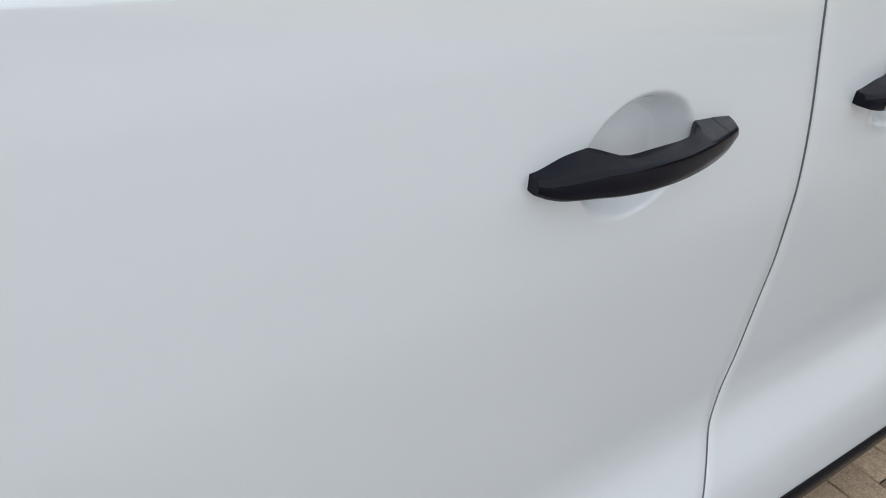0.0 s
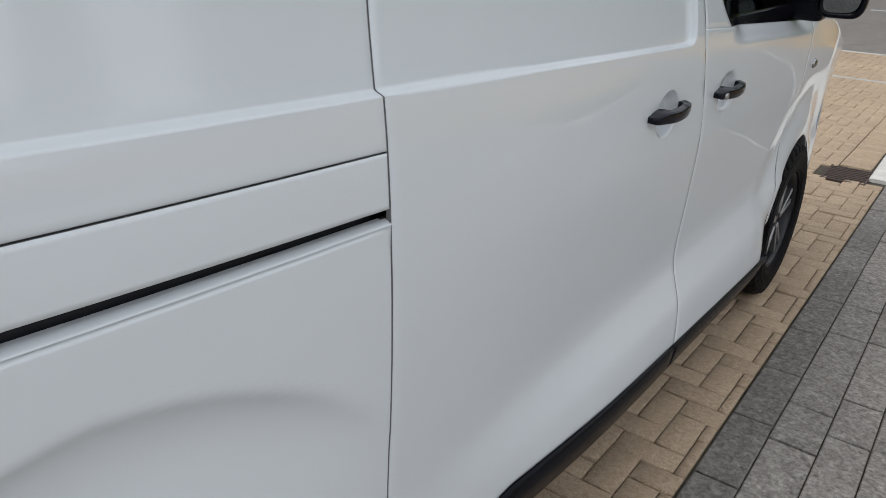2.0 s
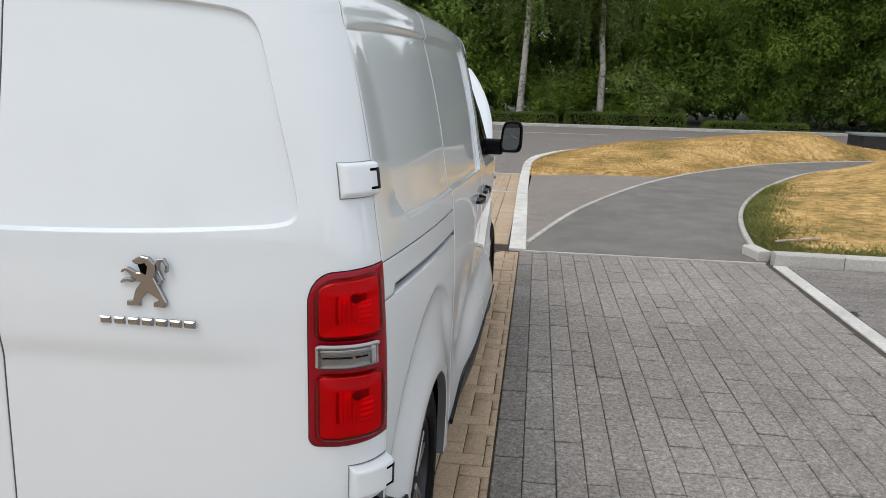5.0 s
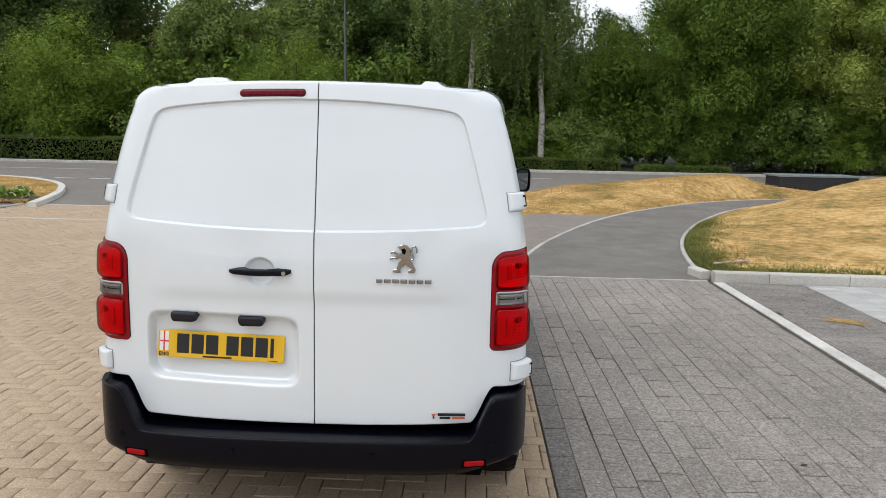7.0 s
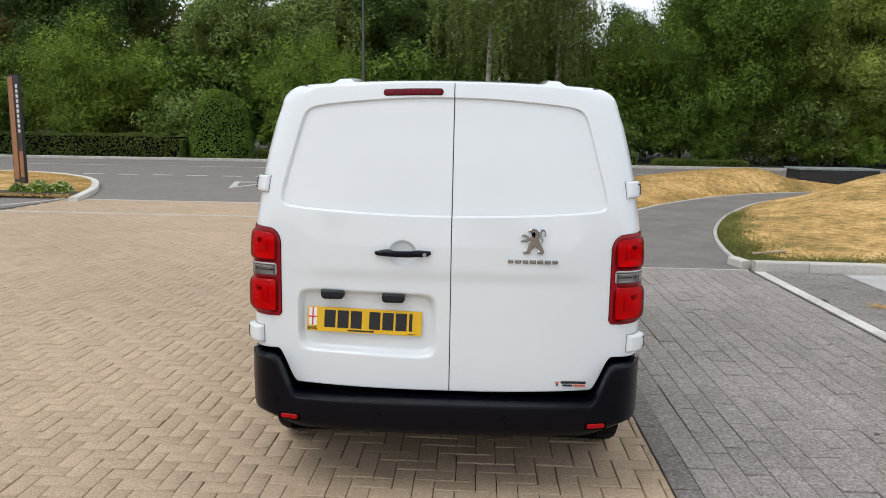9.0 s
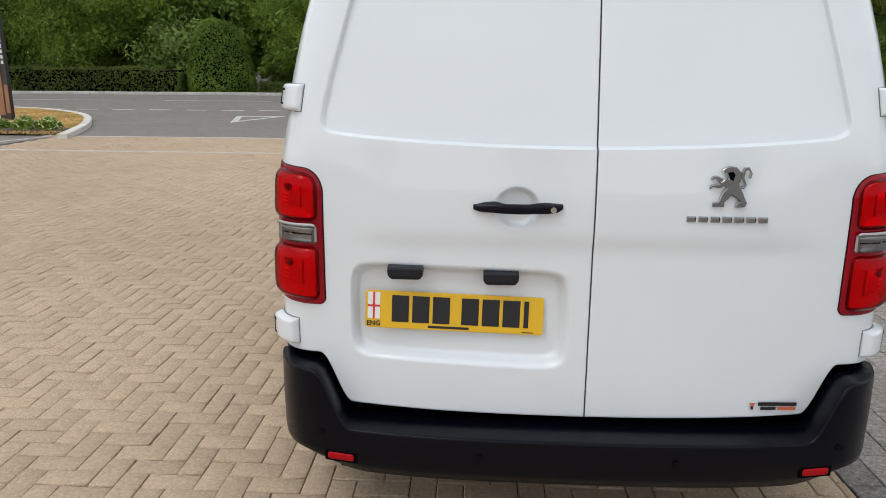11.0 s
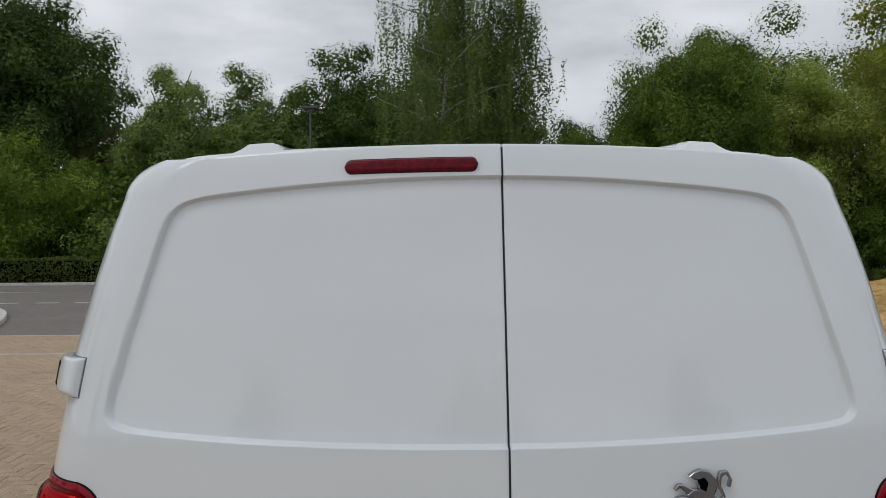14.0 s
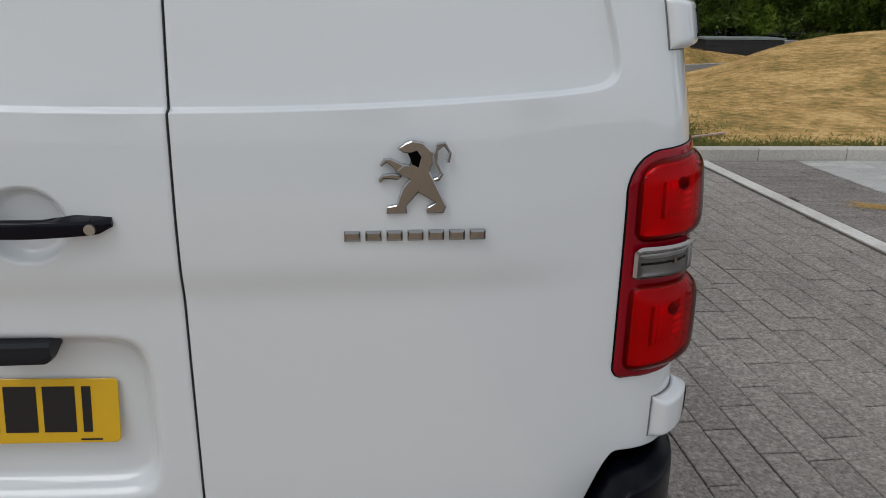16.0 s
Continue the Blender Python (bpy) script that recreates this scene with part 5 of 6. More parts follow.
# dealer sticker
st = part("dealer_sticker", prism([(0, 0.010), (0.018, 0.010), (0.009, -0.006)], -0.0005, 0.0005), STICKER_RED, van, "small red and black dealer sticker")
st.matrix_local = Matrix.Translation((0.475 - XC, -0.0118, 0.508)) @ Matrix.Rotation(radians(3), 4, "Z")
for (x0, x1, z0, z1, mm) in ((0.026, 0.138, 0.002, 0.013, INK), (0.034, 0.078, -0.011, -0.002, INK), (0.084, 0.136, -0.011, -0.002, STICKER_RED), (0.006, 0.013, -0.010, 0.0, INK)):
    part("sticker_bar", prism([(x0, z0), (x1, z0), (x1, z1), (x0, z1)], -0.0007, 0.0004), mm, st)

# side repeaters and rear view mirrors
for sgn in (1, -1):
    bm = bmesh.new()
    bmesh.ops.create_uvsphere(bm, u_segments=16, v_segments=8, radius=1.0, matrix=Matrix.Translation((sgn * float(side_x(3.5, 0.995)), 3.5, 0.995)) @ Matrix.Diagonal((0.012, 0.030, 0.018, 1)))
    part("side_repeater", bm, CHROME, van, "small bright side repeater", smooth=True)
    # mirror head: rounded outline, wider below, with a deep shell and convex tinted glass
    cx, cy, cz, w, h = 1.052, 3.12, 1.286, 0.065, 0.0955
    ang = np.linspace(0, 2 * np.pi, 56, endpoint=False)

    def outline(grow):
        c, q = np.cos(ang), np.sin(ang)
        px = (w + grow) * np.sign(c) * np.abs(c) ** 0.5
        pz = (h + grow) * np.sign(q) * np.abs(q) ** 0.5
        return px - 0.117 * np.clip(-pz, -0.1, 0.1) * (px < 0), pz

    rows = []
    for grow, dy in ((-0.015, -0.010), (-0.013, -0.016), (-0.006, -0.019), (0.0, -0.014), (0.002, 0.0), (0.0, 0.03), (-0.012, 0.062), (-0.032, 0.082), (-0.06, 0.09)):
        px, pz = outline(grow)
        rows.append(np.stack([sgn * (cx + px), cy + dy + 0 * px, cz + pz], -1))
    R = np.stack(rows, 1)
    m = R.shape[1]
    faces = grid_faces(56, m, closed=True) + [tuple(i * m + m - 1 for i in range(56))]
    mir = mesh_part("door_mirror", R.reshape(-1, 3), faces, BLACK_PLASTIC, van, "black door mirror housing")
    px, pz = outline(-0.014)
    rr = np.linspace(0.02, 1, 14)[None, :]
    gx, gz = px[:, None] * rr, pz[:, None] * rr
    g = np.stack([sgn * (cx + gx), cy - 0.012 + 0.16 * gx - 0.05 * gz + 0.35 * (gx**2 + gz**2), cz + gz], -1)
    mesh_part("mirror_glass", g.reshape(-1, 3), grid_faces(56, 14, closed=True), MIRROR, mir, "dark tinted mirror glass")
    bm = bmesh.new()
    box_bm(bm, 0.845, 1.0, cy + 0.0, cy + 0.075, 1.172, 1.268, 0.018, 3)
    box_bm(bm, 0.845, 0.886, cy - 0.26, cy + 0.16, 1.160, 1.285, 0.014, 2)
    if sgn < 0:
        bm.transform(Matrix.Diagonal((-1, 1, 1, 1)))
    part("mirror_arm", bm, BLACK_PLASTIC, mir, smooth=False)


# wheels
def lathe(profile, n=64):
    P = np.zeros((n, len(profile), 3))
    for i in range(n):
        a = 2 * math.pi * i / n
        for j, (x, r) in enumerate(profile):
            P[i, j] = (x, r * math.cos(a), r * math.sin(a))
    return P.reshape(-1, 3), grid_faces(n, len(profile), closed=True)


R_TYRE, DATUM = 0.338, -0.031
for (hy, sgn) in ((WHEEL_R[0], 1), (WHEEL_R[0], -1), (WHEEL_F[0], 1), (WHEEL_F[0], -1)):
    cxw = 0.792 if hy < 2 else 0.822
    wheel = new("wheel")
    wheel.parent = van
    wheel["label"] = "dark alloy wheel with machined spokes"
    wheel.matrix_local = Matrix.Translation((sgn * cxw, hy, R_TYRE + DATUM)) @ (Matrix.Diagonal((-1, 1, 1, 1)) if sgn < 0 else Matrix.Identity(4))
    side = [(0.075, 0.205), (0.096, 0.211), (0.101, 0.214), (0.100, 0.220), (0.106, 0.229), (0.1075, 0.231), (0.1075, 0.236), (0.109, 0.240), (0.110, 0.262), (0.1085, 0.278), (0.1095, 0.281), (0.1095, 0.286), (0.1065, 0.289), (0.104, 0.302)]
    v, f = lathe(side + [(0.103, 0.306), (0.098, 0.325), (0.076, 0.336), (0.0, R_TYRE), (-0.076, 0.336), (-0.1, 0.31), (-0.105, 0.25), (-0.08, 0.205)], 180)
    v = v.reshape(180, -1, 3)
    groove = np.arange(180) % 5 == 0
    v[groove, len(side):len(side) + 2, 1:] *= 0.978  # tread blocks on the shoulder
    v[groove, len(side):len(side) + 2, 0] -= 0.006
    tyre = mesh_part("tyre", v.reshape(-1, 3), f, RUBBER, wheel, "black road tyre")
    tyre.data.set_sharp_from_angle(angle=radians(32))
    for turn in (0.55, 3.7):
        V = []
        for k in range(8):
            a = turn + 0.105 * k + np.array([-0.034, 0.034])
            V.append([(x, r * math.cos(b), r * math.sin(b)) for x, r, b in ((0.1112, 0.249, a[0]), (0.1112, 0.249, a[1]), (0.1106, 0.267, a[1]), (0.1106, 0.267, a[0]))])
        quad_soup("sidewall_bars", np.array(V), RUBBER, tyre)
    v, f = lathe([(0.086, 0.216), (0.092, 0.210), (0.088, 0.203), (0.070, 0.198), (0.0, 0.192), (-0.06, 0.195)], 64)
    mesh_part("rim", v, f, ALLOY_DARK, wheel)
    v, f = lathe([(-0.02, 0.194), (-0.03, 0.06), (-0.03, 0.0)], 40)
    mesh_part("brake_drum", v, f, DARK, wheel)
    for i in range(5):
        for da, mm in ((-0.15, ALLOY), (0.15, ALLOY), (0.0, ALLOY_DARK)):
            w0, w1 = (0.007, 0.011) if mm is ALLOY else (0.016, 0.030)
            x0 = 0.066 if mm is ALLOY else 0.052
            bm = prism([(-w0, 0.035), (w0, 0.035), (w1, 0.204), (-w1, 0.204)], -0.011, 0.011, 0.003)
            bm.transform(Matrix.Rotation(2 * math.pi * i / 5 + da, 4, "X") @ Matrix.Translation((x0, 0, 0)) @ Matrix.Rotation(radians(90), 4, "Z"))
            part("spoke", bm, mm, wheel)
    v, f = lathe([(0.074, 0.0), (0.074, 0.024), (0.068, 0.034), (0.04, 0.040)], 32)
    mesh_part("centre_cap", v, f, ALLOY_DARK, wheel)

# ---- lawns, planting and trees ----
from mathutils.geometry import delaunay_2d_cdt

vr = np.random.default_rng(11)


def rim_distance(x, y, outline):
    """Distance of points from a closed outline."""
    x, y = np.atleast_1d(np.asarray(x, float)), np.atleast_1d(np.asarray(y, float))
    a = np.asarray(outline, float)
    b = np.roll(a, -1, 0)
    best = np.full(len(x), 1e9)
    for p, q in zip(a, b):
        v = q - p
        k = np.clip(((x - p[0]) * v[0] + (y - p[1]) * v[1]) / (v @ v + 1e-12), 0, 1)
        best = np.minimum(best, np.hypot(x - p[0] - k * v[0], y - p[1] - k * v[1]))
    return best


def lawn(name, outline, height, label, step=0.32):
    """A turf surface over a closed outline, raised by height(x, y)."""
    pts = np.array(outline, float)
    lo, hi = pts.min(0), pts.max(0)
    gx, gy = np.meshgrid(np.arange(lo[0], hi[0], step), np.arange(lo[1], hi[1], step), indexing="ij")
    gx, gy = gx.ravel() + vr.uniform(-0.08, 0.08, gx.size), gy.ravel() + vr.uniform(-0.08, 0.08, gy.size)
    ok = inside(gx, gy, pts)
    gx, gy = gx[ok], gy[ok]
    ok = rim_distance(gx, gy, pts) > 0.10
    P = np.concatenate([pts, np.stack([gx[ok], gy[ok]], 1)])
    co, _, faces, _, _, _ = delaunay_2d_cdt([Vector(p) for p in P], [], [list(range(len(pts)))], 1, 1e-4)
    co = np.array([tuple(c) for c in co])
    z = height(co[:, 0], co[:, 1])
    th = thing(name, label, "lawn", kind="structure")
    mesh_part("turf", np.column_stack([co, z]), [tuple(f) for f in faces], DRYGRASS, th)
    return th


def inside(px, py, poly):
    poly = np.asarray(poly)
    x1, y1 = poly[:, 0], poly[:, 1]
    x2, y2 = np.roll(x1, -1), np.roll(y1, -1)
    hit = np.zeros(len(px), bool)
    for a, b, c, d in zip(x1, y1, x2, y2):
        cross = ((b > py) != (d > py)) & (px < (c - a) * (py - b) / (d - b + 1e-12) + a)
        hit ^= cross
    return hit


def blades(name, outline, height, count, mat, label, size=(0.03, 0.07), edge=None):
    poly = np.asarray(outline)
    lo, hi = poly.min(0), poly.max(0)
    px, py = vr.uniform(lo[0], hi[0], count * 3), vr.uniform(lo[1], hi[1], count * 3)
    ok = inside(px, py, poly)
    if edge is not None:
        ok &= edge(px, py)
    px, py = px[ok][:count], py[ok][:count]
    n = len(px)
    h = vr.uniform(*size, n)
    a = vr.uniform(0, 2 * np.pi, n)
    lean = vr.normal(0, 1.3, (n, 2)) * h[:, None]
    w = 0.006 + 0.004 * vr.random(n)
    z = height(px, py)
    V = np.zeros((n, 3, 3))
    V[:, 0] = np.stack([px - np.cos(a) * w, py - np.sin(a) * w, z - 0.01], 1)
    V[:, 1] = np.stack([px + np.cos(a) * w, py + np.sin(a) * w, z - 0.01], 1)
    V[:, 2] = np.stack([px + lean[:, 0], py + lean[:, 1], z + h], 1)
    ob = quad_soup(name, V, mat, None, "", 3)
    return tagged(ob, label, "grass", kind="stuff")


def mound_right(x, y):
    d = rim_distance(x, y, RIGHT_LAWN)
    x, y = np.asarray(x, float), np.asarray(y, float)
    roll = 0.012 * np.sin(x * 1.1 + 0.6 * y) * np.sin(0.9 * y - 0.4 * x) * sm(0.3, 1.5, d)
    return -0.02 + 0.05 * sm(0.0, 0.06, d) + 0.06 * sm(0.0, 0.3, d) + 0.92 * sm(3.6, 13.0, x) * sm(5.9, 13.0, y) * sm(0.0, 1.9, d) + roll


def mound_left(x, y):
    d = rim_distance(x, y, LEFT_LAWN)
    x, y = np.asarray(x, float), np.asarray(y, float)
    hill = 0.10 * sm(1.2, 4.0, x) * sm(12.9, 16, y) + 0.14 * sm(13.5, 18.0, y) + 0.30 * sm(4.0, 8.0, x) * (1 - 0.9 * sm(8.2, 9.8, x)) * sm(14.5, 18.5, y)
    return -0.02 + 0.05 * sm(0.0, 0.06, d) + 0.05 * sm(0.0, 0.3, d) + hill * sm(0.0, 1.2, d)


def flat_isl(x, y):
    return 0.08 + 0.0 * np.asarray(x, float)


RIGHT_LAWN = [tuple(p + np.array([0.035, 0])) for p in PATH_RIGHT[1:]] + [(40, 17.9), (40, 5.0), (12, 5.47), (8, 5.66), (5.5, 5.74), (3.55, 5.80)]
LEFT_LAWN = [(1.07, 12.29), (2.2, 12.74), (3.56, 12.82)] + [tuple(p) for p in PATH_LEFT[22:]] + [(16, 20.2), (9, 20.22)] + [tuple(p) for p in KERB_LINE[::-1] if 12.6 < p[1] and p[0] < 9]
LEFT_LAWN = [(x + 0.05, y) if x < 1.3 else (x, y) for x, y in LEFT_LAWN]
lawn("lawn_right", RIGHT_LAWN, mound_right, "parched tan lawn with green edges beside the path")
lawn("lawn_left", LEFT_LAWN, mound_left, "parched tan verge between path and road")
ISL_LAWN = [tuple(p + np.array([-0.08, 0])) for p in ISLAND if p[0] > -30] + [(-30, 12.6), (-8.7, 12.5)]
lawn("lawn_island", ISL_LAWN, flat_isl, "parched planted corner by the junction")
FARV = [(-90, 31.3), (90, 31.3), (90, 75), (-90, 75)]
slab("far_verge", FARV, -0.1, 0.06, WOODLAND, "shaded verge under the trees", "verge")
blades("dry_grass", RIGHT_LAWN, mound_right, 34000, GRASS_DRY, "dry straw-coloured grass blades on the lawn", (0.006, 0.020), edge=lambda x, y: (x < 14) & (y < 17.5))


def edge_grass(name, line, outline, height, count, reach, label):
    """Green blades that thin out with their distance from a line."""
    line = np.asarray(line)
    k = vr.integers(0, len(line) - 1, count)
    p = line[k] + (line[k + 1] - line[k]) * vr.random((count, 1))
    a = vr.uniform(0, 2 * np.pi, count)
    d = vr.exponential(reach, count) * (0.45 + 0.55 * np.sin(p[:, 0] * 2.1 + p[:, 1] * 1.3) ** 2)
    p = p + np.stack([np.cos(a), np.sin(a)], 1) * d[:, None]
    p = p[inside(p[:, 0], p[:, 1], outline)]
    n = len(p)
    h = vr.uniform(0.015, 0.045, n)
    a = vr.uniform(0, 2 * np.pi, n)
    w = 0.006 + 0.005 * vr.random(n)
    lean = vr.normal(0, 1.1, (n, 2)) * h[:, None]
    z = height(p[:, 0], p[:, 1])
    V = np.zeros((n, 3, 3))
    V[:, 0] = np.stack([p[:, 0] - np.cos(a) * w, p[:, 1] - np.sin(a) * w, z - 0.012], 1)
    V[:, 1] = np.stack([p[:, 0] + np.cos(a) * w, p[:, 1] + np.sin(a) * w, z - 0.012], 1)
    V[:, 2] = np.stack([p[:, 0] + lean[:, 0], p[:, 1] + lean[:, 1], z + h], 1)
    return tagged(quad_soup(name, V, GRASS_GREEN, None, "", 3), label, "grass", kind="stuff")


edge_grass("green_grass", [p for p in PATH_RIGHT if p[1] < 12], RIGHT_LAWN, mound_right, 46000, 0.26, "green grass blades along the path edge")
edge_grass("green_grass", [(3.6, 5.85), (5.5, 5.8), (8, 5.72)], RIGHT_LAWN, mound_right, 22000, 0.22, "green grass blades behind the kerb")
blades("dry_grass", LEFT_LAWN, mound_left, 26000, GRASS_DRY, "dry straw-coloured grass blades on the verge", (0.01, 0.035))
blades("green_grass", LEFT_LAWN, mound_left, 5000, GRASS_GREEN, "green grass blades on the verge", (0.02, 0.05), edge=lambda x, y: np.sin(x * 1.7 + 3 * np.sin(y)) * np.cos(y * 1.3) > 0.35)
blades("dry_grass", [p for p in ISL_LAWN if p[0] > -16] + [(-16, 12.6)], flat_isl, 9000, GRASS_DRY, "dry grass blades on the planted corner", (0.02, 0.05))
stick = part("timber_marker", box(-0.30, 0.30, -0.016, 0.016, 0, 0.022, 0.004), PALE_TIMBER, None, "")
stick.matrix_world = Matrix.Translation((3.93, 6.48, float(mound_right(3.93, 6.48)[0]) + 0.006)) @ Matrix.Rotation(radians(28), 4, "Z")
tagged(stick, "weathered pinkish timber strip lying on the lawn", "timber strip")


def leaf_quads(centres, normals, size, spread=0.65):
    """Pointed leaves at centres, turned loosely outwards."""
    n = len(centres)
    d = normals + vr.normal(0, spread, (n, 3))
    d /= np.linalg.norm(d, axis=1)[:, None] + 1e-9
    ref = vr.normal(0, 1, (n, 3))
    a = np.cross(d, ref)
    a /= np.linalg.norm(a, axis=1)[:, None] + 1e-9
    b = np.cross(d, a)
    s = size * vr.uniform(0.6, 1.35, n)[:, None]
    V = np.zeros((n, 4, 3))
    V[:, 0] = centres - a * s
    V[:, 1] = centres + b * s * 0.48 - a * s * 0.1 + d * s * 0.10
    V[:, 2] = centres + a * s
    V[:, 3] = centres - b * s * 0.48 - a * s * 0.1 + d * s * 0.10
    return V


def limb(bm, p0, p1, r0, r1, seg=7, bend=0.0, steps=5):
    """A tapered, slightly crooked limb."""
    p0, p1 = Vector(p0), Vector(p1)
    side = (p1 - p0).cross(Vector((0.3, 0.7, 0.2))).normalized() * bend
    rings = []
    for k in range(steps + 1):
        t = k / steps
        c = p0.lerp(p1, t) + side * math.sin(math.pi * t) + Vector(vr.normal(0, 0.02, 3)) * min((p1 - p0).length, 4.0) * 0.3 * (0 < k)
        ax = (p1 - p0).normalized()
        u = ax.orthogonal().normalized()
        w = ax.cross(u)
        r = r0 + (r1 - r0) * t
        rings.append([bm.verts.new(c + (u * math.cos(a) + w * math.sin(a)) * r) for a in [2 * math.pi * i / seg for i in range(seg)]])
    for a, b in zip(rings, rings[1:]):
        for i in range(seg):
            bm.faces.new((a[i], a[(i + 1) % seg], b[(i + 1) % seg], b[i]))
    return bm


def tree(name, label, height, spread, leaf_mat, bark, n_leaf, leaf, trunk_r=0.22, low=0.18, lobes=46, lean=0.0, category="tree"):
    """A broadleaf tree: trunk, limbs and a crown of many leaves gathered in lobes."""
    th = thing(name, label, category)
    bm = bmesh.new()
    top = (lean * height, 0, height * 0.72)
    limb(bm, (0, 0, -0.1), top, trunk_r, trunk_r * 0.25, 9, 0.15, 8)
    for k in range(12):
        a = 2.4 * k + vr.uniform(-0.4, 0.4)
        h0 = height * (0.22 + 0.042 * k)
        r = spread * vr.uniform(0.30, 0.58)
        limb(bm, (lean * h0, 0, h0), (math.cos(a) * r, math.sin(a) * r, h0 + height * vr.uniform(0.10, 0.25)), trunk_r * 0.35, 0.02, 6, 0.2, 4)
    part("trunk", bm, bark, th, smooth=True)
    lobes = int(lobes * 2.1)
    cz = height * (low + 1) / 2
    rz = height * (1 - low) / 2
    C, N = [], []
    I = []
    for k in range(lobes):
        d = vr.normal(0, 1, 3)
        d /= np.linalg.norm(d)
        r = vr.uniform(0.25, 0.95)
        c = np.array([d[0] * spread * r, d[1] * spread * r, cz + d[2] * rz * r])
        lr = spread * vr.uniform(0.22, 0.36) * (1.2 - 0.42 * r)
        m = int(n_leaf / lobes)
        q = vr.normal(0, 1, (m, 3))
        q /= np.linalg.norm(q, axis=1)[:, None]
        q[:, 2] = np.where(q[:, 2] < -0.7, -q[:, 2], q[:, 2])
        rad = lr * (vr.uniform(0.60, 1.04, m) + 0.10 * vr.random(m) ** 6)[:, None] * (1 + 0.25 * np.sin(q[:, :1] * 7 + k) * np.cos(q[:, 1:2] * 6 - k))
        C.append(c + q * rad * np.array([1, 1, 0.84]))
        N.append(q)
        w = vr.normal(0, 1, (max(6, int(m * 0.34)), 3))
        I.append(c + w / np.linalg.norm(w, axis=1)[:, None] * lr * vr.uniform(0.25, 0.66, (len(w), 1)))
    C, N = np.concatenate(C), np.concatenate(N)
    quad_soup("crown", leaf_quads(C, N + np.array([0, 0, 0.35]), leaf * 0.84, 0.28), leaf_mat, th)
    I = np.concatenate(I)
    quad_soup("inner_foliage", leaf_quads(I, vr.normal(0, 0.5, I.shape) + np.array([0, -0.3, 0.6]), leaf * 1.35), leaf_mat, th)
    return th


def weeping_tree(name, label, height, spread, leaf_mat, bark, strands, lean=0.0):
    th = thing(name, label, "tree")
    bm = bmesh.new()
    limb(bm, (0, 0, -0.1), (lean * height, 0.1, height * 0.95), 0.17, 0.03, 9, 0.12, 10)
    C = []
    for k in range(26):
        a = 2.4 * k
        h0 = height * (0.38 + 0.6 * k / 26)
        r = spread * (0.30 + 0.85 * math.sin(math.pi * (0.30 + 0.66 * k / 26))) * vr.uniform(0.45, 1.12)
        p1 = np.array([lean * h0 + math.cos(a) * r, math.sin(a) * r, h0 + height * 0.06])
        limb(bm, (lean * h0, 0, h0), p1, 0.05, 0.012, 5, 0.15, 4)
        for s in range(strands // 26):
            f = vr.uniform(0.25, 1.0)
            q = np.array([lean * h0, 0, h0]) * (1 - f) + p1 * f + vr.normal(0, 0.25, 3)
            L = vr.uniform(0.07, 0.27) * height * (0.6 + 0.4 * f)
            m = int(L / 0.055)
            t = np.linspace(0, 1, m)[:, None]
            sway = vr.normal(0, 0.25, 2)
            pts = q + np.concatenate([sway * t**1.5, -L * t], 1) + vr.normal(0, 0.05, (m, 3))
            C.append(pts)
    part("trunk", bm, bark, th, smooth=True)
    C = np.concatenate(C)
    C = C[C[:, 2] > height * 0.12]
    N = np.tile(np.array([[0, -0.4, 0.5]]), (len(C), 1))
    quad_soup("crown", leaf_quads(C, N, 0.072), leaf_mat, th)
    return th


def put(ob, x, y, turn=0.0, size=1.0, tall=1.0, z=0.0):
    ob.matrix_basis = Matrix.Translation((x, y, z)) @ Matrix.Rotation(radians(turn), 4, "Z") @ Matrix.Diagonal((size, size, size * tall, 1))
    return ob


def again(ob, x, y, turn=0.0, size=1.0, tall=1.0):
    return put(copy_thing(ob, Matrix.Identity(4)), x, y, turn, size, tall)


oak = put(tree("oak_tree", "broad dark green oak beyond the road", 14.2, 5.6, LEAF_OAK, BARK, 115000, 0.088, 0.30, 0.03, 90), 12.7, 35.2, 0, 0.78, 1.17)
again(oak, 17.8, 41.0, 120, 1.06, 1.02)
round_tree = put(tree("broadleaf_tree", "rounded mid green tree in the wood", 12.8, 3.8, LEAF_WILLOW, BARK, 62000, 0.094, 0.2, 0.05, 60), -14.6, 41.0)
again(round_tree, -9.7, 41.5, 77, 0.98)
sallow = put(tree("sallow_tree", "pale yellow-green feathery tree beside the oak", 11.6, 4.0, LEAF_SALLOW, BARK, 56000, 0.080, 0.2, 0.05, 60), 18.7, 36.2)
again(sallow, 24.6, 36.4, 200, 1.02, 1.05)
again(sallow, 30.6, 33.0, 110, 0.9, 1.0)
dark_tree = put(tree("woodland_tree", "dark green woodland tree in the shade", 14.2, 4.6, LEAF_DARK, BARK, 60000, 0.098, 0.24, 0.04, 66), -4.9, 43.5)
bright_tree = put(tree("maple_tree", "bright green bushy maple behind the hedge", 7.2, 4.4, LEAF_BRIGHT, BARK, 50000, 0.070, 0.16, 0.02, 60), -20.6, 36.2)
again(bright_tree, -9.0, 37.5, 140, 0.86, 1.05)
again(bright_tree, 7.4, 39.5, 40, 0.9, 1.2)
again(bright_tree, -33.0, 37.5, 230, 1.1)
olive_tree = put(tree("ash_tree", "olive-tinged leafy tree by the roadside", 10.5, 4.4, LEAF_GOLD, BARK, 44000, 0.080, 0.2, 0.05, 50), -27.0, 41.0)
again(olive_tree, -19.0, 43.5, 90, 0.8, 1.05)
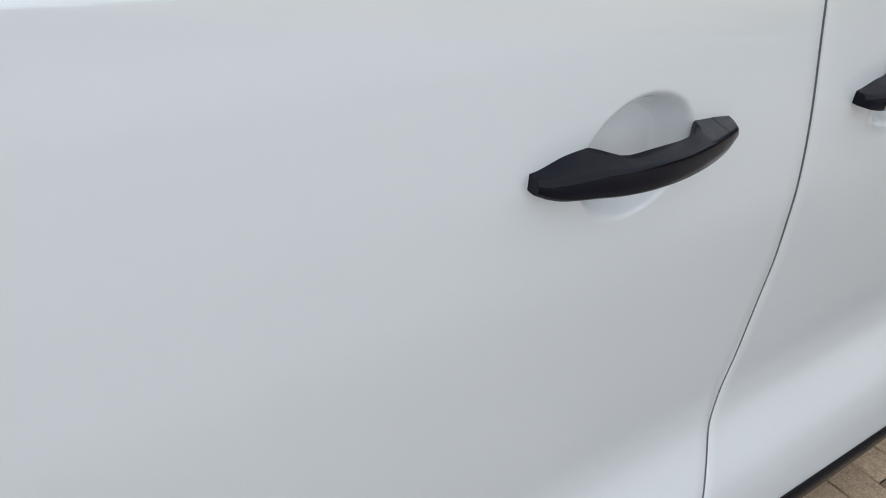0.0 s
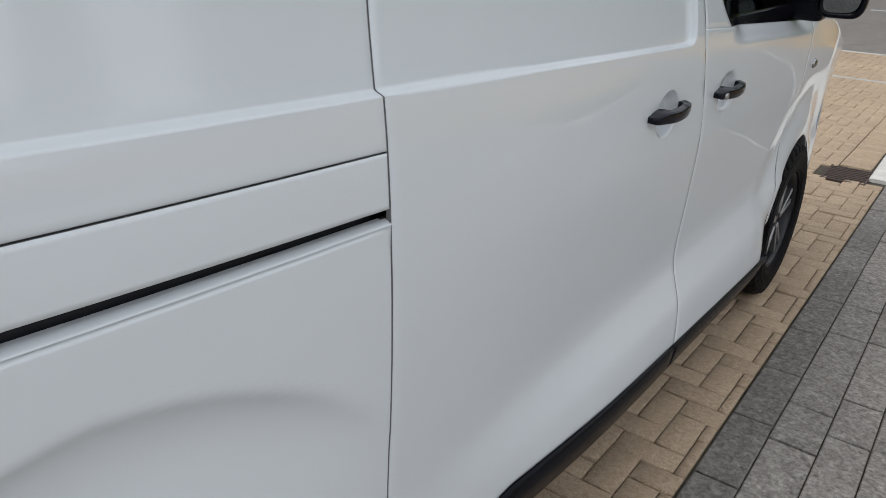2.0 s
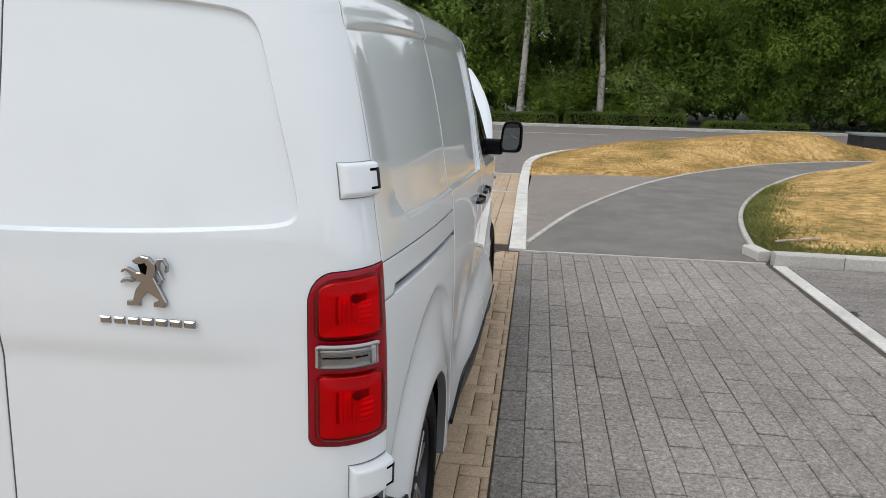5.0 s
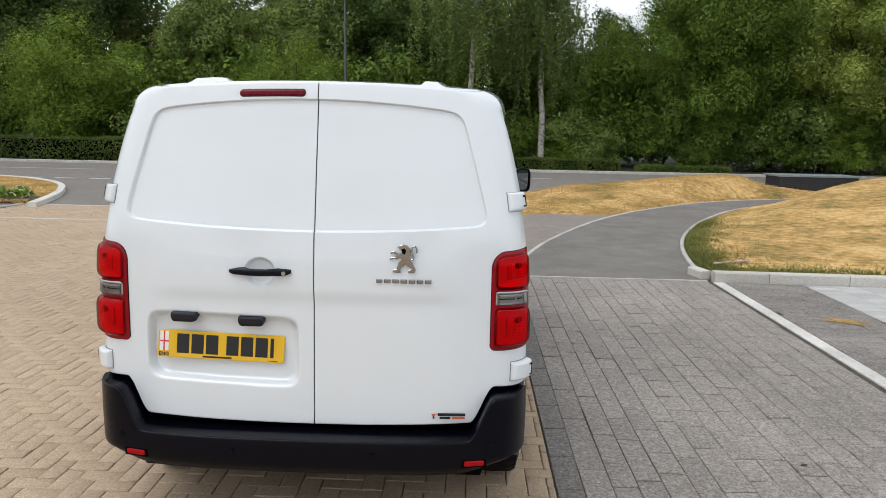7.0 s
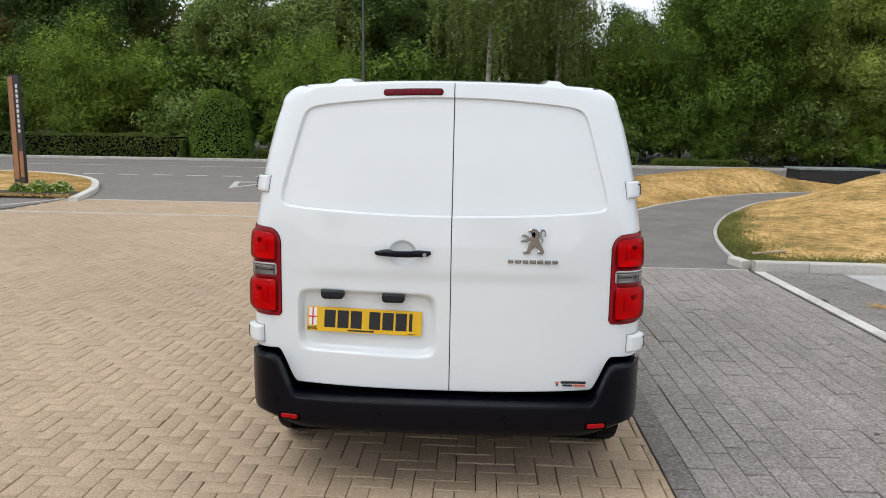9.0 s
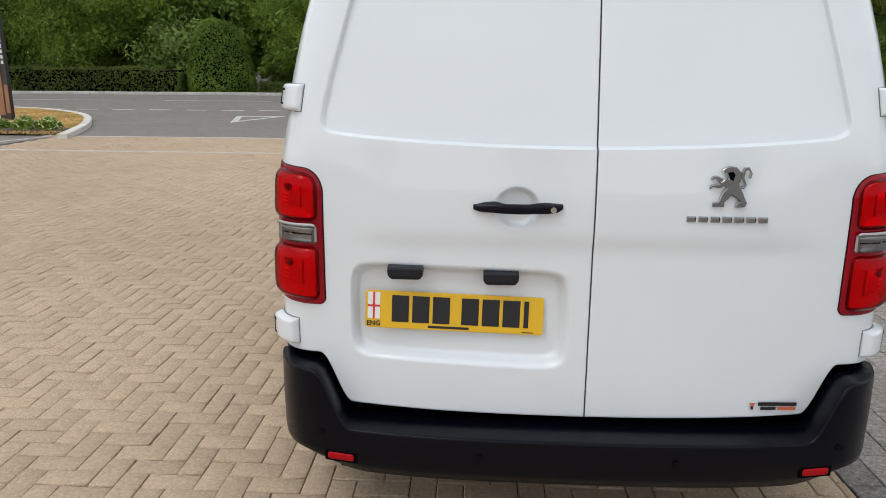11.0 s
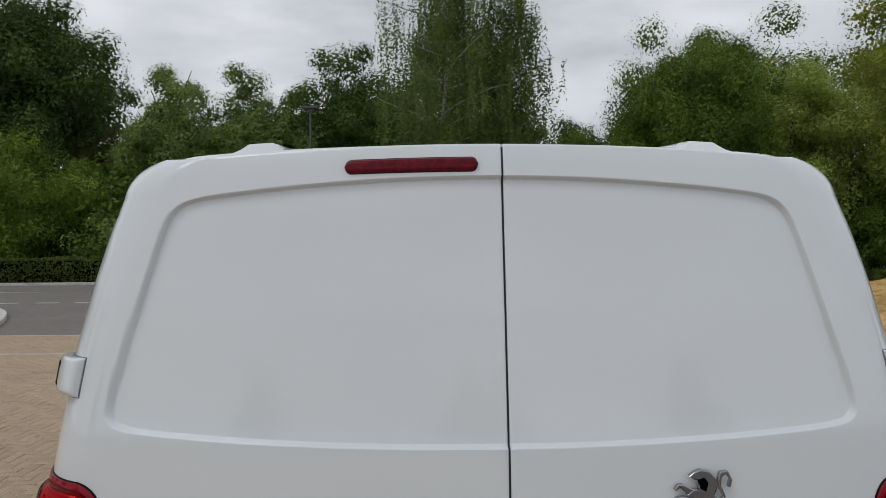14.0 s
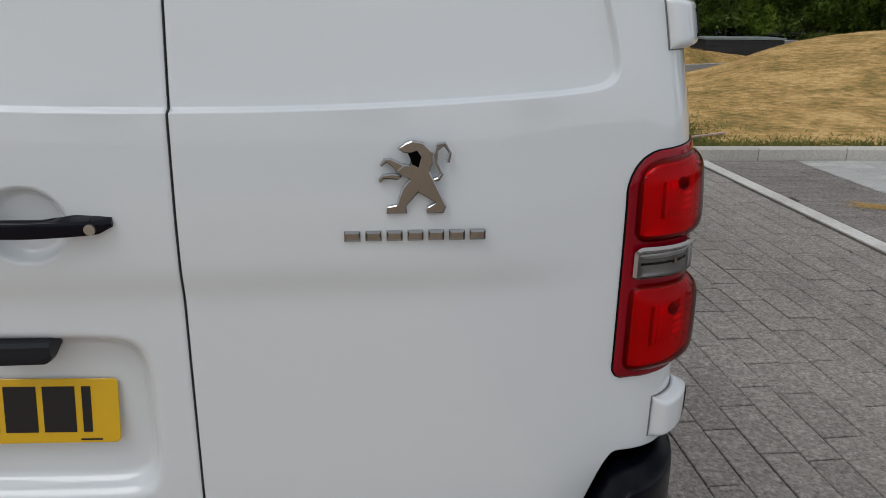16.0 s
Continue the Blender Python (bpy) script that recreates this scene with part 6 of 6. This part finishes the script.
put(tree("lime_tree", "large light green tree overhanging the lawn", 13.5, 6.0, LEAF_LIME, BARK, 76000, 0.085, 0.3, 0.16, 84), 21.3, 24.6)
birch_a = put(weeping_tree("weeping_birch", "tall weeping birch with pale leaning trunk", 16.0, 3.3, LEAF_BIRCH, BIRCH, 1000, 0.06), 0.25, 33.4)
put(weeping_tree("weeping_birch", "slender weeping birch with straight pale trunk", 14.2, 2.0, LEAF_BIRCH, BIRCH, 800, -0.004), 4.0, 33.8, 0)
again(birch_a, 0.9, 38.0, 130, 0.9)
again(birch_a, 3.0, 39.0, 60, 0.85)
far_dark = put(tree("woodland_tree", "dark leafy tree deep in the wood", 14.2, 4.8, LEAF_DARK, BARK, 30000, 0.112, 0.24, 0.04, 44), -46, 44, 0, 1.15)
far_pale = put(tree("broadleaf_tree", "grey-green tree deep in the wood", 13.0, 4.4, LEAF_WILLOW, BARK, 30000, 0.112, 0.22, 0.04, 44), -39, 42)
far_oak = put(tree("oak_tree", "broad green oak deep in the wood", 13.6, 5.2, LEAF_OAK, BARK, 30000, 0.112, 0.26, 0.04, 46), -33, 46, 0, 1.2)
# the wood behind
wood = [(-26, 48, 1.35), (-18, 50, 0.82), (-13, 47, 0.80), (-8, 49, 0.80), (-1.5, 47, 0.95), (4, 47, 0.9), (8.8, 44, 0.70), (12, 49, 0.72), (17, 50, 1.0),
        (24, 47, 0.9), (30, 44, 1.1), (37, 43, 1.15), (45, 41, 1.2), (-53, 42, 1.2), (53, 40, 1.2), (29, 36, 0.8), (34, 33, 0.8), (41, 30, 0.9)]
for k, (x, y, s) in enumerate(wood):
    again((far_dark, far_pale, far_dark, far_oak)[k % 4], x, y, 67 * k, s, 1.0)
again(dark_tree, -23.6, 40.5, 30, 1.25, 1.05)
# trees on the other sides of the car park
side_tree = put(tree("woodland_tree", "green tree at the edge of the car park", 13.6, 4.9, LEAF_DARK, BARK, 9000, 0.16, 0.24, 0.04, 44), -42, 30, 0, 0.9)
for k, (x, y, s) in enumerate([(30, 12, 0.62), (33, 2, 0.62), (14, -30, 0.62), (2, -34, 0.60), (-12, -33, 0.62), (-28, -26, 0.7), (-36, -8, 1.0), (-38, 6, 1.0), (-40, 18, 0.9)]):
    again(side_tree, x, y, 50 * k, s)
again(bright_tree, 18.8, 36.2, 75, 0.66, 0.9)
again(bright_tree, 22.6, 35.6, 160, 0.74, 0.85)
again(bright_tree, 27.0, 34.0, 250, 0.8, 0.9)
# undergrowth
shrub = put(tree("shrub", "dense dark green shrub under the trees", 3.0, 2.2, LEAF_OAK, BARK, 5600, 0.092, 0.06, 0.0, 40, category="shrub"), -3.0, 35.2)
grey_shrub = put(tree("shrub", "grey-green scrubby shrub at the wood's edge", 3.2, 2.3, LEAF_WILLOW, BARK, 5600, 0.088, 0.06, 0.0, 40, category="shrub"), 5.6, 35.6)
light_shrub = put(tree("shrub", "light green leafy shrub by the road", 2.6, 1.9, LEAF_BRIGHT, BARK, 5600, 0.088, 0.05, 0.0, 36, category="shrub"), -5.6, 35.3)
for k, x in enumerate([-44, -39, -34.5, -30, -26, -17.2, -14.8, -10.2, -7.8, -0.6, 1.8, 3.0, 8.2, 9.9, 14.4, 16.4, 18.4, 20.6, 23, 25.8, 28.4, 31.4, 34.8, 38]):
    again((shrub, shrub, grey_shrub, light_shrub)[k % 4] if x < 12 else (shrub, light_shrub, shrub, grey_shrub)[k % 4], x + float(vr.uniform(-0.5, 0.5)), 35.6 + float(vr.uniform(-0.6, 1.4)) - (3 if x > 24 else 0), 40 * k, float(vr.uniform(0.8, 1.35)))
for k, x in enumerate([-8.2, -5.8, 1.6, 5.0, 6.6, 11.6, 14.0, 16.4, 18.8, 21.0, 23.4]):
    again((shrub, grey_shrub, shrub, light_shrub, grey_shrub)[k % 5], float(x), 34.5 + 0.5 * math.sin(k * 2.3), 73 * k, 0.55 + 0.22 * math.sin(k * 1.3) ** 2)
far_shrub = put(tree("shrub", "leafy shrub in the depth of the wood", 3.0, 2.2, LEAF_OAK, BARK, 4200, 0.095, 0.06, 0.0, 26, category="shrub"), -52, 40, 0, 1.7)
for k, x in enumerate(np.linspace(-50, 45, 26)):
    again(far_shrub, float(x), 39.0 + 2 * math.sin(k * 1.9), 61 * k, 1.7, 1.15)

for k, x in enumerate(np.linspace(25, 47, 14)):
    again(far_shrub, float(x), 35.5 - 0.55 * (float(x) - 25) + 1.2 * math.sin(k * 2.1), 47 * k, 1.45, 1.1)


def hedge(name, label, x0, x1, y0, y1, h, mat, n, leaf=0.05, dome=0.0):
    """A clipped hedge: a dark core inside a skin of small leaves."""
    th = thing(name, label, "hedge")
    w, c, yc = (x1 - x0) / 2, (x0 + x1) / 2, (y0 + y1) / 2
    d = (y1 - y0) / 2
    q = vr.normal(0, 1, (n, 3))
    k = 10.0 if not dome else 2.3
    q /= (np.sum(np.abs(q) ** k, axis=1) ** (1 / k))[:, None]
    u = vr.uniform(-1, 1, (n, 3))
    m = np.abs(u).max(1)
    if not dome:
        ax = vr.choice(3, n, p=[0.10, 0.52, 0.38])
        sg = vr.choice([-1, 1], n)
        u[np.arange(n), ax] = sg
        q = u
    q[:, 2] = np.abs(q[:, 2])
    bumps = 1 + 0.05 * np.sin(q[:, 0] * w * 1.9 + 1.0) * np.cos(q[:, 2] * 3 + q[:, 0] * w * 0.7)
    e = 1 - 0.18 * np.clip(np.abs(q[:, 0]) - 0.93, 0, 1) / 0.07 * (0 if dome else 1)
    C = np.stack([c + q[:, 0] * w, yc + q[:, 1] * d * bumps, q[:, 2] * h * bumps * e], 1) + vr.normal(0, leaf * 0.5, (n, 3))
    C[:, 2] = np.maximum(C[:, 2], 0.03)
    N = q / (np.linalg.norm(q, axis=1)[:, None] + 1e-9)
    bm = bmesh.new()
    if dome:
        bmesh.ops.create_icosphere(bm, subdivisions=3, radius=1.0, matrix=Matrix.Translation((c, yc, h * 0.10)) @ Matrix.Diagonal((w * 0.9, d * 0.9, h * 0.82, 1)))
    else:
        box_bm(bm, x0 + 0.06, x1 - 0.06, y0 + 0.06, y1 - 0.06, -0.05, h - 0.07, 0.05)
    part("core", bm, DARK, th)
    quad_soup("leaves", leaf_quads(C, N, leaf, 0.7), mat, th)
    return th


hedge("hedge", "long clipped hedge beside the road, browned in places", -46, -14.3, 31.9, 33.0, 1.12, LEAF_HEDGE, 42000, 0.06)
hedge("clipped_bush", "round clipped evergreen bush at the hedge end", -14.15, -11.1, 31.9, 34.0, 3.45, LEAF_OAK, 16000, 0.055, dome=1)
hedge("low_hedge", "low clipped hedge in front of birch trunk", -2.4, 2.0, 31.9, 32.9, 0.50, LEAF_HEDGE, 9000, 0.045)
hedge("low_hedge", "low clipped hedge bordering the road", 2.35, 7.5, 31.9, 33.0, 0.58, LEAF_HEDGE, 11000, 0.045)
hedge("low_hedge", "low clipped hedge in front of the oak", 8.4, 12.6, 31.9, 32.9, 0.36, LEAF_HEDGE, 8000, 0.045)
hedge("low_hedge", "thin low hedge at the lawn's far edge", 18.6, 31, 28.6, 29.8, 0.45, LEAF_HEDGE, 14000, 0.05)
hedge("low_hedge", "low hedge stub beside the clipped bush", -10.6, -9.3, 32.0, 33.0, 0.5, LEAF_HEDGE, 3000, 0.05)

# flower bed at the island
bed = slab("flower_bed", [(-8.72, 12.55), (-13.5, 12.6), (-13.5, 13.3), (-8.95, 13.2)], 0.02, 0.095, EARTH, "dark earth planting bed at the kerb", "flower bed")
plant = thing("flowering_plant", "low bright green plant with pale flowers", "plant", group="plants in the bed")
q = vr.normal(0, 1, (420, 3))
q /= np.linalg.norm(q, axis=1)[:, None]
q[:, 2] = np.abs(q[:, 2])
quad_soup("leaves", leaf_quads(q * np.array([0.26, 0.22, 0.24]) * vr.uniform(0.4, 1, (420, 1)), q, 0.055), LEAF_BRIGHT, plant)["kind"] = "stuff"
q2 = q[:90]
quad_soup("flowers", leaf_quads(q2 * np.array([0.27, 0.23, 0.27]), q2, 0.03), FLOWER, plant)["kind"] = "stuff"
put(plant, -9.25, 12.92, z=0.09)
for k, x in enumerate([-9.75, -10.3, -10.85, -11.5, -12.2, -12.9]):
    pl = copy_thing(plant, Matrix.Identity(4))
    put(pl, x, 12.9 + 0.1 * math.sin(k * 2.1), 60 * k, 0.8 + 0.25 * math.cos(k * 1.7), z=0.09)

# totem sign
totem = thing("totem_sign", "tall slim sign of brown timber and black panels", "sign", (-11.8, 15.45, 0.08))
part("timber_panel", box(-0.19, 0.03, -0.05, 0.05, 0.10, 2.70, 0.006), TOTEM_WOOD, totem, "brown timber panel")
part("black_frame", box(-0.24, 0.26, -0.035, 0.045, 0.0, 2.74, 0.008), TOTEM_BLACK, totem, "black metal panel")
part("timber_panel", box(0.09, 0.25, -0.045, 0.05, 0.16, 0.82, 0.006), TOTEM_WOOD, totem)
for k in range(10):
    part("lettering_bar", box(0.12, 0.21, -0.0405, -0.034, 1.30 + k * 0.125, 1.38 + k * 0.125), LETTERING, totem, "plain pale lettering bar")
totem.rotation_euler = (0, 0, radians(-28))

# lamp post, utility housing, drain
post = thing("street_lamp", "slim grey steel lamp post behind the hedge", "street lamp", (-5.65, 33.4, 0))
bm = bmesh.new()
limb(bm, (0, 0, -0.1), (0, 0, 8.1), 0.085, 0.05, 12, 0, 2)
part("pole", bm, POST, post, smooth=True)
part("lamp_head", box(-0.42, 0.42, -0.16, 0.16, 8.1, 8.22, 0.04, 2), POST, post, "flat grey lamp head")
part("lamp_bracket", box(-0.12, 0.12, -0.08, 0.08, 7.95, 8.11, 0.03, 2), POST, post)
hb = thing("utility_housing", "low black clad housing with flat grey lid", "utility housing", (10.85, 19.85, 0.11))
part("body", box(-1.15, 1.15, -0.52, 0.52, -0.15, 0.47, 0.01), BOX_BLACK, hb, "black slatted body")
part("lid", box(-1.22, 1.19, -0.56, 0.55, 0.474, 0.53, 0.008), BOX_TOP, hb, "grey sheet lid")
for k in range(5):
    part("cladding_slat", box(-1.155, 1.155, -0.535, -0.52, 0.02 + k * 0.09, 0.10 + k * 0.09, 0.003), BOX_BLACK, hb)
drain = thing("drain_grate", "rusty iron gully grate in the paving", "drain", (0.815, 5.79, 0))
part("pit", box(-0.135, 0.135, -0.19, 0.19, -0.06, -0.03), DARK, drain)
for k in range(9):
    part("bar", box(-0.13, 0.13, -0.185 + k * 0.0425, -0.160 + k * 0.0425, -0.035, 0.002, 0.003), IRON, drain)
for sx in (-0.133, 0.123):
    part("frame_bar", box(sx, sx + 0.012, -0.195, 0.195, -0.035, 0.003, 0.002), IRON, drain)
leaf_ob = quad_soup("dead_leaf", leaf_quads(np.array([[2.345, 0.778, 0.006]]), np.array([[0, 0, 1.0]]), 0.040, 0.1), EARTH)
tagged(leaf_ob, "single dry leaf lying on grey paving", "leaf")

# ---- paving: blocks with chamfered edges ----
rng = np.random.default_rng(7)


def blocks(rects, z=0.0, ch=0.004, depth=0.014, jit=0.0012):
    """Chamfered blocks from an array of x0, x1, y0, y1: vertices and quads."""
    r = np.asarray(rects, float)
    n = len(r)
    x0, x1, y0, y1 = r.T
    zz = z + rng.normal(0, jit, n)
    tx, ty = rng.normal(0, jit, n), rng.normal(0, jit, n)
    V = np.zeros((n, 12, 3))
    for k, (inset, dz) in enumerate(((0.0, -depth), (0.0, -ch * 0.8), (ch, 0.0))):
        for c, (sx, sy) in enumerate(((0, 0), (1, 0), (1, 1), (0, 1))):
            V[:, k * 4 + c, 0] = np.where(sx, x1 - inset, x0 + inset)
            V[:, k * 4 + c, 1] = np.where(sy, y1 - inset, y0 + inset)
            V[:, k * 4 + c, 2] = zz + dz + (2 * sx - 1) * tx + (2 * sy - 1) * ty
    q = [(8, 9, 10, 11)]
    for k in (0, 1):
        for c in range(4):
            d = (c + 1) % 4
            q.append((k * 4 + c, k * 4 + d, k * 4 + 4 + d, k * 4 + 4 + c))
    return V, np.array(q)


def joined(name, rects, mat, parent, label="", **kw):
    V, q = blocks(rects, **kw)
    n = len(V)
    F = (np.arange(n)[:, None, None] * 12 + q[None]).reshape(-1)
    me = bpy.data.meshes.new(name)
    me.vertices.add(n * 12)
    me.vertices.foreach_set("co", V.astype(np.float32).ravel())
    me.loops.add(len(F))
    me.loops.foreach_set("vertex_index", F.astype(np.int32))
    me.polygons.add(len(F) // 4)
    me.polygons.foreach_set("loop_start", np.arange(len(F) // 4, dtype=np.int32) * 4)
    me.polygons.foreach_set("loop_total", np.full(len(F) // 4, 4, dtype=np.int32))
    me.update(calc_edges=True)
    ob = link_mesh(name, me, mat, parent, label, False)
    ob["kind"] = "stuff"
    return ob


def singles(name, rects, mat, parent, **kw):
    """One object for each block; blocks of one size share a mesh."""
    shared = {}
    for x0, x1, y0, y1 in rects:
        key = (round(x1 - x0, 3), round(y1 - y0, 3), int(rng.integers(3)))
        if key not in shared:
            w, l = key[:2]
            V, q = blocks([(-w / 2, w / 2, -l / 2, l / 2)], **kw)
            me = bpy.data.meshes.new(name)
            me.from_pydata(V[0].tolist(), [], q.tolist())
            me.materials.append(mat)
            shared[key] = me
        ob = new(name, shared[key])
        ob.parent = parent
        ob.location = ((x0 + x1) / 2, (y0 + y1) / 2, float(rng.normal(0, 0.0008)))


tan_paving = thing("tan_block_paving", "tan concrete blocks laid in herringbone", "block paving", kind="structure")
P0 = 0.0964
J = 0.0018
near, rest = [], []
for i in range(-118, 12):
    for j in range(-66, 128):
        d = (i + j) % 4
        if d == 0:
            r = [i * P0, (i + 2) * P0, j * P0, (j + 1) * P0]
        elif d == 2:
            r = [i * P0, (i + 1) * P0, (j) * P0, (j + 2) * P0]
            if (i + j + 1) % 4 != 3:
                continue
        else:
            continue
        r = [r[0] + 0.0464, r[1] + 0.0464, r[2] + 0.257, r[3] + 0.257]
        xmax = 1.046 if r[3] < 5.75 else 0.721
        ymax = 12.36
        if r[2] > ymax - 0.03 or r[0] > xmax - 0.02:
            continue
        r[1], r[3] = min(r[1], xmax), min(r[3], ymax)
        if 0.66 < (r[0] + r[1]) / 2 < 0.97 and 5.56 < (r[2] + r[3]) / 2 < 6.02:
            continue
        if r[0] < -8.9 and r[3] > 9.2 + (r[0] + 12) * 0.35:
            continue
        r = (r[0] + J, r[1] - J, r[2] + J, r[3] - J)
        if -0.9 < r[0] and -1.2 < r[2] < 1.95:
            near.append(r)
        else:
            rest.append(r)
y = 6.02
while y < 12.3:  # border course along the kerb
    rest.append((0.724 + J, 0.924 - J, y + J, min(y + P0, 12.36) - J))
    y += P0
singles("tan_block", near[:300], TAN, tan_paving)
joined("tan_blocks", rest + near[300:], TAN, tan_paving, "tan herringbone blocks")

grey_paving = thing("grey_paving", "grey granite-aggregate paving blocks in running rows", "paving", kind="structure")
near, rest, dark = [], [], []
xcol = 1.052
cols = []
while xcol < 3.42:
    w = 0.128 if not cols else [0.160, 0.140, 0.126, 0.126, 0.140, 0.126, 0.160, 0.126][len(cols) % 8]
    w = min(w, 3.436 - xcol)
    if w < 0.05:
        break
    cols.append((xcol, w))
    xcol += w
for k, (x0, w) in enumerate(cols):
    y = -6.0 + rng.uniform(0, 0.3)
    while y < 5.68:
        L = 0.362 if k == 0 else float(rng.choice([0.245, 0.305, 0.365, 0.485]))
        y1 = min(y + L, 5.70)
        if y1 - y > 0.04:
            r = (x0 + 0.0022, x0 + w - 0.0022, y + 0.0040, y1 - 0.0040)
            (dark if k == 0 else near if (x0 < 2.35 and y > -0.8) else rest).append(r)
        y += L
singles("grey_block", near[:280], GREY_PAVER, grey_paving, jit=0.0014, ch=0.0035)
singles("charcoal_block", dark, DARK_PAVER, grey_paving, jit=0.0014, ch=0.0035)
# beyond the bay line the rows run across
rest2, pale = [], []
y = -6.0
while y < 5.62:
    w = float(rng.choice([0.126, 0.14, 0.16]))
    x = 3.575 + rng.uniform(-0.3, 0)
    while x < 4.44:
        L = float(rng.choice([0.245, 0.305, 0.365, 0.485]))
        if x + L > 3.62:
            rest2.append((max(x, 3.575) + J, min(x + L, 4.45) - J, y + J, min(y + w, 5.64) - J))
        x += L
    x = 4.46
    while x < 9:
        L = 0.30
        pale.append((x + J, x + L - J, y + J, min(y + w, 5.60) - J))
        x += L
    y += w
joined("grey_blocks", rest + near[280:], GREY_PAVER, grey_paving, "grey aggregate blocks")
joined("charcoal_blocks", [r for r in rest2 if r[1] - r[0] > 0.03 and r[3] - r[2] > 0.03], DARK_PAVER, grey_paving, "charcoal aggregate blocks")
joined("pale_blocks", [r for r in pale if r[3] - r[2] > 0.03], PALE_PAVER, grey_paving, "pale granite blocks")
# spilt sand on the bay
n = 2600
a, k = rng.uniform(0, 2 * np.pi, n), np.abs(rng.normal(0, 0.5, n))
gx = 4.08 + (0.17 * np.cos(a) + 0.05 * np.sin(3 * a)) * k + 0.02 * rng.normal(0, 1, n)
gy = 3.90 + (0.12 * np.sin(a) - 0.07 * np.cos(a)) * k
sz = rng.uniform(0.002, 0.006, n)
V = np.zeros((n, 4, 3))
for c, (ex, ey) in enumerate(((-1, -0.6), (0.8, -1), (1, 0.7), (-0.7, 1))):
    V[:, c] = np.stack([gx + ex * sz, gy + ey * sz, 0.0045 + 0.5 * sz * (c % 2)], -1)
tagged(quad_soup("spilt_sand", V, surface("orange_sand", [(0.3, (0.44, 0.25, 0.07)), (0.7, (0.62, 0.42, 0.16))], scale=30, rough=0.95), None, ""), "patch of spilt orange sand on charcoal paving", "sand", kind="stuff")
bay_line = thing("bay_line", "pale concrete bay line set in grey paving", "bay line", kind="structure")
y = -6.0
while y < 5.6:
    strip("line_block", np.array([(3.505, y), (3.505, min(y + 0.598, 5.66))]), -0.060, 0.063, -0.02, -0.001, BAY_WHITE, bay_line, 0.003)
    y += 0.6
for (nm, x0, x1, y0, y1, mat) in (("far_tan_paving", -30, -11.3, -14, 9.0, TAN), ("far_tan_paving", -11.3, 1.05, -14, -6.15, TAN), ("far_grey_paving", 1.05, 14, -14, -6.05, GREY_PAVER)):
    s2 = thing(nm, "plain block paving out of view", "paving", kind="structure")
    mesh_part("paving_sheet", [(x0, y0, -0.002), (x1, y0, -0.002), (x1, y1, -0.002), (x0, y1, -0.002)], [(0, 1, 2, 3)], mat, s2, smooth=False)

# the surroundings were laid out on the plane z = 0; the ground really lies a hand's breadth below the van's datum
SETTLE = Matrix.Translation((0.7, -1.8, 1.55)) @ Matrix.Scale(1.02, 4) @ Matrix.Translation((-0.7, 1.8, -1.55))
for ob in list(scene.collection.objects):
    if ob.parent is None and ob not in (van, cam, sun):
        ob.matrix_basis = SETTLE @ ob.matrix_basis
